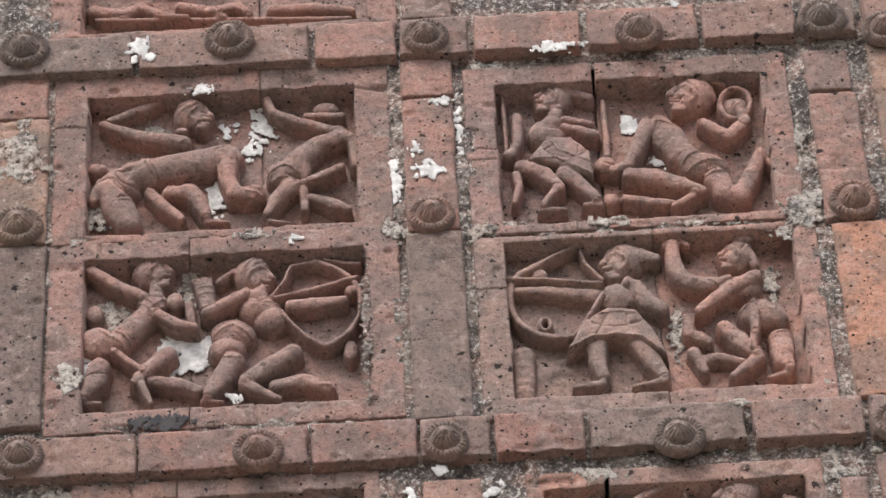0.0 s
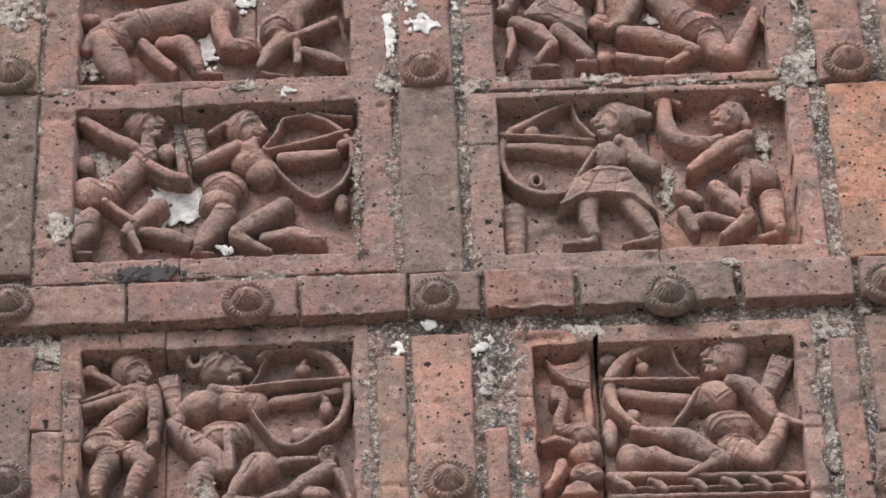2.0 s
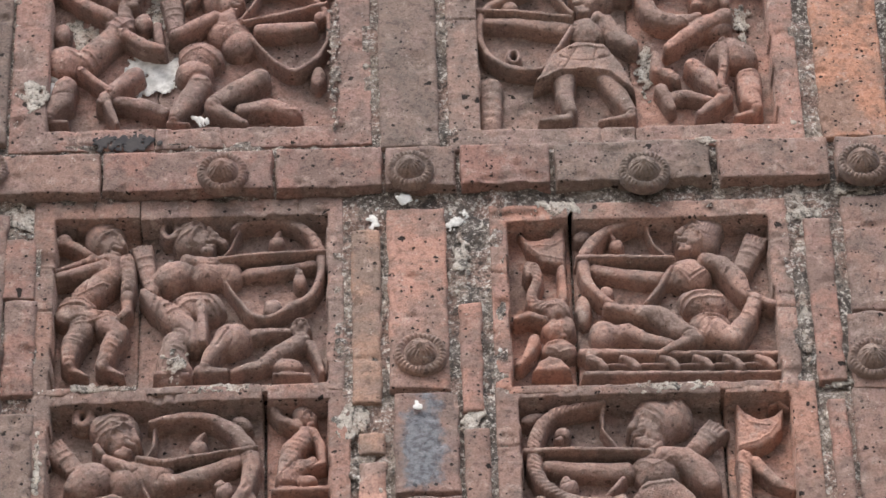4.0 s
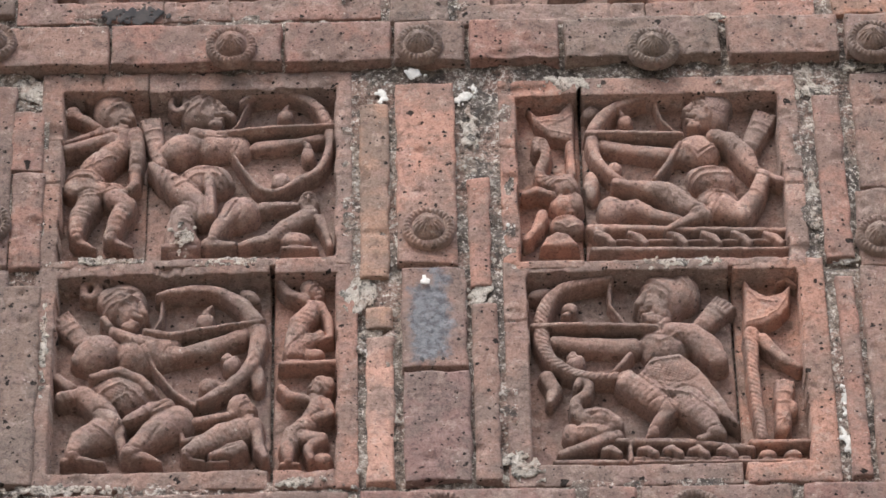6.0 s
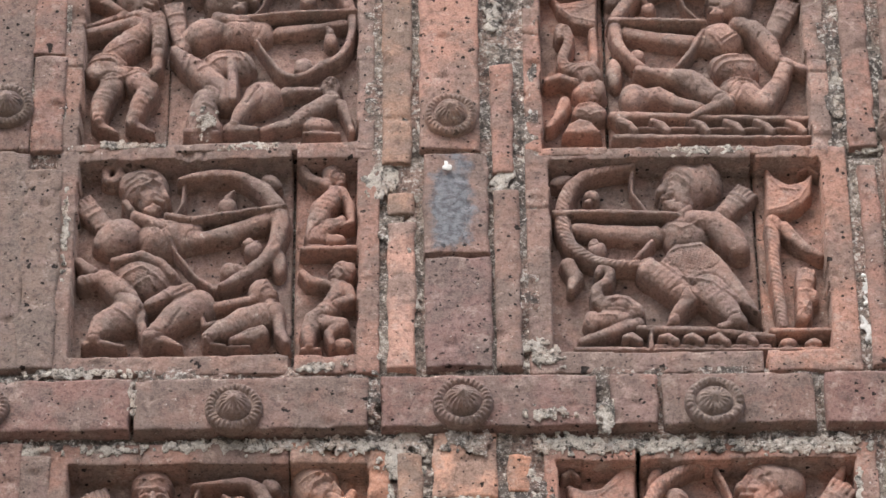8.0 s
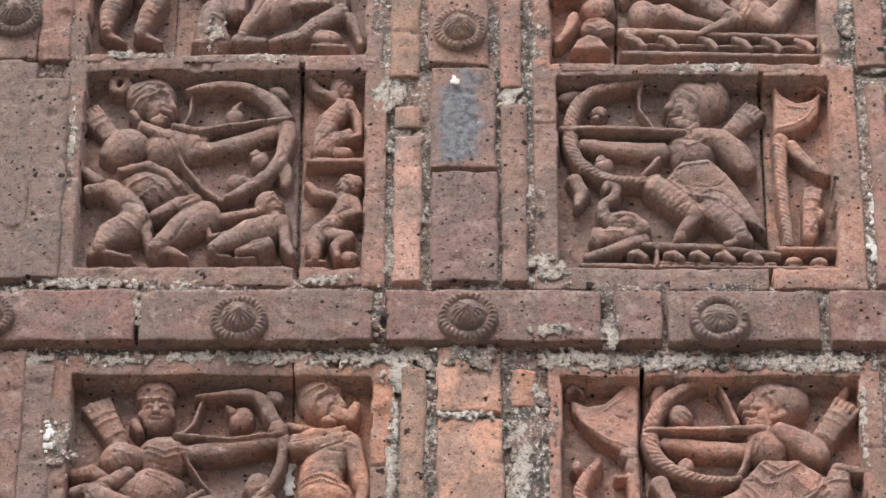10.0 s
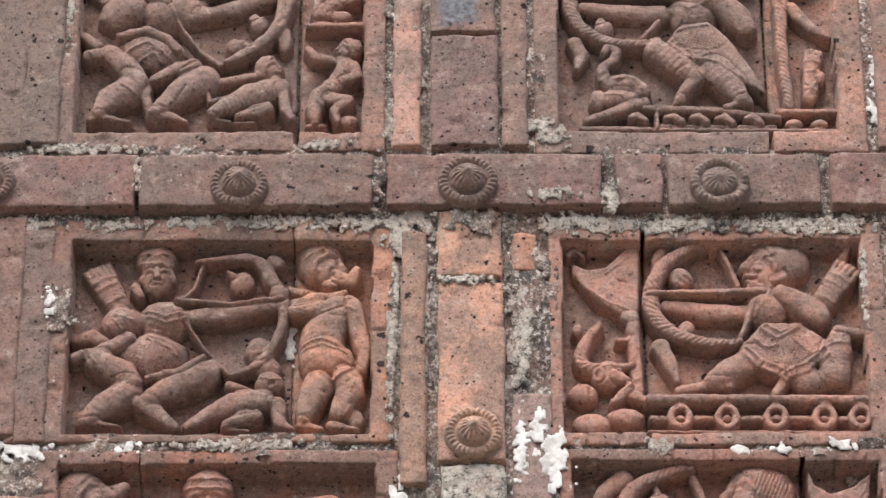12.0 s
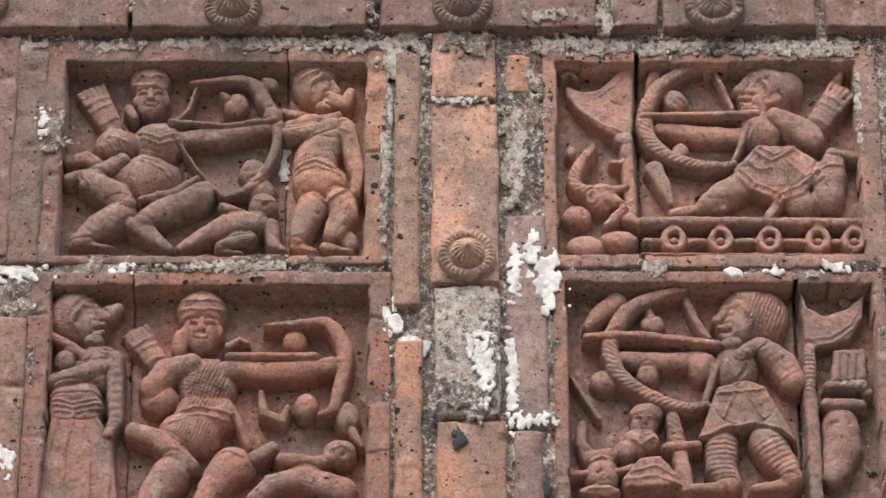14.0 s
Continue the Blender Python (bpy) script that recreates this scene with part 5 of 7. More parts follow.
r.plate(20, 89.3, 97.3, 102.8, 114.9, 125.6, 118.7, 141.3, 102.1, 156.3, 76.2, 170.8, 44.6, 172, 39.9, 150.5, 55.6, 133.6, 72.5, 114.9, 72.9, 98.1, 83.4)
r.blob(22, 116.4, 102.6, 22.3, 14.1, -15)
r.limb(22, 82, 90.2, 11.2, 97.9, 76.8, 12.6, 111.3, 63.5, 9.7)
r.limb(20, 116.4, 63.4, 6.8, 104.6, 49.5, 5.8, 98.4, 37.9, 4.4)
r.limb(18, 101.7, 37.8, 3.9, 94.5, 33.3, 2.4)
r.limb(21, 127.9, 69, 13.6, 142.1, 54.6, 11.6, 150.6, 39.1, 7.3)
r.limb(18, 155.2, 36.7, 5.3, 136.3, 31.2, 2.9)
r.ridge(2.6, 1.2, 91.5, 96.1, 104.9, 80.9, 132.7, 74.3, 150.5, 58)
r.ridge(2.4, 1.1, 89.4, 102.1, 103.8, 108.9, 125.2, 113.3)
r.ridge(2.2, 1.1, 100.4, 137.9, 109.6, 130.5, 124.1, 138.6)
r.ridge(2.6, 1.3, 134.5, 204.6, 144, 184.6, 138.1, 162.7)
r.ridge(2.2, 1, 128.8, 204.7, 137.4, 184.8, 132.4, 161.6)
r.ridge(-2, 0.9, 97.2, 66.2, 111.6, 74.8)
r.ridge(-2.4, 1, 132.6, 119.1, 128.8, 137.3)
r.beads(1, 117.4, 96.7, 22.3, 14, 3.6)
r.beads(0.9, 135.8, 182.9, 9.7, 17.5, 3.6)
r.rings(0.5, 7, 82.7, 87.1, 10.7, 109.6, 60.4, 9.7)
r.rings(0.4, 6, 127.6, 65.9, 12.6, 149.4, 37.3, 7.3)
r.done("carved_archer", "lunging terracotta archer with open mouth, in relief", t0, (0.25, 0.182, 0.16), (0, 0))
r = Relief(17.9, 13.1, 79.8, 99.3, 2110)
r.limb(18, 38.7, 88.8, 3.9, 41.7, 93.5, 4.4, 48.2, 89.8, 4.8, 45, 79.1, 4.8, 36.8, 72.2, 5.3, 37.8, 60.3, 6.3)
r.blob(19, 53.5, 56.5, 17.5, 10.9)
r.blob(18, 69.1, 49.7, 6.8, 9.2)
r.blob(18, 49.7, 41.3, 19.4, 9.8)
r.limb(17, 70.5, 37.3, 5.3, 42.1, 26.2, 4.8, 23.3, 18.5, 3.9)
r.blob(16, 32.4, 41.6, 7.8, 10.9)
r.ridge(-3, 1.4, 49.1, 55.5, 51.5, 56.6)
r.ridge(2, 1, 45.5, 58.5, 59.6, 60, 68.6, 52.1)
r.ridge(2, 1, 38, 44, 51.9, 41.3)
r.ridge(2, 1, 36.5, 67.5, 43.4, 63.9)
r.rings(0.5, 5, 44.2, 86.7, 4.4, 36.8, 60.2, 5.3)
r.done("carved_elephant", "small terracotta elephant with raised trunk in relief", t0, (0.25, 0.182, 0.16), (0, 0))
r = Relief(14, 5.5, 184.7, 36.4, 2120)
r.limb(16, 70.2, 31.5, 3.4, 125.9, 29.1, 3.4, 180.3, 21, 2.9)
r.limb(14, 18.4, 11.6, 2.9, 178.2, 9.4, 2.4)
r.limb(13, 78.8, 15, 1.9, 177.1, 13.5, 1.9)
r.limb(15, 80.4, 28.9, 1.9, 79.6, 11.5, 1.9)
r.limb(17, 58.2, 21.2, 2.9, 64.3, 22.9, 3.9, 70.6, 18.1, 3.4)
r.ridge(-2, 1, 61.4, 12, 65.3, 16.5)
r.limb(17, 87.9, 20.6, 2.9, 94, 22.2, 3.9, 100.3, 17.4, 3.4)
r.ridge(-2, 1, 91, 11.4, 94.9, 15.9)
r.limb(17, 108.3, 20.2, 2.9, 114.4, 21.8, 3.9, 120.7, 17, 3.4)
r.ridge(-2, 1, 111.4, 10.9, 115.3, 15.5)
r.limb(17, 129.6, 19.7, 2.9, 135.7, 21.3, 3.9, 142, 16.5, 3.4)
r.ridge(-2, 1, 132.6, 10.5, 136.6, 15)
r.limb(17, 152.8, 19.2, 2.9, 158.9, 20.8, 3.9, 165.2, 16.1, 3.4)
r.ridge(-2, 1, 155.8, 10, 159.7, 14.5)
r.done("chariot_rail", "terracotta chariot rail with small blocks", t0, (0.25, 0.182, 0.16), (0, 0))
r = Relief(178.3, 26.1, 229.5, 203, 2130)
r.plate(15, 183.3, 202.3, 191.2, 189.7, 202.6, 181.5, 214.8, 185.5, 223.1, 195.8, 220.6, 171.2, 211.2, 158.6, 196, 150.4, 181, 146.5)
r.ridge(1.8, 0.9, 183.2, 153.1, 196.2, 156.5, 209.5, 164.8, 218, 178.1)
r.ridge(1.8, 0.9, 186.2, 188, 195.1, 177.3, 206.8, 174.6)
r.limb(14, 211.9, 196.7, 1.9, 219.8, 201.4, 1.9, 227.9, 193.8, 1.5)
r.cord(18, 186.6, 142.1, 6.8, 185.3, 104.7, 5.3, 186.9, 69, 5.3, 189.4, 32.4, 4.8)
r.limb(15, 195.3, 137, 7.3, 210.5, 116.2, 5.3, 224.9, 105.7, 2.9)
r.done("carved_axe", "terracotta war axe with twisted shaft, in relief", t1, (0.36, 0.228, 0.185), (0, 0))
r = Relief(174.7, 5.4, 229.5, 101.4, 2140)
r.quiver(18, 210.9, 85.1, 206.7, 41.4, 8.7)
r.blob(17, 216.4, 62.4, 4.4, 7.6)
r.limb(16, 179.7, 26.8, 3.4, 229, 26.9, 2.9)
r.blob(15, 192.5, 16, 7.8, 4.9)
r.blob(15, 213.4, 15.6, 7.8, 4.9)
r.limb(13, 178.7, 9.4, 2.4, 226.9, 9.5, 2.4)
r.ridge(1.6, 0.9, 204, 55.1, 210.9, 40.3)
r.ridge(1.6, 0.9, 211.9, 54.9, 203, 40.4)
r.done("carved_quiver", "terracotta quiver of arrows in relief", t1, (0.36, 0.228, 0.185), (0, 0))

panel = relief_panel(-0.3033, 3.3948, "terracotta panel with crowned archer and standing flute player")
t0 = tile(panel, (-26.1, -9, 176.2, 206.4), (0, 0, 196.2, 184), (0.23, 0.15, 0.126), 440, (0, 1))
t1 = tile(panel, (176.8, -9, 258.6, 206.4), (156.8, 0, 239.2, 184), (0.385, 0.228, 0.168), 450, (1, 0))
r = Relief(-1.5, 5.7, 176.8, 185, 2150)
r.quiver(16, 22.1, 159.1, 37.8, 129.3, 13.1)
r.blob(19, 75.7, 117.1, 24.2, 20.6)
r.blob(20, 66, 174.4, 17.5, 15.2)
r.blob(19, 65.4, 190, 4.4, 6.5)
r.head(21, 67.7, 155.7, 13.8, 0)
r.limb(17, 50.7, 145.7, 4.8, 54.7, 137.5, 3.9)
r.limb(18, 95.9, 117, 7.8, 127.2, 122.3, 9.7, 154.1, 128.8, 8.7, 168.5, 129.8, 6.8)
r.limb(15, 103.4, 167.6, 1.9, 97.7, 145.5, 2.4, 86.4, 131.3, 2.4)
r.limb(16, 90.6, 114.9, 1.9, 105.7, 88.2, 1.9, 126.5, 62.9, 2.4)
r.blob(17, 161.3, 170.6, 9.2, 7.6, -20)
r.blob(15, 135.5, 153, 9.7, 12)
r.limb(14, 127.2, 159.1, 3.9, 123.9, 161.9, 2.4)
r.limb(18, 98.8, 169.8, 2.4, 116.8, 171.9, 2.9, 139.5, 174, 4.4, 151.4, 167.3, 5.8, 159, 152.9, 6.3, 167.4, 138.6, 5.8, 169.6, 117.8, 4.4, 164.6, 96.1, 4.4, 150.8, 71.9, 3.9, 129.7, 60.7, 2.4)
r.limb(20, 84.2, 131.3, 2.4, 127.1, 127.3, 1.9, 167.5, 133.1, 1.9)
r.blob(21, 165.6, 138.6, 8.2, 7.6)
r.blob(21, 41.2, 112.9, 18.4, 15.2, 12)
r.blob(15, 150.5, 88, 11.6, 13)
r.blob(16, 156.2, 70.2, 12.6, 12)
r.blob(21, 66.6, 82.5, 29.1, 22.8, -8)
r.limb(17, 4.7, 95.7, 4.8, 18, 98.9, 7.3, 29.6, 91.3, 6.3)
r.limb(20, 5.6, 77.4, 5.3, 25.4, 82.7, 6.8, 47.2, 96.6, 5.8)
r.limb(22, 23.6, 74.1, 10.7, 41.8, 64.3, 12.6, 52.5, 54.7, 7.8)
r.limb(21, 47.1, 45.1, 14.5, 32, 34.5, 12.6, 15.8, 19.3, 7.3)
r.limb(17, 10.7, 14.6, 2.9, 23.9, 16.6, 3.4, 44, 12.3, 1.9)
r.limb(22, 106.5, 64, 14.5, 85.5, 52.4, 13.6, 66.4, 37.6, 8.7)
r.limb(20, 58.6, 34.4, 6.8, 71.3, 25.9, 7.8, 86.9, 11.1, 3.9)
r.limb(22, 63.1, 55.7, 2.9, 88.7, 63.1, 3.4, 107, 75.8, 2.9)
r.ridge(2.6, 1.2, 53.5, 176.9, 66.3, 173.5, 80.7, 176.8)
r.ridge(2.4, 1.1, 52, 168, 66.7, 164.6, 81.9, 167.9)
r.ridge(2.4, 1.1, 63.2, 97.9, 83.7, 89.7, 89.3, 81.6)
r.ridge(2.2, 1, 61.2, 93.6, 80.3, 84.3, 86.3, 77.3)
r.ridge(2.4, 1.1, 57.8, 122.4, 76.1, 114.1, 91.5, 122.2)
r.ridge(2.2, 1, 60.3, 116.9, 76.3, 108.7, 91.8, 115.1)
r.ridge(2, 1, 7.8, 87.3, 17.7, 65.8)
r.ridge(2, 1, 12.2, 88.4, 22, 68.5)
r.ridge(2, 1, 55.1, 76.4, 67.9, 54.9)
r.ridge(2, 1, 70.7, 76.3, 78.1, 57.5)
r.ridge(-2, 1, 85.5, 33.5, 98.4, 48.3)
r.ridge(2, 1, 35.7, 115.4, 49.3, 111)
r.ridge(1.6, 0.9, 29.2, 108.9, 34, 100.7)
r.ridge(1.6, 0.9, 36.3, 110.5, 41.1, 102.3)
r.ridge(1.6, 0.9, 43.4, 112.1, 48.2, 103.9)
r.beads(0.9, 68.5, 76.3, 21.3, 15.1, 3.8)
r.beads(0.7, 76, 116.8, 17.5, 10.5, 3.6)
r.rings(0.4, 7, 106.7, 61.4, 13.6, 68.6, 34.9, 8.7)
r.rings(0.4, 6, 47.4, 42.5, 13.6, 19.7, 18.2, 7.3)
r.done("carved_archer", "crowned terracotta archer drawing a bow, in relief", t0, (0.23, 0.15, 0.126), (0, 0))
r = Relief(89.8, 5.1, 181.4, 68.7, 2160)
r.limb(16, 128.2, 52.2, 4.8, 149.3, 43.6, 4.4)
r.limb(20, 154.3, 37.2, 11.2, 130.4, 34.1, 11.2, 115.6, 25.7, 7.3, 95.7, 11, 4.4)
r.blob(20, 159.3, 54.2, 11.6, 11.4)
r.limb(18, 165.9, 34.5, 7.3, 168, 15.9, 5.3, 177, 10.6, 2.9)
r.limb(19, 124.8, 14, 2.9, 138.7, 20.3, 7.3, 149.8, 22.4, 5.8)
r.limb(15, 123.5, 10.9, 1.9, 143.4, 9.7, 1.9)
r.ridge(2, 1, 151.4, 57.2, 160.4, 53.4, 168.3, 55.5)
r.ridge(-2, 1, 130.2, 20.1, 152.1, 25.3)
r.rings(0.5, 8, 154.5, 34.5, 9.7, 121.1, 26.7, 7.8)
r.ridge(-3, 1.4, 160.5, 50.2, 162.7, 51.2)
r.done("carved_animal", "crawling terracotta animal under the archer, in relief", t0, (0.23, 0.15, 0.126), (0, 0))
r = Relief(169.2, 5.9, 240.5, 185, 2170)
r.limb(21, 211.8, 124.1, 16.5, 200.4, 102.4, 17.5, 200.7, 79.7, 19.4)
r.blob(20, 212.6, 128.5, 20.4, 13)
r.head(20, 199.5, 167.8, 17, 1, -12)
r.limb(19, 212.3, 154.9, 6.8, 222.3, 149.3, 5.8, 226.7, 160.3, 4.4)
r.limb(18, 174.1, 141.8, 3.4, 192.2, 136.3, 4.4, 208, 136.2, 4.4, 217.9, 139.4, 2.9)
r.limb(21, 177.6, 121, 6.3, 193.8, 123.1, 7.3, 214.9, 129.6, 5.3)
r.limb(19, 178.4, 128.7, 4.4, 199, 135.1, 4.4)
r.limb(21, 225.3, 125.2, 6.8, 229.5, 101.2, 7.8, 233.7, 81.7, 6.8, 232.1, 64.5, 4.4)
r.blob(21, 205.2, 76.5, 23.3, 18.5)
r.limb(22, 198.4, 51.9, 13.1, 191.6, 35.9, 10.7, 187.4, 20.1, 6.8)
r.limb(22, 220.6, 57.1, 13.1, 223.4, 46.4, 11.6, 213.9, 25.2, 7.8)
r.limb(18, 184.8, 14.8, 4.4, 201.7, 9.5, 1.9)
r.limb(18, 208.7, 13.6, 4.4, 230, 9.3, 1.9)
r.blob(15, 227.2, 22, 7.8, 9.8)
r.ridge(3, 1.3, 184.2, 88.7, 199.8, 91.8, 218.6, 86.4)
r.ridge(2.6, 1.1, 184.3, 83.3, 199.9, 86.4, 218.7, 81)
r.ridge(3, 1.3, 185.2, 58.6, 196.7, 62.8, 207.5, 54.2)
r.ridge(3, 1.3, 209.2, 54.2, 218.1, 59.5, 227.8, 65.9)
r.ridge(2.4, 1.1, 185.1, 171.3, 198.6, 178.4, 213.1, 173.9)
r.ridge(2, 1, 217.3, 124.3, 226.4, 118.8)
r.beads(1, 200.8, 87.5, 19.4, 4.7, 3.6)
r.beads(0.8, 205.6, 59.6, 22.3, 4.7, 3.4)
r.beads(0.8, 194.1, 174, 12.6, 10.5, 3.6)
r.ridge(-2.4, 1, 210.1, 54.2, 211.7, 32.9)
r.done("carved_figure", "standing orange terracotta flute player with beaked face", t1, (0.385, 0.228, 0.168), (0, 0))

panel = relief_panel(0.0879, 3.3957, "terracotta panel with chariot archer, elephant and axe")
t0 = tile(panel, (-12, -13.7, 64.1, 200.3), (0, 0, 84.1, 182.9), (0.35, 0.215, 0.175), 490, (0, 2))
t1 = tile(panel, (65.7, -13.7, 257.3, 200.3), (45.7, 0, 238, 182.9), (0.35, 0.215, 0.175), 500, (2, 0))
r = Relief(-0.8, -1.5, 70.1, 184, 2180)
r.plate(15, 6.7, 168.7, 20.2, 162, 33.8, 164.1, 50.5, 181.8, 62.5, 187.3, 60.5, 112.4, 46.2, 117.4, 28.5, 130, 16.2, 143.8, 9.2, 154.8)
r.limb(14, 4.7, 177.5, 2.4, 10.7, 181.9, 2.9, 16.9, 175.2, 1.9)
r.ridge(-3, 1.2, 44.7, 150.9, 51.4, 147.6)
r.ridge(1.8, 0.9, 15.3, 147.2, 30.8, 132.3, 57.4, 119.6)
r.ridge(1.6, 0.9, 34.5, 156.5, 52, 173)
r.limb(16, 55.2, 112.8, 5.8, 56.5, 77.6, 5.3, 57.8, 42.9, 5.3)
r.blob(17, 53.4, 115.6, 8.2, 5.4)
r.blob(17, 14.3, 43.6, 12.1, 10.3)
r.blob(16, 21.7, 16, 15.5, 10.9)
r.blob(16, 46.6, 22.2, 15.5, 8.7)
r.cord(19, 29, 105.9, 3.4, 19.8, 94, 4.8, 13.2, 77.9, 5.8, 17.4, 67.1, 5.8, 32.5, 63.8, 6.3)
r.blob(20, 35.1, 60.6, 13.1, 13.6)
r.limb(18, 42.8, 65.9, 3.4, 54.9, 69.1, 2.4)
r.limb(18, 42.6, 57.3, 6.8, 49.2, 53.6, 3.9)
r.cord(18, 38.9, 33.9, 3.9, 51.7, 48.7, 3.9)
r.limb(15, 52.4, 41.3, 4.4, 64.7, 37, 3.9)
r.limb(17, 30.6, 58.5, 1.9, 29.9, 55.9, 1.9, 28, 54.4, 1.9, 25.8, 54.4, 1.9, 24.1, 56, 1.9, 23.5, 58.5, 1.9, 24.2, 61, 1.9, 26, 62.6, 1.9, 28.2, 62.5, 1.9, 30, 61, 1.9, 30.6, 58.5, 1.9)
r.blob(14, 11, 104.9, 4.8, 7.1)
r.limb(14, 43.5, 93.9, 2.9, 51.1, 94.9, 2.4)
r.ridge(-3, 1.2, 19.5, 47.1, 20.1, 31.1)
r.ridge(2, 1, 31.5, 65.7, 42.7, 67.2)
r.done("carved_elephant", "terracotta elephant head with curled trunk under an axe", t0, (0.35, 0.215, 0.175), (0, 0))
r = Relief(61.4, 33.4, 239.5, 184, 2190)
r.limb(14, 221.9, 165.3, 5.8, 230.7, 185.3, 2.4)
r.quiver(18, 225.5, 157.6, 205, 126.9, 13.1)
r.limb(19, 162.2, 146.8, 8.7, 161.6, 133.6, 10.7)
r.blob(20, 161.2, 124.9, 18.4, 17.4)
r.blob(19, 184.5, 168.8, 14.5, 16.3)
r.head(21, 165.8, 161.3, 19.6, -1, 4)
r.ridge(-4, 1.8, 142.8, 154.8, 157.7, 155.3)
r.limb(19, 176, 152.3, 3.9, 168.1, 147.9, 2.9)
r.limb(15, 81.7, 127.5, 5.8, 109.4, 122.9, 8.7, 147.6, 120.6, 8.2)
r.limb(15, 127, 182.4, 2.4, 134.4, 163.5, 2.4, 140.4, 144.7, 2.9)
r.limb(17, 151, 128.2, 2.4, 145.8, 109.7, 2.9, 138.8, 92.4, 2.4)
r.blob(16, 78.1, 173.8, 6.3, 12, -20)
r.cord(19, 128.9, 186.9, 2.9, 107, 182.5, 4.4, 88.5, 171.5, 5.8, 76.7, 156.6, 6.8, 70.2, 134.6, 7.3, 73.2, 115.5, 6.8, 84.5, 101.8, 6.3, 101.6, 92.5, 5.3, 121.6, 88.1, 4.4, 140.5, 90.2, 2.9)
r.limb(20, 68.4, 136.3, 2.4, 105.4, 136.7, 2.9, 159.6, 138, 2.9)
r.blob(17, 95.1, 153.8, 10.2, 10.9, 25)
r.blob(15, 98, 105.6, 6.8, 7.6)
r.limb(18, 76.9, 87.3, 8.2, 83.5, 71.1, 6.8, 89.2, 52.8, 2.9)
r.limb(22, 173.9, 136.9, 6.8, 190.5, 125.8, 12.1, 202.6, 114.9, 10.2)
r.plate(21, 138.3, 83.3, 158, 106.5, 185.8, 106.4, 207.4, 91.1, 209.4, 77.1, 191.6, 60, 175.2, 52.6, 160.3, 56.9, 147.4, 67.2)
r.blob(22, 174.3, 85.2, 23.3, 18.5)
r.blob(20, 193.3, 54.5, 17.5, 12)
r.limb(22, 212.2, 59.7, 13.1, 215.2, 81.2, 13.1, 218.7, 97.4, 8.2)
r.limb(18, 218, 101.7, 5.3, 239.3, 97.3, 3.9)
r.limb(22, 146.9, 72.9, 11.6, 128.6, 61.2, 12.6, 115.8, 51.7, 7.8)
r.limb(18, 89.8, 44.3, 4.4, 111.2, 48.5, 5.8, 129.9, 49.5, 4.4)
r.limb(18, 173.7, 54.6, 4.8, 165.1, 40.8, 4.4)
r.ridge(3.2, 1.5, 140.1, 77.5, 151.5, 62.4, 174.1, 51.7, 192.3, 60.1, 208.2, 75)
r.ridge(2.6, 1.1, 143.4, 81.3, 155.3, 68.9, 174.5, 59.1, 190.8, 66.5, 205.8, 81)
r.ridge(3, 1.3, 155.3, 100.1, 168.3, 89.2, 186.7, 101.1)
r.ridge(2.6, 1.1, 159.9, 102.8, 171.7, 95.7, 189.1, 104.3)
r.ridge(2.4, 1.1, 170.5, 89.2, 173.5, 57)
r.ridge(2.4, 1.1, 177.3, 90.3, 182.5, 59.6)
r.ridge(2.4, 1.1, 150.4, 89.3, 159, 81.2, 170.3, 83.8)
r.ridge(2.4, 1.1, 181.7, 89.2, 194.4, 75.6, 205.8, 81)
r.ridge(1.8, 0.9, 87.4, 145.2, 92.7, 140.8)
r.ridge(1.8, 0.9, 90.7, 148.5, 96.8, 144.1)
r.ridge(1.8, 0.9, 93.9, 151.8, 101, 147.3)
r.ridge(1.8, 0.9, 97.2, 155.1, 105.2, 150.6)
r.ridge(2.2, 1, 208.2, 83.7, 223.9, 86.3)
r.ridge(2.2, 1, 160.5, 168.6, 170.7, 172.4)
r.beads(1.3, 174.5, 78.4, 22.3, 19.8, 3.6)
r.beads(0.9, 185.2, 164.6, 12.6, 14, 3.4)
r.beads(0.9, 158.5, 121.9, 12.6, 10.5, 3.4)
r.done("carved_archer", "kneeling bearded terracotta archer in patterned skirt", t1, (0.35, 0.215, 0.175), (0, 0))
r = Relief(60.6, 3.2, 239.5, 42.8, 2200)
r.limb(18, 66.5, 37, 4.4, 137.4, 36.6, 4.4, 240.2, 35.1, 4.4)
r.limb(14, 68.2, 20, 2.9, 234, 19.8, 2.9)
r.limb(14, 65.6, 7.4, 1.9, 238.6, 6.6, 1.9)
r.limb(16, 97.9, 20.9, 3.2, 96.3, 15.7, 3.2, 92.4, 12.4, 3.2, 87.8, 12.5, 3.2, 84.1, 15.7, 3.2, 82.8, 21, 3.2, 84.4, 26.3, 3.2, 88.3, 29.5, 3.2, 93, 29.5, 3.2, 96.6, 26.2, 3.2, 97.9, 20.9, 3.2)
r.blob(14, 90.3, 20.5, 3.4, 3.3)
r.limb(16, 134.6, 20.8, 3.2, 132.9, 15.5, 3.2, 129, 12.3, 3.2, 124.4, 12.3, 3.2, 120.8, 15.6, 3.2, 119.5, 20.8, 3.2, 121.2, 26.1, 3.2, 125.1, 29.4, 3.2, 129.7, 29.3, 3.2, 133.3, 26.1, 3.2, 134.6, 20.8, 3.2)
r.blob(14, 127, 20.3, 3.4, 3.3)
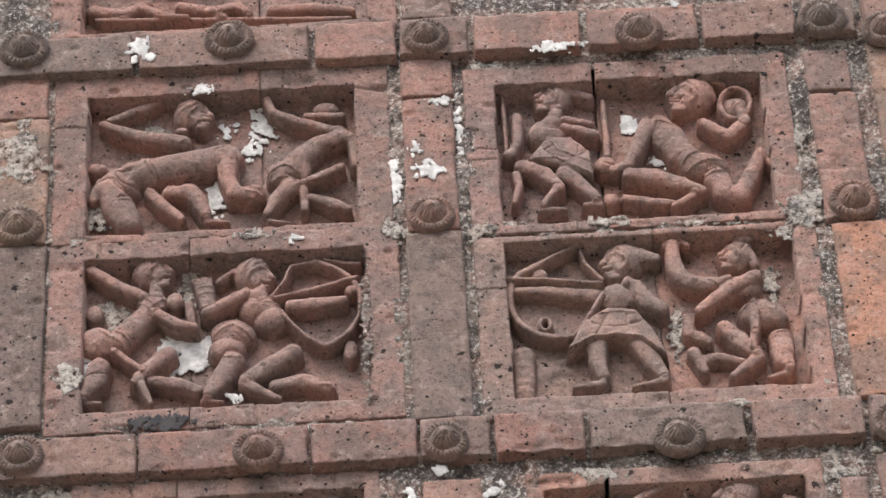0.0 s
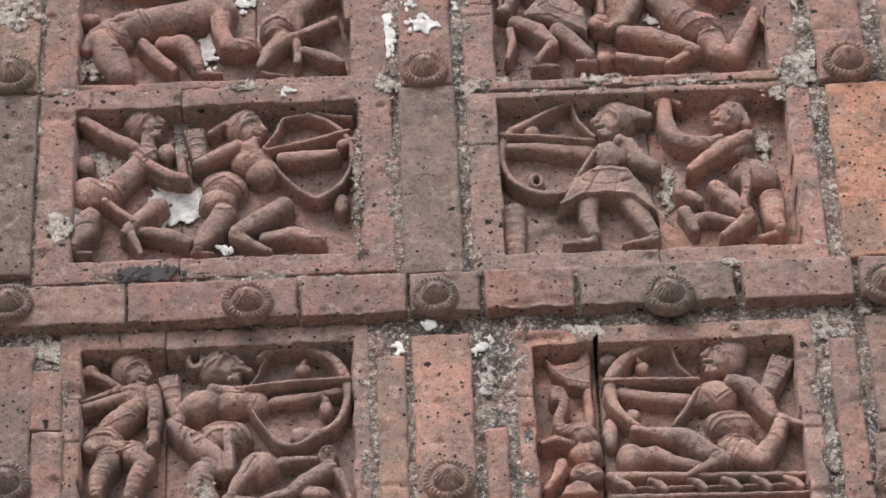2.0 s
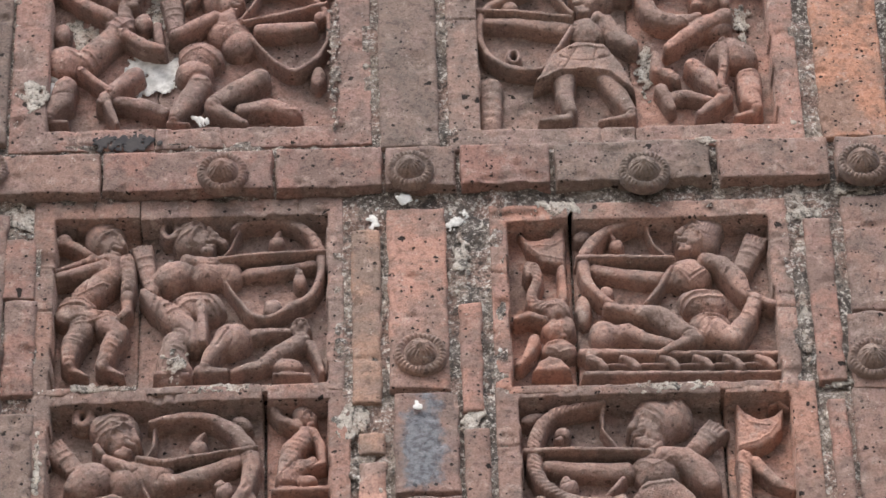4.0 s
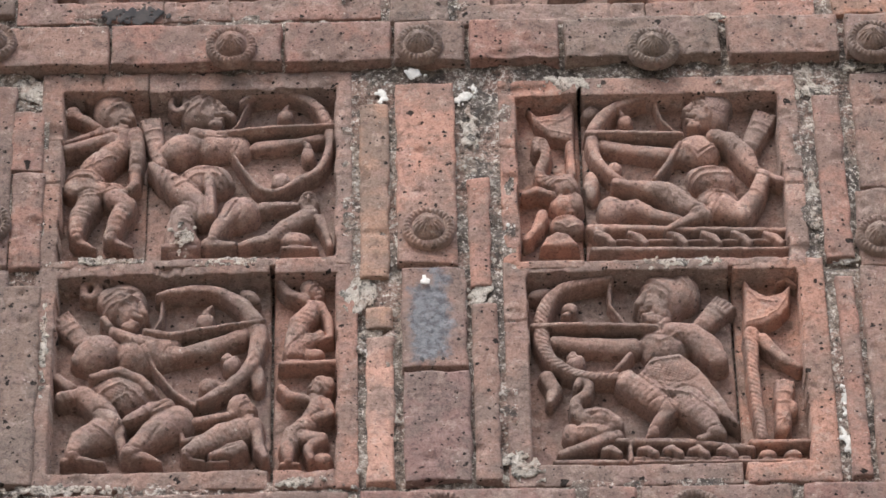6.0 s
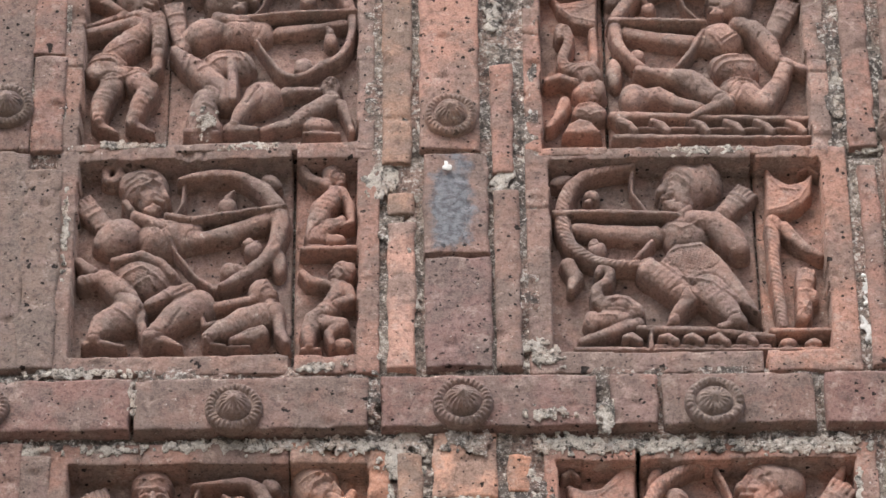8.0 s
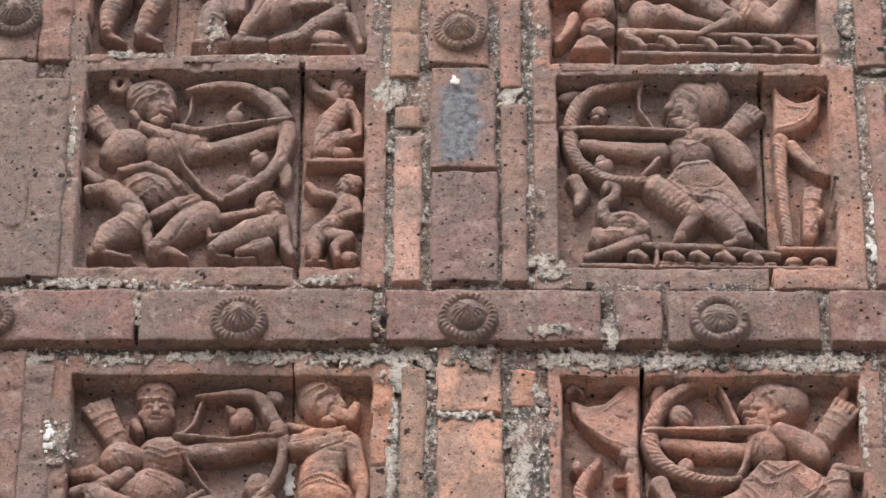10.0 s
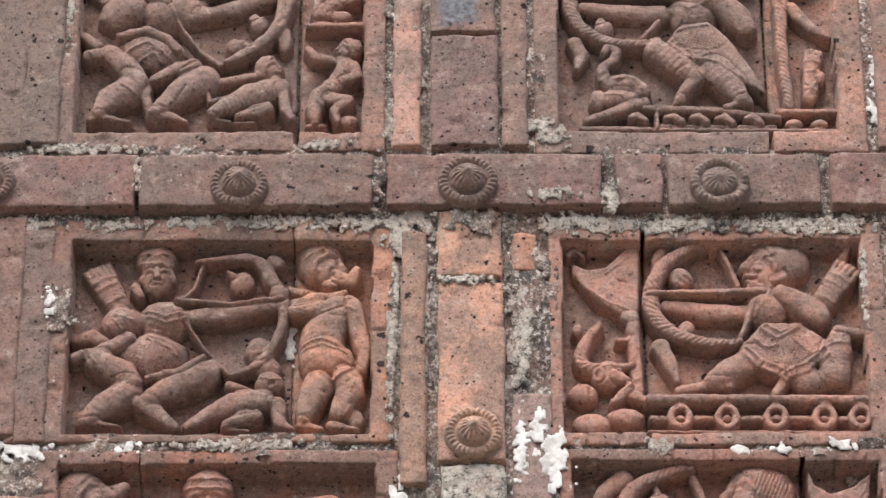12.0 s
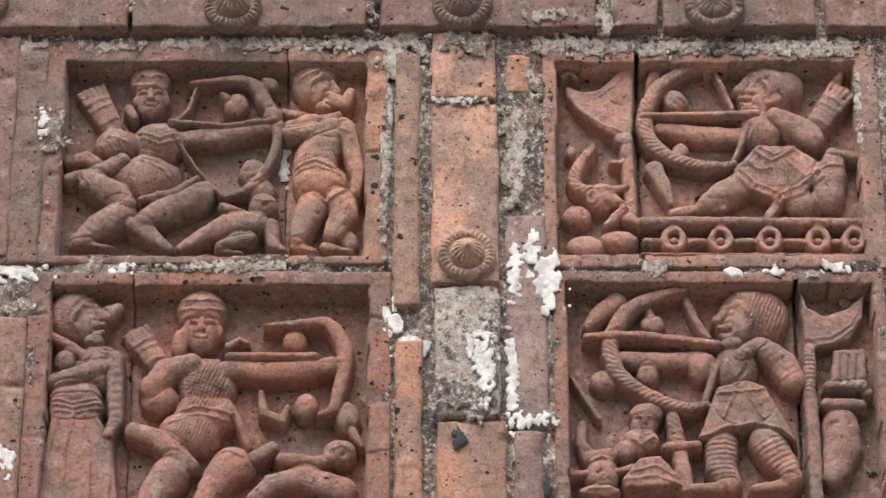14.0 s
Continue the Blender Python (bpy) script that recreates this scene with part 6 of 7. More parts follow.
r.limb(16, 172.6, 20.6, 3.2, 170.9, 15.3, 3.2, 167, 12.1, 3.2, 162.4, 12.1, 3.2, 158.8, 15.4, 3.2, 157.6, 20.7, 3.2, 159.2, 25.9, 3.2, 163.1, 29.2, 3.2, 167.8, 29.2, 3.2, 171.4, 25.9, 3.2, 172.6, 20.6, 3.2)
r.blob(14, 165.1, 20.1, 3.4, 3.3)
r.limb(16, 210.6, 20.4, 3.2, 208.9, 15.2, 3.2, 205, 11.9, 3.2, 200.3, 11.9, 3.2, 196.8, 15.2, 3.2, 195.6, 20.5, 3.2, 197.3, 25.8, 3.2, 201.2, 29, 3.2, 205.9, 29, 3.2, 209.5, 25.7, 3.2, 210.6, 20.4, 3.2)
r.blob(14, 203.1, 19.9, 3.4, 3.3)
r.limb(16, 238.9, 20.3, 3.2, 237.2, 15, 3.2, 233.2, 11.8, 3.2, 228.6, 11.8, 3.2, 225, 15.1, 3.2, 223.9, 20.4, 3.2, 225.6, 25.6, 3.2, 229.6, 28.9, 3.2, 234.2, 28.9, 3.2, 237.8, 25.6, 3.2, 238.9, 20.3, 3.2)
r.blob(14, 231.4, 19.8, 3.4, 3.3)
r.ridge(-1.5, 0.9, 70.7, 35.1, 72.3, 30.9)
r.ridge(-1.5, 0.9, 77.7, 35.1, 79.4, 30.8)
r.ridge(-1.5, 0.9, 84.8, 35.1, 86.5, 30.8)
r.ridge(-1.5, 0.9, 91.9, 35, 93.5, 30.8)
r.ridge(-1.5, 0.9, 99, 35, 100.6, 30.7)
r.ridge(-1.5, 0.9, 106.1, 35, 107.7, 30.7)
r.ridge(-1.5, 0.9, 113.1, 34.9, 114.8, 30.7)
r.ridge(-1.5, 0.9, 120.2, 34.9, 121.8, 30.6)
r.ridge(-1.5, 0.9, 127.3, 34.9, 128.9, 30.6)
r.ridge(-1.5, 0.9, 134.4, 34.8, 136, 30.6)
r.ridge(-1.5, 0.9, 141.5, 34.8, 143.1, 30.6)
r.ridge(-1.5, 0.9, 148.6, 34.8, 150.1, 30.5)
r.ridge(-1.5, 0.9, 155.6, 34.7, 157.2, 30.5)
r.ridge(-1.5, 0.9, 162.7, 34.7, 164.3, 30.5)
r.ridge(-1.5, 0.9, 169.8, 34.7, 171.4, 30.4)
r.ridge(-1.5, 0.9, 176.9, 34.6, 178.4, 30.4)
r.ridge(-1.5, 0.9, 184, 34.6, 185.5, 30.4)
r.ridge(-1.5, 0.9, 191, 34.6, 192.6, 30.3)
r.ridge(-1.5, 0.9, 198.1, 34.5, 199.7, 30.3)
r.ridge(-1.5, 0.9, 205.2, 34.5, 206.7, 30.3)
r.ridge(-1.5, 0.9, 212.3, 34.5, 213.8, 30.2)
r.ridge(-1.5, 0.9, 219.4, 34.4, 220.9, 30.2)
r.ridge(-1.5, 0.9, 226.4, 34.4, 228, 30.2)
r.ridge(-1.5, 0.9, 233.5, 34.4, 235, 30.1)
r.done("chariot", "terracotta chariot deck with four ringed wheels", t1, (0.35, 0.215, 0.175), (0, 0))

panel = relief_panel(-0.3051, 3.1538, "terracotta panel with crowned archer and attendant")
t0 = tile(panel, (-19.1, -33.7, 62.6, 227.2), (0, 0, 82.6, 213.2), (0.255, 0.15, 0.127), 540, (0, 1))
t1 = tile(panel, (63.2, -33.7, 264.2, 227.2), (43.2, 0, 245, 213.2), (0.285, 0.157, 0.122), 550, (1, 0))
r = Relief(-1.5, 3, 61.7, 214, 2290)
r.blob(19, 36.7, 148, 20.4, 22.8)
r.limb(18, 34.9, 190.1, 10.7, 45.2, 194.2, 7.8, 51.2, 198.3, 5.3)
r.head(20, 21.1, 189.2, 19.6, 1, 6)
r.limb(17, 0.7, 173.6, 3.9, 17.8, 163.3, 4.8, 27.7, 155.2, 4.4)
r.blob(17, 11.7, 153.1, 8.7, 9.8)
r.limb(20, 4.5, 131.8, 7.3, 23.2, 138.9, 7.8, 46.8, 146, 5.3)
r.plate(17, 4.2, 106.8, 35.6, 108.7, 51.9, 80.7, 60.2, 4.5, -3.5, 4.5, -0.9, 70.8)
r.limb(19, 13.4, 118.6, 12.6, 28.4, 120.1, 13.6)
r.limb(18, 11.7, 108.6, 10.7, 33.2, 109.5, 10.7)
r.limb(20, 50.9, 153.1, 6.3, 52.3, 127.7, 7.3, 53.6, 97.5, 6.3, 49, 82.5, 4.4)
r.ridge(2.4, 1, 5.3, 115, 20.6, 111, 41.1, 116)
r.ridge(2.4, 1, 5.6, 110, 20.8, 107, 41.3, 111.5)
r.ridge(2.4, 1, 5.8, 105, 21, 102.9, 41.5, 106.9)
r.ridge(2.2, 1.1, 10.3, 101.4, 3.3, 69, 4.1, 19.9)
r.ridge(2.2, 1.1, 21.1, 101.4, 16.2, 69, 16.8, 19.8)
r.ridge(2.2, 1.1, 29.7, 101.4, 35.4, 69, 35.9, 19.8)
r.ridge(2.2, 1.1, 38.3, 101.4, 50.4, 69, 50.8, 19.8)
r.ridge(-2.4, 1.1, 29.8, 98.9, 38.9, 39.4)
r.ridge(2.2, 1, 31.1, 167.3, 42.2, 160.6, 50.8, 164.7)
r.ridge(2.2, 1, 30.4, 163.7, 42.4, 156.6, 53.1, 160.6)
r.ridge(1.8, 0.9, 43.3, 86.4, 46.3, 76.5)
r.ridge(1.8, 0.9, 46.3, 86.4, 49.3, 76.5)
r.ridge(1.8, 0.9, 49.3, 86.4, 52.3, 76.5)
r.ridge(1.8, 0.9, 52.3, 86.4, 55.3, 76.5)
r.beads(1.1, 8.2, 190.4, 9.7, 15.1, 3.8)
r.rings(0.4, 7, 51.9, 145.6, 6.8, 53.9, 95.1, 6.3)
r.done("carved_figure", "standing terracotta attendant in a long pleated skirt", t0, (0.255, 0.15, 0.127), (0, 0))
r = Relief(46.7, 3.7, 246.5, 214, 2300)
r.quiver(15, 68.8, 173.6, 83.6, 149, 12.1)
r.blob(21, 121.1, 132.7, 24.2, 25)
r.limb(20, 116.3, 105, 20.4, 129.3, 103.4, 18.4)
r.blob(22, 116, 198.3, 20.4, 20.6)
r.blob(18, 114.6, 214.9, 4.4, 6.5)
r.head(22, 116.7, 179.4, 15.2, 0)
r.blob(17, 99.5, 167.4, 6.8, 13)
r.limb(17, 137.5, 164.3, 3.9, 146.1, 169.4, 2.9, 152.7, 166.3, 2.4)
r.limb(19, 140.2, 144.9, 8.7, 166.4, 140.8, 9.7, 196.7, 143.8, 9.7, 224.4, 147.9, 6.8)
r.limb(21, 137.8, 153, 2.9, 205.2, 153, 2.9)
r.blob(16, 188.4, 170.4, 9.7, 9.8)
r.blob(17, 198.1, 111.4, 9.7, 12.5)
r.blob(18, 229.8, 101.4, 9.7, 15.2)
r.limb(16, 234.3, 87.4, 4.4, 240.9, 74.9, 2.4)
r.limb(15, 163.3, 122.6, 2.9, 166.3, 104.9, 4.4, 180.3, 98.4, 3.9, 184.4, 109.9, 2.9)
r.limb(19, 165.5, 180.7, 1.9, 196, 183.8, 3.9, 214.4, 183.8, 5.8, 225.1, 167.3, 6.8, 227.5, 147.9, 6.3, 223.8, 127.6, 5.8, 218.9, 107.4, 4.4, 208.7, 101.4, 2.9)
r.blob(19, 85.5, 120.1, 15.5, 15.2)
r.limb(22, 108.9, 148, 8.7, 92.6, 141.9, 11.2, 78.4, 125.7, 9.2)
r.blob(22, 109.5, 88.4, 26.2, 20.6)
r.limb(20, 67.8, 87.5, 8.2, 83.9, 82.5, 8.2, 99.4, 68.5, 9.7, 111.7, 57.6, 6.8)
r.limb(22, 96.5, 51.7, 15.5, 84.4, 33, 12.6, 77.9, 13.5, 6.8)
r.limb(22, 143.4, 58.6, 17.5, 133.4, 47.7, 13.1, 122.9, 28.1, 8.7, 120.5, 11, 5.8)
r.limb(20, 144.8, 102.4, 2.9, 151.4, 82.4, 3.4, 155.9, 71.5, 2.9)
r.ridge(3, 1.3, 99.5, 203.3, 116.2, 200.7, 132.8, 203.3)
r.ridge(2.8, 1.2, 98.9, 195.5, 116.5, 192.4, 133.9, 195.5)
r.ridge(2.6, 1.2, 98.5, 103.9, 117.8, 106.4, 139.5, 101.4)
r.ridge(2.4, 1.1, 100.9, 97.9, 118, 99.9, 139.7, 94.9)
r.ridge(2.2, 1, 94.6, 92.9, 107.4, 96.4)
r.ridge(-2.4, 1.1, 125.2, 73.9, 133.5, 83.9)
r.ridge(2.4, 1.1, 148.2, 98.9, 157.5, 68.9)
r.ridge(2.2, 1, 94.8, 86.4, 100.4, 73.9)
r.ridge(2.2, 1, 123.4, 63, 138.2, 69, 151.2, 63)
r.beads(1.5, 121.6, 125, 23.3, 25.6, 4.4)
r.beads(1, 179.6, 143.2, 33.9, 5.8, 3.8)
r.beads(1, 116.3, 86.4, 19.4, 12.8, 4)
r.beads(0.9, 171.8, 101.3, 14.5, 15.1, 4)
r.done("carved_archer", "crowned terracotta archer in beaded dress drawing a bow", t1, (0.285, 0.157, 0.122), (0, 0))
r = Relief(151.4, 19.8, 240.8, 85.6, 2310)
r.limb(19, 158.7, 63.5, 5.8, 173.1, 72.5, 5.8)
r.limb(19, 181, 63.5, 5.8, 206.8, 59.5, 6.3, 223.8, 66.5, 4.8)
r.limb(20, 225, 36.9, 13.1, 198.4, 47.7, 9.7, 173.7, 41.8, 8.7, 160.4, 28.1, 6.8)
r.blob(20, 224.6, 69.4, 13.1, 12)
r.ridge(2, 1, 217.5, 68.9, 226, 72.9, 233.3, 68.9)
r.ridge(2, 1, 213.6, 44.2, 224.2, 46.7, 233.7, 38.3)
r.ridge(-3, 1.4, 226.1, 64.9, 228.2, 65.9)
r.beads(0.7, 207.2, 41.8, 19.4, 7, 4.2)
r.done("carved_animal", "crouching terracotta animal beside the archer, in relief", t1, (0.285, 0.157, 0.122), (0, 0))

panel = relief_panel(0.0934, 3.1536, "terracotta panel with standing archer, axe and vessel")
t0 = tile(panel, (-12.1, -33.7, 176.6, 227.2), (0, 0, 196.6, 215.2), (0.285, 0.17, 0.138), 590, (0, 2))
t1 = tile(panel, (178.4, -33.7, 246.9, 227.2), (158.4, 0, 236.2, 215.2), (0.25, 0.16, 0.138), 600, (2, 0))
r = Relief(9.6, 30.6, 184.1, 216, 2320)
r.blob(20, 128.3, 147.9, 17.5, 22.8)
r.blob(20, 151.8, 194, 20.4, 25)
r.head(22, 137.4, 188, 21, -1)
r.limb(16, 41.6, 155.1, 6.3, 71.9, 152, 8.2, 100.3, 154, 8.2)
r.blob(19, 104.4, 146.9, 12.1, 14.1)
r.limb(15, 92.7, 207, 3.4, 99.2, 188.9, 3.9, 108.2, 172.4, 3.9)
r.limb(17, 113.4, 145.3, 2.9, 108.5, 127.6, 3.4, 103.7, 111.4, 2.9)
r.blob(16, 66.3, 185.8, 9.7, 8.7)
r.limb(14, 64.3, 194.1, 3.9, 63.6, 200.3, 2.4)
r.blob(16, 61.2, 139.8, 8.7, 9.8)
r.blob(16, 28.1, 134.2, 11.2, 10.9)
r.limb(18, 38.3, 204.5, 9.7, 24.9, 193.1, 8.2, 15.1, 180.7, 3.4)
r.cord(20, 92, 212.7, 3.4, 73.5, 209.6, 4.8, 51.3, 199.3, 6.3, 37.8, 181.2, 7.3, 32.2, 163.3, 6.8, 37, 142.8, 6.8, 49.6, 127.6, 6.3, 68.8, 115, 5.8, 88, 107.4, 4.8, 106.2, 109.9, 2.9)
r.limb(21, 14, 170.4, 2.9, 50.7, 172.5, 3.4, 89.8, 167.3, 3.9, 114.9, 163.2, 3.9)
r.limb(22, 150.6, 162.2, 8.7, 165.6, 147.8, 12.1, 171.9, 132.6, 10.7)
r.limb(21, 132, 154, 5.8, 147.2, 165.2, 5.8)
r.limb(21, 115.4, 77.4, 13.1, 114.8, 57.6, 12.1, 121, 41.8, 9.7)
r.limb(22, 149.5, 79.9, 14.1, 161.9, 60, 12.1, 168.2, 46.7, 8.7)
r.limb(18, 122.2, 37.9, 5.3, 88.1, 37.9, 3.9)
r.limb(18, 166.3, 41.8, 5.8, 139.2, 36.9, 3.9)
r.plate(21, 113.5, 124.8, 136.2, 130.8, 149.8, 125.7, 165, 95.6, 174.3, 73.1, 160.2, 84.6, 143.2, 89.6, 117.3, 84.6, 96.4, 76.7, 104.9, 99.6)
r.blob(22, 133.5, 111.4, 24.2, 20.6)
r.ridge(2.8, 1.2, 99.7, 78.9, 119.4, 87.8, 143.1, 91.3, 160.9, 86.3, 172.5, 74.8)
r.ridge(2.6, 1.2, 109.6, 117.9, 131.2, 118.9, 149.5, 121.4)
r.ridge(2.4, 1.1, 132.3, 123.9, 140.3, 108.8, 147.6, 96.3)
r.ridge(2.2, 1, 126.9, 118.9, 117.5, 96.3)
r.ridge(2.4, 1.1, 121.5, 149.3, 127.5, 134.1, 137.5, 146.7)
r.ridge(2.4, 1.1, 123.4, 141.7, 128.1, 126.5, 138.5, 139.1)
r.ridge(2, 1, 136.9, 155.4, 149.6, 146.7)
r.ridge(2, 0.9, 128.3, 156.9, 132.1, 141.7)
r.ridge(2, 0.9, 133.5, 156.9, 137.3, 141.7)
r.ridge(2, 0.9, 138.7, 156.9, 142.5, 141.6)
r.beads(1.3, 152.2, 191.3, 19.4, 25.6, 4.4)
r.rings(0.9, 8, 115.3, 80, 12.1, 115.8, 45.4, 10.7)
r.rings(0.9, 8, 149.2, 79, 12.6, 166.2, 46.3, 9.7)
r.rings(0.5, 6, 151.1, 158.7, 8.2, 170.7, 131.2, 10.7)
r.done("carved_archer", "standing terracotta archer in a flared tunic, in relief", t0, (0.285, 0.17, 0.138), (0, 0))
r = Relief(31.2, 30.1, 103.1, 121.6, 2330)
r.cord(18, 79.2, 99.9, 5.8, 82.8, 77.4, 6.3)
r.limb(18, 82.8, 77.4, 6.8, 88.1, 37.9, 6.3)
r.limb(19, 74.1, 73.5, 3.9, 97.7, 74.4, 3.9)
r.blob(17, 52.9, 81.4, 12.1, 13.6)
r.blob(18, 41.9, 71.5, 8.2, 9.2)
r.blob(18, 61.4, 79.9, 7.8, 9.8)
r.head(19, 57.4, 96.6, 9.8, 0)
r.blob(19, 59.9, 104.9, 13.6, 9.2)
r.plate(19, 39.1, 45, 52.3, 63.3, 69.5, 65.7, 82.7, 48.4, 85, 38.1, 41, 36.2)
r.ridge(2.4, 1.1, 45.5, 50.2, 64.8, 55.1, 81.6, 45.2)
r.ridge(2.2, 1.1, 42.3, 43.3, 64.6, 46.7, 83.5, 38.4)
r.ridge(2, 1, 46.2, 81.4, 54.6, 74.9, 65.5, 81.4)
r.beads(1, 59.6, 101.4, 12.6, 8.1, 3.8)
r.done("carved_figure", "small kneeling terracotta figure in relief", t0, (0.285, 0.17, 0.138), (0, 0))
r = Relief(-1.5, 17.1, 54.2, 141.7, 2340)
r.limb(17, 10.1, 93.4, 4.4, 9, 77.5, 4.8, 16, 65.1, 6.8, 32, 68.5, 5.8)
r.blob(19, 24.3, 51.7, 14.1, 14.1)
r.limb(16, -1.3, 51.7, 4.4, 11.5, 51.7, 2.9)
r.limb(16, 37.2, 53.7, 2.9, 48.8, 56.6, 3.9)
r.blob(17, 21.9, 36, 15.5, 6)
r.limb(15, 2.2, 137.8, 2.4, 14.8, 115, 2.4, 23.1, 99.9, 2.4)
r.ridge(-3, 1.4, 21.2, 50.2, 23.3, 51.2)
r.ridge(2.2, 1.1, 14.1, 36.4, 32.4, 37.4)
r.ridge(2.2, 1.1, 14.2, 41.3, 32.5, 42.3)
r.ridge(2, 1, 15.8, 60.1, 24.4, 65, 32.9, 60.1)
r.done("carved_animal", "horned terracotta animal head in relief", t0, (0.285, 0.17, 0.138), (0, 0))
r = Relief(177.5, 20.7, 237.5, 216, 2350)
r.plate(16, 180, 221.7, 186.9, 199.9, 199.6, 191.6, 217.5, 199.3, 231.3, 212.8, 228.8, 189, 216.8, 168.4, 202.6, 162.8, 182.5, 160.3)
r.ridge(1.8, 0.9, 181.9, 169.7, 202.8, 170.7, 218.6, 182.5, 226.8, 198)
r.ridge(1.8, 0.9, 185.1, 163.5, 204.7, 165.6, 221.5, 179.9)
r.limb(14, 223, 217.3, 2.4, 232, 221, 2.9, 239.6, 215.8, 1.9)
r.limb(18, 186.2, 160.6, 5.3, 184.4, 120, 5.3)
r.limb(17, 185.2, 120, 5.8, 186.1, 82.3, 5.8, 186.1, 28, 5.8)
r.rings(0.9, 9, 185.7, 155.6, 5.8, 184.1, 120.1, 5.8)
r.done("carved_axe", "terracotta war axe above a waisted pot, in relief", t1, (0.25, 0.16, 0.138), (0, 0))
r = Relief(188.9, 38.9, 236, 162.8, 2360)
r.plate(18, 204.2, 159.2, 229.5, 161.3, 229.4, 125.7, 199.8, 122.7)
r.limb(19, 207.5, 98.3, 13.6, 207.3, 77.3, 15.5, 202.1, 57.5, 11.6, 199.1, 48.6, 8.2)
r.limb(20, 198.5, 126.5, 3.9, 226.3, 127.5, 3.9)
r.limb(20, 196.1, 111.4, 4.4, 223.6, 110.4, 4.4)
r.blob(17, 229, 122.5, 4.8, 4.9)
r.ridge(-2.4, 1, 209.8, 153.3, 208.5, 127.9)
r.ridge(-2.4, 1, 215.8, 153.3, 214.6, 127.9)
r.ridge(-2.4, 1, 222.4, 153.3, 221, 127.9)
r.ridge(-2.4, 1.1, 198, 116.8, 224, 117.8)
r.beads(1.1, 209.6, 115.8, 16.5, 3.5, 3.8)
r.ridge(-3, 1.5, 198.2, 92.8, 204.2, 93.8)
r.beads(0.9, 207.3, 68.9, 11.6, 12.8, 4.2)
r.done("carved_pot", "tall waisted terracotta vessel in relief", t1, (0.25, 0.16, 0.138), (0, 0))

# ---------------------------------------------------------------- courses and pilasters

course = course_of("brick_course", "projecting course of worn bricks with round bosses", -0.499, 4.649)
brick(course, -500.6, 4649.4, -445.7, 4704, 10, (0.315, 0.202, 0.172), 657)
brick(course, -448.6, 4649.4, -279.5, 4704, 10, (0.20, 0.165, 0.148), 664, (63, 36.6, 24.8))
brick(course, -276.5, 4649.4, -109.5, 4704, 10, (0.25, 0.182, 0.16), 671, (89.4, 35.1, 24.8))
brick(course, -106, 4649.4, -24.5, 4704, 10, (0.315, 0.202, 0.172), 678)
brick(course, -23.7, 4649.4, 45, 4704, 10, (0.25, 0.182, 0.16), 685, (26.1, 24.5, 23))
brick(course, 47.7, 4649.4, 153.6, 4704, 10, (0.315, 0.202, 0.172), 692)
brick(course, 157.5, 4649.4, 266.5, 4704, 10, (0.315, 0.202, 0.172), 699, (50.7, 15.9, 23.5))
brick(course, 269.4, 4649.4, 361.2, 4704, 10, (0.25, 0.182, 0.16), 706)
brick(course, 366.2, 4649.4, 419.7, 4704, 10, (0.20, 0.165, 0.148), 713, (19.7, 19.3, 24))
brick(course, 425, 4649.4, 485.3, 4704, 10, (0.25, 0.182, 0.16), 720, (18.8, -0.1, 21.7))

course = course_of("brick_course", "projecting course of red bricks with ribbed round bosses", -0.469, 4.126)
brick(course, -470.1, 4126.1, -394.2, 4176.3, 10, (0.26, 0.166, 0.145), 727)
brick(course, -397.8, 4126.1, -271, 4176.3, 10, (0.25, 0.182, 0.16), 734, (22.6, 29, 22.1))
brick(course, -272.4, 4126.1, -119.1, 4176.3, 10, (0.26, 0.166, 0.145), 741, (107.9, 18.9, 23))
brick(course, -119.6, 4126.1, -21.9, 4176.3, 10, (0.26, 0.166, 0.145), 748)
brick(course, -23, 4126.1, 42.5, 4176.3, 10, (0.25, 0.182, 0.16), 755, (23.6, 18, 21.5))
brick(course, 43.1, 4126.1, 125.8, 4176.3, 10, (0.26, 0.166, 0.145), 762)
brick(course, 127.2, 4126.1, 267.5, 4176.3, 10, (0.20, 0.165, 0.148), 769, (79.3, 8.7, 23))
brick(course, 271.4, 4126.1, 371.7, 4176.3, 10, (0.25, 0.182, 0.16), 776)
brick(course, 375.2, 4126.1, 454, 4176.3, 10, (0.25, 0.182, 0.16), 783, (24.4, 12.1, 22.9))

course = course_of("brick_course", "projecting course of brown bricks with moulded bosses", -0.439, 3.605)
brick(course, -440.4, 3604.9, -387.7, 3659.9, 10, (0.25, 0.165, 0.148), 790)
brick(course, -392.7, 3604.9, -253.4, 3659.9, 10, (0.215, 0.145, 0.134), 797, (17.1, 24.9, 22.9))
brick(course, -254.3, 3604.9, -61.9, 3659.9, 10, (0.20, 0.145, 0.13), 804, (82.6, 20.6, 23.8))
brick(course, -55.5, 3604.9, 122.3, 3659.9, 10, (0.215, 0.145, 0.134), 811, (68.3, 23.1, 24.7))
brick(course, 130.4, 3604.9, 172.2, 3659.9, 10, (0.25, 0.165, 0.148), 818)
brick(course, 172.5, 3604.9, 298.2, 3659.9, 10, (0.20, 0.145, 0.13), 825, (43, 21.1, 24.7, 0.8))
brick(course, 304.4, 3604.9, 401.4, 3659.9, 10, (0.215, 0.145, 0.134), 832)

course = course_of("pilaster", "narrow pilaster of stacked bricks between the panels", -0.026, 3.070)
brick(course, -25.6, 4596.8, 27.7, 4650.9, 5, (0.315, 0.202, 0.172), 839, bulge=2.0)
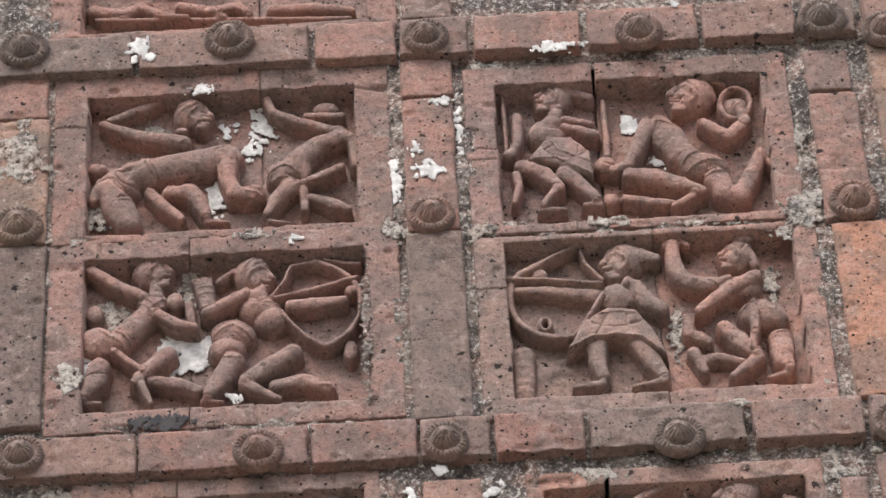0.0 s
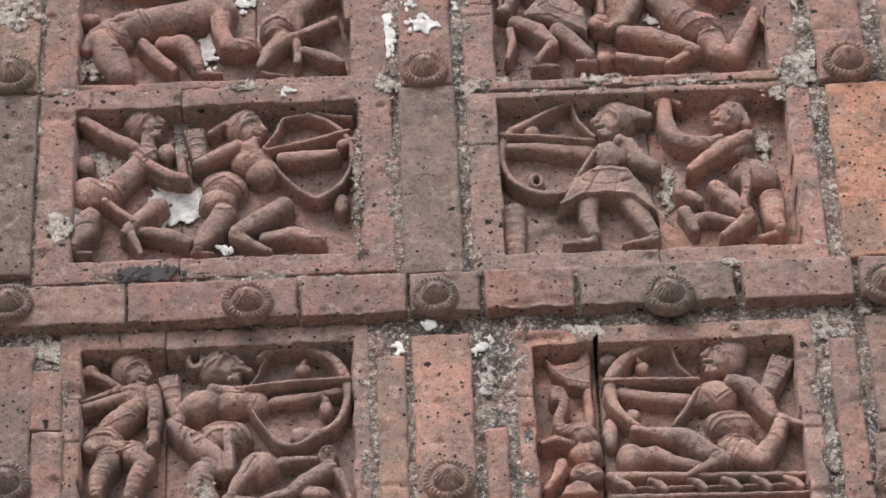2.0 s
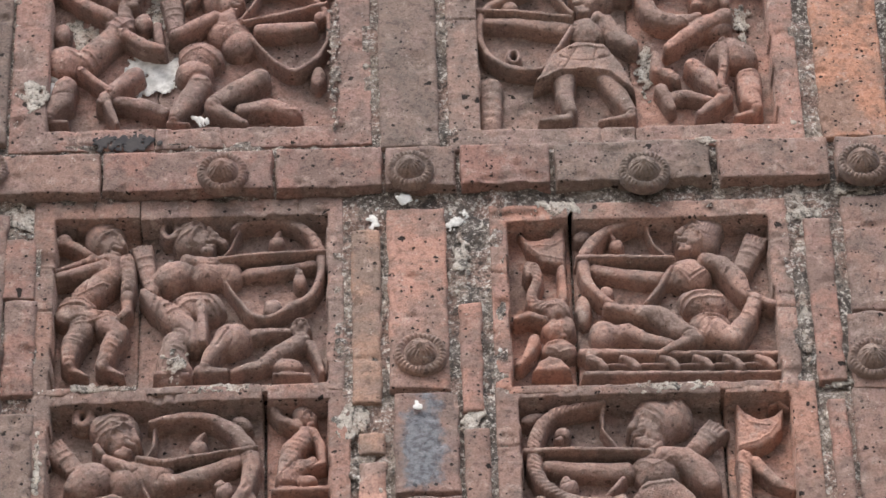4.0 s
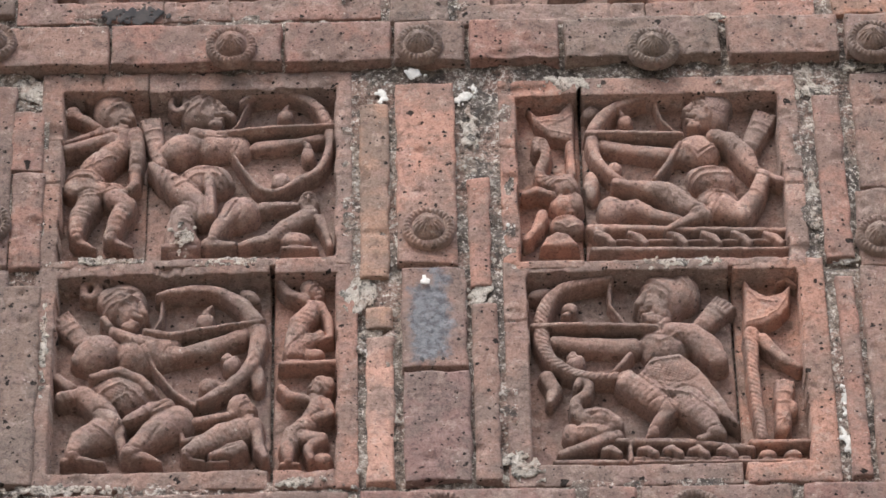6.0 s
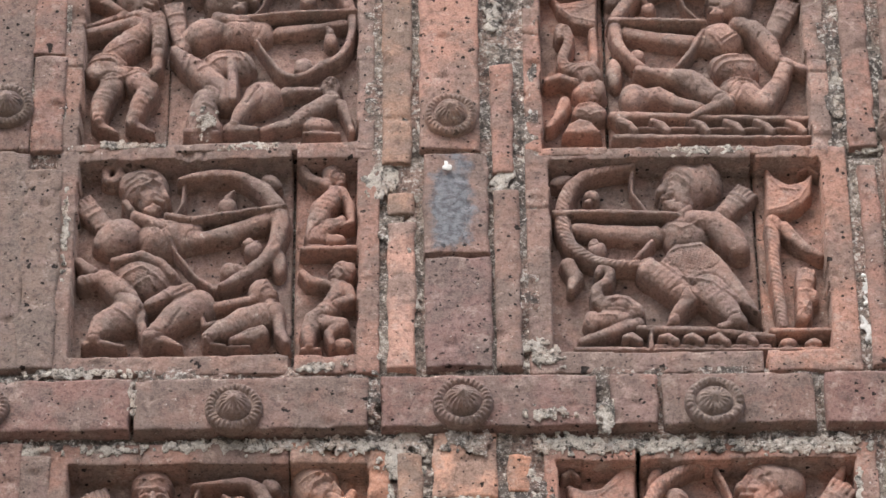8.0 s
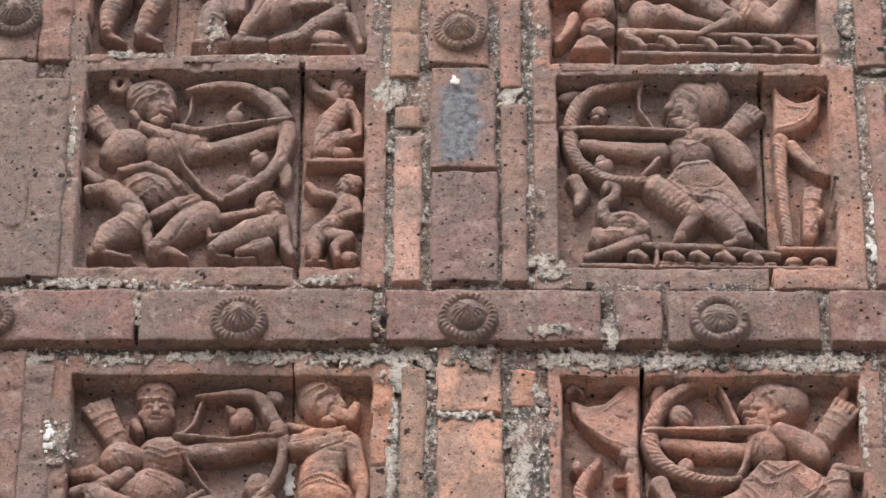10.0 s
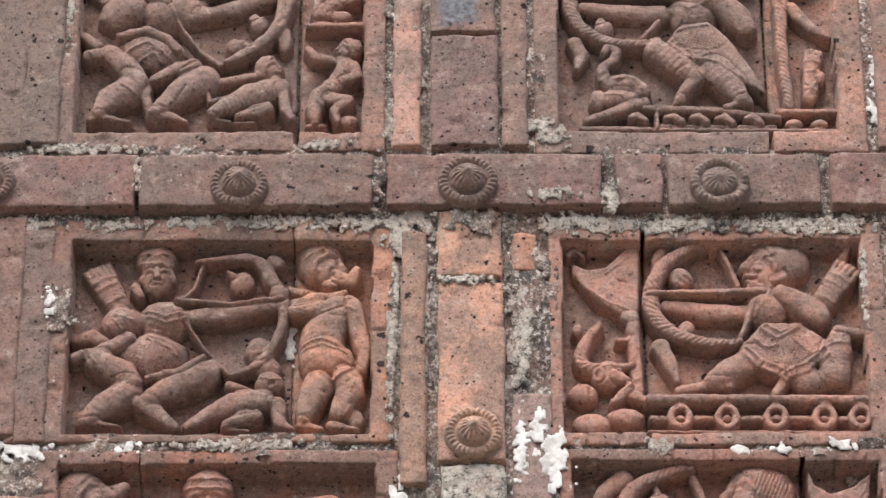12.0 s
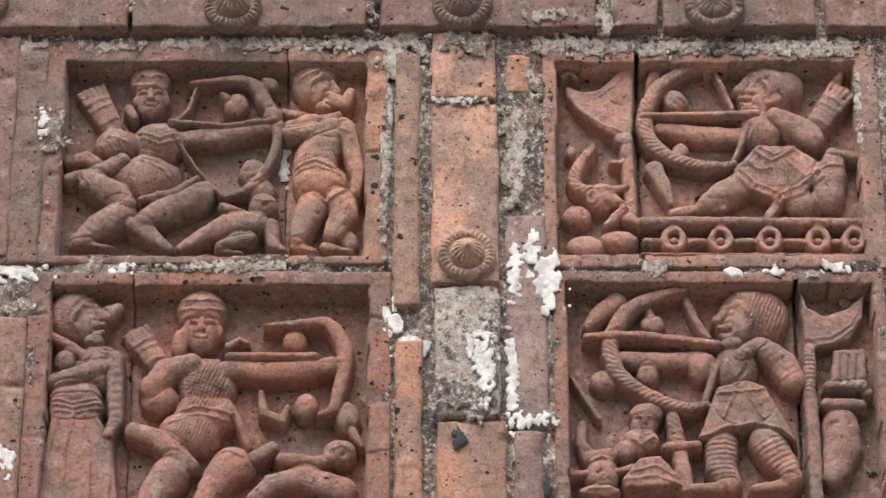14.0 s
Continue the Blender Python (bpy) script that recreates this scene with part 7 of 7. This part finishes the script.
brick(course, -25.7, 4415.6, 27, 4596.6, 5, (0.315, 0.202, 0.172), 846, (24.9, 17.4, 22.6), bulge=2.0)
brick(course, -27.5, 4175.8, 28.8, 4415.7, 5, (0.20, 0.165, 0.148), 853, bulge=2.0)
brick(course, -22.7, 3898.5, 32.1, 4106.7, 5, (0.40, 0.255, 0.21), 860, (28.6, 36.4, 23.1), bulge=2.0)
brick(course, -19.6, 3786.5, 38.4, 3897, 5, (0.25, 0.18, 0.16), 874, mat=FILMED, bulge=2.0)
brick(course, -19.1, 3669.6, 40.3, 3786.4, 5, (0.21, 0.15, 0.145), 881, bulge=2.0)
brick(course, -14, 3539.5, 41.9, 3606.1, 5, (0.52, 0.33, 0.25), 888, bulge=2.0)
brick(course, -13.1, 3365.7, 42.9, 3537.4, 5, (0.52, 0.33, 0.25), 895, (29.4, 24, 22.8), bulge=2.0)
brick(course, -10.4, 3245.6, 43.2, 3365.1, 5, (0.33, 0.235, 0.185), 902, mat=PALE, bulge=2.0)
brick(course, -9.3, 3068.9, 47.8, 3244.2, 5, (0.42, 0.245, 0.175), 909, bulge=2.0)
brick(course, -21.3, 4706.4, 30.5, 4873, 5, (0.25, 0.182, 0.16), 916, bulge=2.0)

course = course_of("brick_strip", "thin upright bricks wedged beside the panels", -0.358, 3.118)
brick(course, -54.5, 3884, -25, 4084, 4, (0.33, 0.235, 0.185), 923, bulge=3.5)
brick(course, -50.5, 3829, -23, 3856, 4, (0.33, 0.235, 0.185), 930, bulge=3.5)
brick(course, -50.5, 3669, -22.6, 3825, 4, (0.46, 0.31, 0.26), 937, bulge=3.5)
brick(course, 38.6, 3669, 64.6, 3858, 4, (0.25, 0.182, 0.16), 944, bulge=3.5)
brick(course, 37.6, 3874, 61, 3998, 3, (0.34, 0.22, 0.185), 951, bulge=3.0)
brick(course, -43, 3344.9, -18.2, 3587.9, 4, (0.33, 0.235, 0.185), 958, bulge=3.5)
brick(course, 46, 3546, 69.5, 3586, 2, (0.42, 0.245, 0.175), 965, bulge=3.5)
brick(course, -41.5, 3116.9, -15.6, 3316.4, 4, (0.42, 0.245, 0.175), 972, bulge=3.5)
brick(course, 49.7, 3116.8, 75.9, 3234.8, 4, (0.285, 0.196, 0.176), 979, bulge=3.5)
brick(course, 44.6, 3238.9, 80, 3432, 2, (0.29, 0.23, 0.215), 986, bulge=3.5)
brick(course, -356.5, 4011, -324.3, 4083.2, 4, (0.26, 0.168, 0.145), 993, bulge=3.5)
brick(course, -353.5, 3902.5, -321.2, 4011.5, 4, (0.26, 0.168, 0.145), 1000, bulge=3.5)
brick(course, -359.1, 3673.1, -318.8, 3886.8, 4, (0.20, 0.165, 0.148), 1007, bulge=3.5)
brick(course, -351.4, 3383.8, -315.4, 3590.9, 2, (0.20, 0.145, 0.128), 1014, bulge=3.5)

course = course_of("pilaster", "outer pilaster of weathered bricks", -0.442, 3.118)
brick(course, -442.9, 4595.7, -359.8, 4656.7, 4, (0.315, 0.202, 0.172), 1021, bulge=2.0)
brick(course, -440.7, 4425.7, -357.7, 4597.7, 4, (0.33, 0.235, 0.185), 1028, (54.8, 23.4, 24.3), bulge=2.0)
brick(course, -434.2, 4193.2, -357, 4427.5, 4, (0.165, 0.135, 0.122), 1035, bulge=2.0)
brick(course, -396.4, 3903.5, -349.9, 4112.5, 4, (0.21, 0.155, 0.138), 1042, (24, 48.1, 23.2), bulge=2.0)
brick(course, -397.3, 3671, -348, 3906.4, 4, (0.20, 0.165, 0.148), 1049, bulge=2.0)
brick(course, -390.5, 3389, -339.3, 3601.6, 4, (0.22, 0.155, 0.138), 1056, bulge=2.0)
brick(course, -370.4, 3117.1, -320.1, 3337.1, 4, (0.31, 0.19, 0.145), 1063, bulge=2.0)

course = course_of("pilaster", "outer pilaster of orange and brown bricks", 0.343, 3.659)
brick(course, 360.5, 4575.3, 407.5, 4635.2, 4, (0.285, 0.196, 0.176), 1070, bulge=2.0)
brick(course, 361, 4401.6, 411, 4574.5, 4, (0.315, 0.202, 0.172), 1077, (29.9, 21.2, 24), bulge=2.0)
brick(course, 365.7, 4176.8, 430.4, 4399.5, 4, (0.42, 0.245, 0.175), 1084, bulge=2.0)
brick(course, 340.5, 3897, 368, 4086, 4, (0.315, 0.202, 0.172), 1091, bulge=2.0)
brick(course, 375.5, 3974.8, 435.3, 4111, 4, (0.25, 0.182, 0.16), 1098, bulge=2.0)
brick(course, 369.2, 3887.2, 426.6, 3976, 4, (0.25, 0.182, 0.16), 1105, (20.5, 31.7, 22), bulge=2.0)
brick(course, 345.5, 3666, 366, 3881, 4, (0.315, 0.202, 0.172), 1112, bulge=2.0)
brick(course, 366.9, 3657.9, 401.1, 3892.7, 4, (0.25, 0.182, 0.16), 1126, bulge=2.0)
brick(course, 423.5, 4395.8, 456.3, 4644.6, 4, (0.33, 0.235, 0.185), 1133, bulge=2.0)

# ---------------------------------------------------------------- plaster, limewash, stains and holes painted black
patch("mortar_patch", wall, -344, 3594.8, 20, 9.1, -1.6, PALE, 1140, "pale sandy mortar smear")
patch("mortar_patch", wall, -271.3, 3593.8, 30, 5.2, -1.6, PALE, 1147, "pale sandy mortar smear")
patch("mortar_patch", wall, -212.4, 3596.7, 25, 5.8, -1.6, PALE, 1154, "pale sandy mortar smear")
patch("mortar_patch", wall, -144.2, 3595.1, 35, 6.5, -1.6, PALE, 1161, "pale sandy mortar smear")
patch("mortar_patch", wall, -80.7, 3596.3, 30, 7.8, -1.6, PALE, 1168, "pale sandy mortar smear")
patch("mortar_patch", wall, -35.2, 3589.7, 20, 16.9, -1.6, PALE, 1175, "pale sandy mortar smear")
patch("mortar_patch", wall, 96.4, 3595.4, 30, 9.1, -1.6, PALE, 1182, "pale sandy mortar smear")
patch("mortar_patch", wall, 141.7, 3593.2, 25, 6.5, -1.6, PALE, 1189, "pale sandy mortar smear")
patch("mortar_patch", wall, 209.8, 3594.4, 35, 5.8, -1.6, PALE, 1196, "pale sandy mortar smear")
patch("mortar_patch", wall, 264.2, 3593.4, 29.9, 5.8, -1.6, PALE, 1203, "pale sandy mortar smear")
patch("mortar_patch", wall, 318.5, 3592.4, 25, 7.8, -1.6, PALE, 1210, "pale sandy mortar smear")
patch("mortar_patch", wall, -376.8, 4649.4, 24, 6.3, 0.6, PALE, 1217, "pale sandy mortar smear")
patch("mortar_patch", wall, 59.2, 4640, 17.9, 6.2, 0.6, PALE, 1224, "pale sandy mortar smear")
patch("mortar_patch", wall, 314.5, 4630.6, 29.7, 5.4, 0.6, PALE, 1231, "pale sandy mortar smear")
patch("mortar_patch", wall, 391.6, 4587.6, 17.7, 12.2, 0.6, PALE, 1238, "pale sandy mortar smear")
patch("mortar_patch", wall, 59.6, 4421.5, 23, 6, 0.6, PALE, 1245, "pale sandy mortar smear")
patch("mortar_patch", wall, 258.2, 4412, 40.1, 4.5, 0.6, PALE, 1252, "pale sandy mortar smear")
patch("mortar_patch", wall, 324.5, 4393.5, 11.4, 11.9, 0.6, PALE, 1259, "pale sandy mortar smear")
patch("mortar_patch", wall, -271.2, 3912.3, 36.9, 4.1, -0.4, PALE, 1266, "pale sandy mortar smear")
patch("mortar_patch", wall, -156.3, 3909.3, 31.6, 4.1, -0.4, PALE, 1273, "pale sandy mortar smear")
patch("mortar_patch", wall, -51.4, 3872.1, 13.6, 17.7, -0.4, PALE, 1280, "pale sandy mortar smear")
patch("mortar_patch", wall, 48.3, 3868.5, 15.7, 13.6, -0.4, PALE, 1287, "pale sandy mortar smear")
patch("mortar_patch", wall, 129.8, 4105.1, 21.8, 8.5, -0.4, PALE, 1294, "pale sandy mortar smear")
patch("mortar_patch", wall, 216.5, 3899.2, 36.7, 4.8, -0.4, PALE, 1301, "pale sandy mortar smear")
patch("mortar_patch", wall, 360.1, 3900.1, 10.5, 6.8, -0.4, PALE, 1308, "pale sandy mortar smear")
patch("mortar_patch", wall, 43.9, 4045.7, 7.5, 28, -0.4, PALE, 1315, "pale sandy mortar smear")
patch("mortar_patch", wall, -65.4, 4297.3, 4.5, 84.2, -2.0, MORTAR, 1322, "rough grey mortar smear")
patch("mortar_patch", wall, -229.1, 4355.2, 8, 44.3, 22.6, PALE, 1329, "pale sandy mortar smear")
patch("mortar_patch", wall, -385.2, 4545.8, 23.7, 33.8, -4.9, PALE, 1336, "pale sandy mortar smear")
patch("limewash_patch", wall, -275.1, 4680.6, 9.4, 15.7, -11.4, LIME, 1343, "flaked white limewash", 0.7)
patch("limewash_patch", wall, -264.6, 4669.2, 5.4, 6.1, -11.4, LIME, 1350, "flaked white limewash", 0.7)
patch("mortar_patch", wall, -258.3, 4594.3, 16.6, 13.1, 22.6, PALE, 1357, "pale sandy mortar smear")
patch("limewash_patch", wall, -195.3, 4593.2, 9.8, 11.1, 22.6, LIME, 1364, "flaked white limewash", 0.7)
patch("limewash_patch", wall, -159.5, 4595.9, 11.2, 29, 22.6, LIME, 1371, "flaked white limewash", 0.7)
patch("limewash_patch", wall, -171.7, 4563.1, 6.5, 13.6, 22.6, LIME, 1378, "flaked white limewash", 0.7)
patch("limewash_patch", wall, -201.6, 4505.9, 10.3, 28.6, 22.6, LIME, 1385, "flaked white limewash", 0.7)
patch("mortar_patch", wall, -316.5, 4480.6, 12.8, 16.6, 16.6, PALE, 1392, "pale sandy mortar smear")
patch("limewash_patch", wall, -215.7, 4627.9, 11.9, 6.9, -1.4, LIME, 1399, "flaked white limewash", 0.7)
patch("mortar_patch", wall, -342.1, 4434.1, 16.2, 9, 0.6, PALE, 1406, "pale sandy mortar smear")
patch("limewash_patch", wall, -12.6, 4524.8, 5.2, 9.3, -6.4, LIME, 1413, "flaked white limewash", 0.7)
patch("limewash_patch", wall, -1.9, 4496.2, 14.2, 11.8, -6.4, LIME, 1420, "flaked white limewash", 0.7)
patch("limewash_patch", wall, 11.2, 4588.5, 10.5, 6.8, -6.4, LIME, 1427, "flaked white limewash", 0.7)
patch("mortar_patch", wall, -40, 4423.5, 13.8, 16.5, -1.4, PALE, 1434, "pale sandy mortar smear")
patch("mortar_patch", wall, 39.4, 4416.1, 13.8, 13.4, -0.4, PALE, 1441, "pale sandy mortar smear")
patch("mortar_patch", wall, 345.2, 4418.1, 19.5, 23.8, -1.4, PALE, 1448, "pale sandy mortar smear")
patch("limewash_patch", wall, 190.5, 4571.9, 11.7, 11.8, 22.6, LIME, 1455, "flaked white limewash", 0.7)
patch("limewash_patch", wall, 128.2, 4650.3, 21.2, 6.9, -11.4, LIME, 1462, "flaked white limewash", 0.7)
patch("limewash_patch", wall, -32.5, 4495.2, 5.2, 25.2, 0.6, LIME, 1469, "flaked white limewash", 0.7)
patch("limewash_patch", wall, -38.7, 4466.8, 5.1, 10, 0.6, LIME, 1476, "flaked white limewash", 0.7)
patch("limewash_patch", wall, 246.7, 4703.5, 4, 5.2, -11.4, LIME, 1483, "flaked white limewash", 0.7)
patch("limewash_patch", wall, 216.2, 4517.6, 7.7, 10.1, 22.6, LIME, 1490, "flaked white limewash", 0.7)
patch("limewash_patch", wall, 29.5, 4554.7, 3.3, 42.4, 1.6, LIME, 1497, "flaked white limewash", 0.7)
patch("mortar_patch", wall, -165.9, 4427.4, 19.6, 6, -1.4, PALE, 1504, "pale sandy mortar smear")
patch("limewash_patch", wall, -126.7, 4417.6, 7.7, 5, -1.4, LIME, 1511, "flaked white limewash", 0.7)
patch("mortar_patch", wall, 161.6, 4417.5, 23, 6, -1.4, PALE, 1518, "pale sandy mortar smear")
patch("mortar_patch", wall, 263.1, 4171.4, 9.9, 5, -11.4, PALE, 1525, "pale sandy mortar smear")
patch("mortar_patch", wall, 392.5, 4648.8, 20.2, 10.8, 1.6, PALE, 1532, "pale sandy mortar smear")
patch("mortar_patch", wall, 347.3, 4520.6, 5.8, 15.1, 0.6, PALE, 1539, "pale sandy mortar smear")
patch("mortar_patch", wall, 344.2, 4203.2, 5.5, 8.6, -0.4, PALE, 1546, "pale sandy mortar smear")
patch("mortar_patch", wall, -228.1, 4391.7, 7.4, 22.3, 22.6, PALE, 1553, "pale sandy mortar smear")
patch("limewash_patch", wall, -229, 4299.1, 21.2, 27.6, 22.6, LIME, 1560, "flaked white limewash", 0.7)
patch("mortar_patch", wall, -295.7, 4353, 15.9, 17.7, 22.6, PALE, 1567, "pale sandy mortar smear")
patch("mortar_patch", wall, -335.5, 4256.2, 12.3, 19, -1.4, PALE, 1574, "pale sandy mortar smear")
patch("limewash_patch", wall, -319.5, 4275.7, 6.2, 29.1, 14.6, LIME, 1581, "flaked white limewash", 0.7)
patch("stain", wall, -250, 4193.9, 26.6, 9.4, -1.9, SOOT_AND_HOLE, 1588, "flat black patch for sooty marks and painted holes")
patch("mortar_patch", wall, 306.3, 4350.6, 9, 20.5, 22.6, PALE, 1595, "pale sandy mortar smear")
patch("mortar_patch", wall, 217.4, 4292.4, 7.8, 29, 22.6, PALE, 1602, "pale sandy mortar smear")
patch("limewash_patch", wall, -186.3, 4232.1, 8.6, 6.4, 11.6, LIME, 1609, "flaked white limewash", 0.7)
patch("limewash_patch", wall, -3.7, 4113.5, 7.3, 6.3, -6.4, LIME, 1616, "flaked white limewash", 0.7)
patch("limewash_patch", wall, -31.5, 4095.5, 5.4, 11, 0.6, LIME, 1623, "flaked white limewash", 0.7)
patch("limewash_patch", wall, 39.3, 4094.1, 8.4, 10.2, 0.6, LIME, 1630, "flaked white limewash", 0.7)
patch("mortar_patch", wall, -336.2, 4107.1, 17.5, 19.9, 0.6, PALE, 1637, "pale sandy mortar smear")
patch("mortar_patch", wall, 339.9, 4094.7, 13, 21.2, 0.6, PALE, 1644, "pale sandy mortar smear")
# a drilled hole without depth: its inner shade is this black patch
patch("stain", wall, -46.2, 3978.8, 3.7, 4.9, -1.9, SOOT_AND_HOLE, 1651, "flat black patch for sooty marks and painted holes")
patch("limewash_patch", wall, 73.2, 3942.4, 2.3, 3.8, -1.4, LIME, 1658, "flaked white limewash", 0.7)
patch("mortar_patch", wall, 391.6, 4119.9, 21.8, 7.1, -0.4, PALE, 1665, "pale sandy mortar smear")
patch("limewash_patch", wall, 416.1, 4263.6, 6.2, 22.6, -0.4, LIME, 1672, "flaked white limewash", 0.7)
patch("mortar_patch", wall, -202.4, 3939.9, 10.6, 15.1, 3.6, PALE, 1679, "pale sandy mortar smear")
patch("mortar_patch", wall, 336.2, 3958.3, 4.2, 41.3, 0.6, PALE, 1686, "pale sandy mortar smear")
patch("limewash_patch", wall, 2.6, 3878.1, 4.7, 4.5, -8.4, LIME, 1700, "flaked white limewash", 0.7)
patch("limewash_patch", wall, 348.4, 3745.2, 4.5, 19.2, 0.6, LIME, 1714, "flaked white limewash", 0.7)
patch("limewash_patch", wall, 347.5, 3710.1, 6.2, 16.1, 0.6, LIME, 1721, "flaked white limewash", 0.7)
patch("mortar_patch", wall, 80.1, 3685.2, 17.2, 14.5, -1.4, PALE, 1728, "pale sandy mortar smear")
patch("mortar_patch", wall, -34.4, 3747.5, 10.2, 40, -1.4, PALE, 1735, "pale sandy mortar smear")
patch("mortar_patch", wall, -38.5, 3819, 12.4, 27, -1.4, MORTAR, 1742, "rough grey mortar smear")
patch("mortar_patch", wall, -317.5, 3839.1, 3.1, 54.2, -0.4, PALE, 1749, "pale sandy mortar smear")
patch("mortar_patch", wall, -101.8, 3674.9, 20.2, 5.3, -1.4, PALE, 1756, "pale sandy mortar smear")
patch("mortar_patch", wall, -301.5, 3670.2, 45.5, 5.3, -1.4, PALE, 1763, "pale sandy mortar smear")
patch("mortar_patch", wall, 126.1, 3619.4, 8, 17, -10.4, PALE, 1770, "pale sandy mortar smear")
patch("mortar_patch", wall, -59.2, 3636.1, 6, 26.2, -10.4, MORTAR, 1777, "rough grey mortar smear")
patch("mortar_patch", wall, 82.9, 3618.6, 20.1, 6.5, -11.4, PALE, 1784, "pale sandy mortar smear")
patch("mortar_patch", wall, -254.5, 3635.8, 3.5, 22.3, -10.4, PALE, 1791, "pale sandy mortar smear")
patch("mortar_patch", wall, -334.5, 3584.7, 19.9, 16.9, 0.6, PALE, 1798, "pale sandy mortar smear")
patch("mortar_patch", wall, -176.1, 3597, 35, 5.2, -0.4, PALE, 1805, "pale sandy mortar smear")
patch("mortar_patch", wall, -117, 3597.1, 20, 6.5, -0.4, PALE, 1812, "pale sandy mortar smear")
patch("mortar_patch", wall, 173.4, 3592.3, 29.9, 7.8, -1.4, PALE, 1819, "pale sandy mortar smear")
patch("mortar_patch", wall, -40.2, 3580.7, 16.9, 23.3, -1.4, PALE, 1826, "pale sandy mortar smear")
patch("mortar_patch", wall, -311.8, 3513.3, 12.8, 25.6, -1.4, MORTAR, 1833, "rough grey mortar smear")
patch("limewash_patch", wall, -319.7, 3520.8, 4.4, 12.8, -2.4, LIME, 1840, "flaked white limewash", 0.7)
patch("mortar_patch", wall, 14.2, 3596, 27, 13, -6.9, MORTAR, 1847, "rough grey mortar smear")
patch("mortar_patch", wall, 13.9, 3536.6, 24.7, 4.5, -6.4, PALE, 1854, "pale sandy mortar smear")
patch("limewash_patch", wall, -128.7, 3495.1, 4.9, 21.2, 22.6, LIME, 1861, "flaked white limewash", 0.7)
patch("mortar_patch", wall, 328.2, 3538.2, 3.5, 32.1, -0.4, PALE, 1868, "pale sandy mortar smear")
patch("limewash_patch", wall, -336, 3378.4, 23.5, 6.9, -0.4, LIME, 1875, "flaked white limewash", 0.7)
patch("limewash_patch", wall, -252.9, 3383.2, 9.6, 5.6, -0.4, LIME, 1882, "flaked white limewash", 0.7)
patch("mortar_patch", wall, -171.9, 3384.4, 62.7, 5, -0.4, PALE, 1889, "pale sandy mortar smear")
patch("mortar_patch", wall, -45.4, 3528.4, 2.5, 57.8, -1.4, PALE, 1896, "pale sandy mortar smear")
patch("mortar_patch", wall, -22.9, 3507.1, 4.4, 83.2, -0.4, PALE, 1903, "pale sandy mortar smear")
patch("limewash_patch", wall, 65.9, 3394.8, 6.4, 20.9, -2.9, LIME, 1910, "flaked white limewash", 0.7)
patch("limewash_patch", wall, 78.6, 3366.1, 13.9, 23.6, -2.9, LIME, 1917, "flaked white limewash", 0.7)
patch("limewash_patch", wall, 222.4, 3378.3, 9.1, 4.9, -1.4, LIME, 1924, "flaked white limewash", 0.7)
patch("limewash_patch", wall, 257.4, 3378.6, 7.5, 4.9, -1.4, LIME, 1931, "flaked white limewash", 0.7)
patch("limewash_patch", wall, 304.9, 3382.1, 10.7, 5.6, -1.4, LIME, 1938, "flaked white limewash", 0.7)
patch("mortar_patch", wall, 161.2, 3382.2, 14.5, 6.3, -1.4, PALE, 1945, "pale sandy mortar smear")
patch("limewash_patch", wall, 53.8, 3379.2, 5.3, 27.8, -2.9, LIME, 1952, "flaked white limewash", 0.7)
patch("mortar_patch", wall, 62.4, 3534, 16.8, 38.6, -0.4, MORTAR, 1959, "rough grey mortar smear")
patch("limewash_patch", wall, -42, 3334.2, 6.4, 19.3, -0.4, LIME, 1973, "flaked white limewash", 0.7)
patch("limewash_patch", wall, -28.4, 3311.7, 13.8, 8.9, -0.4, LIME, 1980, "flaked white limewash", 0.7)
patch("limewash_patch", wall, -29.1, 3272.2, 5.3, 10.9, -0.4, LIME, 1987, "flaked white limewash", 0.7)
patch("limewash_patch", wall, 29.6, 3292.8, 8.4, 27.4, -7.9, LIME, 1994, "flaked white limewash", 0.7)
patch("limewash_patch", wall, 18.4, 3307, 4.2, 11, -7.9, LIME, 2001, "flaked white limewash", 0.7)
patch("mortar_patch", wall, 15.3, 3262.9, 26, 17.2, -7.4, MORTAR, 2008, "rough grey mortar smear")
patch("limewash_patch", wall, 49.8, 3282.2, 4.2, 41.1, -2.9, LIME, 2015, "flaked white limewash", 0.7)
patch("limewash_patch", wall, 64.5, 3244.6, 15.7, 6.8, -2.9, LIME, 2022, "flaked white limewash", 0.7)
patch("mortar_patch", wall, 312.4, 3365.6, 5.8, 6.2, 22.6, PALE, 2029, "pale sandy mortar smear")
# two more holes, their shaded depth painted as a black film
patch("stain", wall, 9.6, 3224.4, 5.6, 7.3, -6.9, SOOT_AND_HOLE, 2036, "flat black patch for sooty marks and painted holes")
patch("stain", wall, 74.5, 3184.2, 3.7, 13.4, -2.4, SOOT_AND_HOLE, 2043, "flat black patch for sooty marks and painted holes")
patch("limewash_patch", wall, -332.8, 3207.8, 7.3, 10.8, -4.4, LIME, 2064, "flaked white limewash", 0.7)
patch("mortar_patch", wall, 53.8, 3485.1, 11.8, 60.6, -0.4, PALE, 2071, "pale sandy mortar smear")
patch("mortar_patch", wall, 60.4, 3550.5, 9.9, 32.2, -0.4, PALE, 2078, "pale sandy mortar smear")
patch("mortar_patch", wall, 131.2, 3590.5, 34.9, 5.2, -1.4, PALE, 2085, "pale sandy mortar smear")
patch("mortar_patch", wall, 276.2, 3588.7, 54.9, 5.2, -1.4, PALE, 2092, "pale sandy mortar smear")
patch("mortar_patch", wall, -48.6, 3463.1, 2.9, 57.2, -1.9, PALE, 2099, "pale sandy mortar smear")
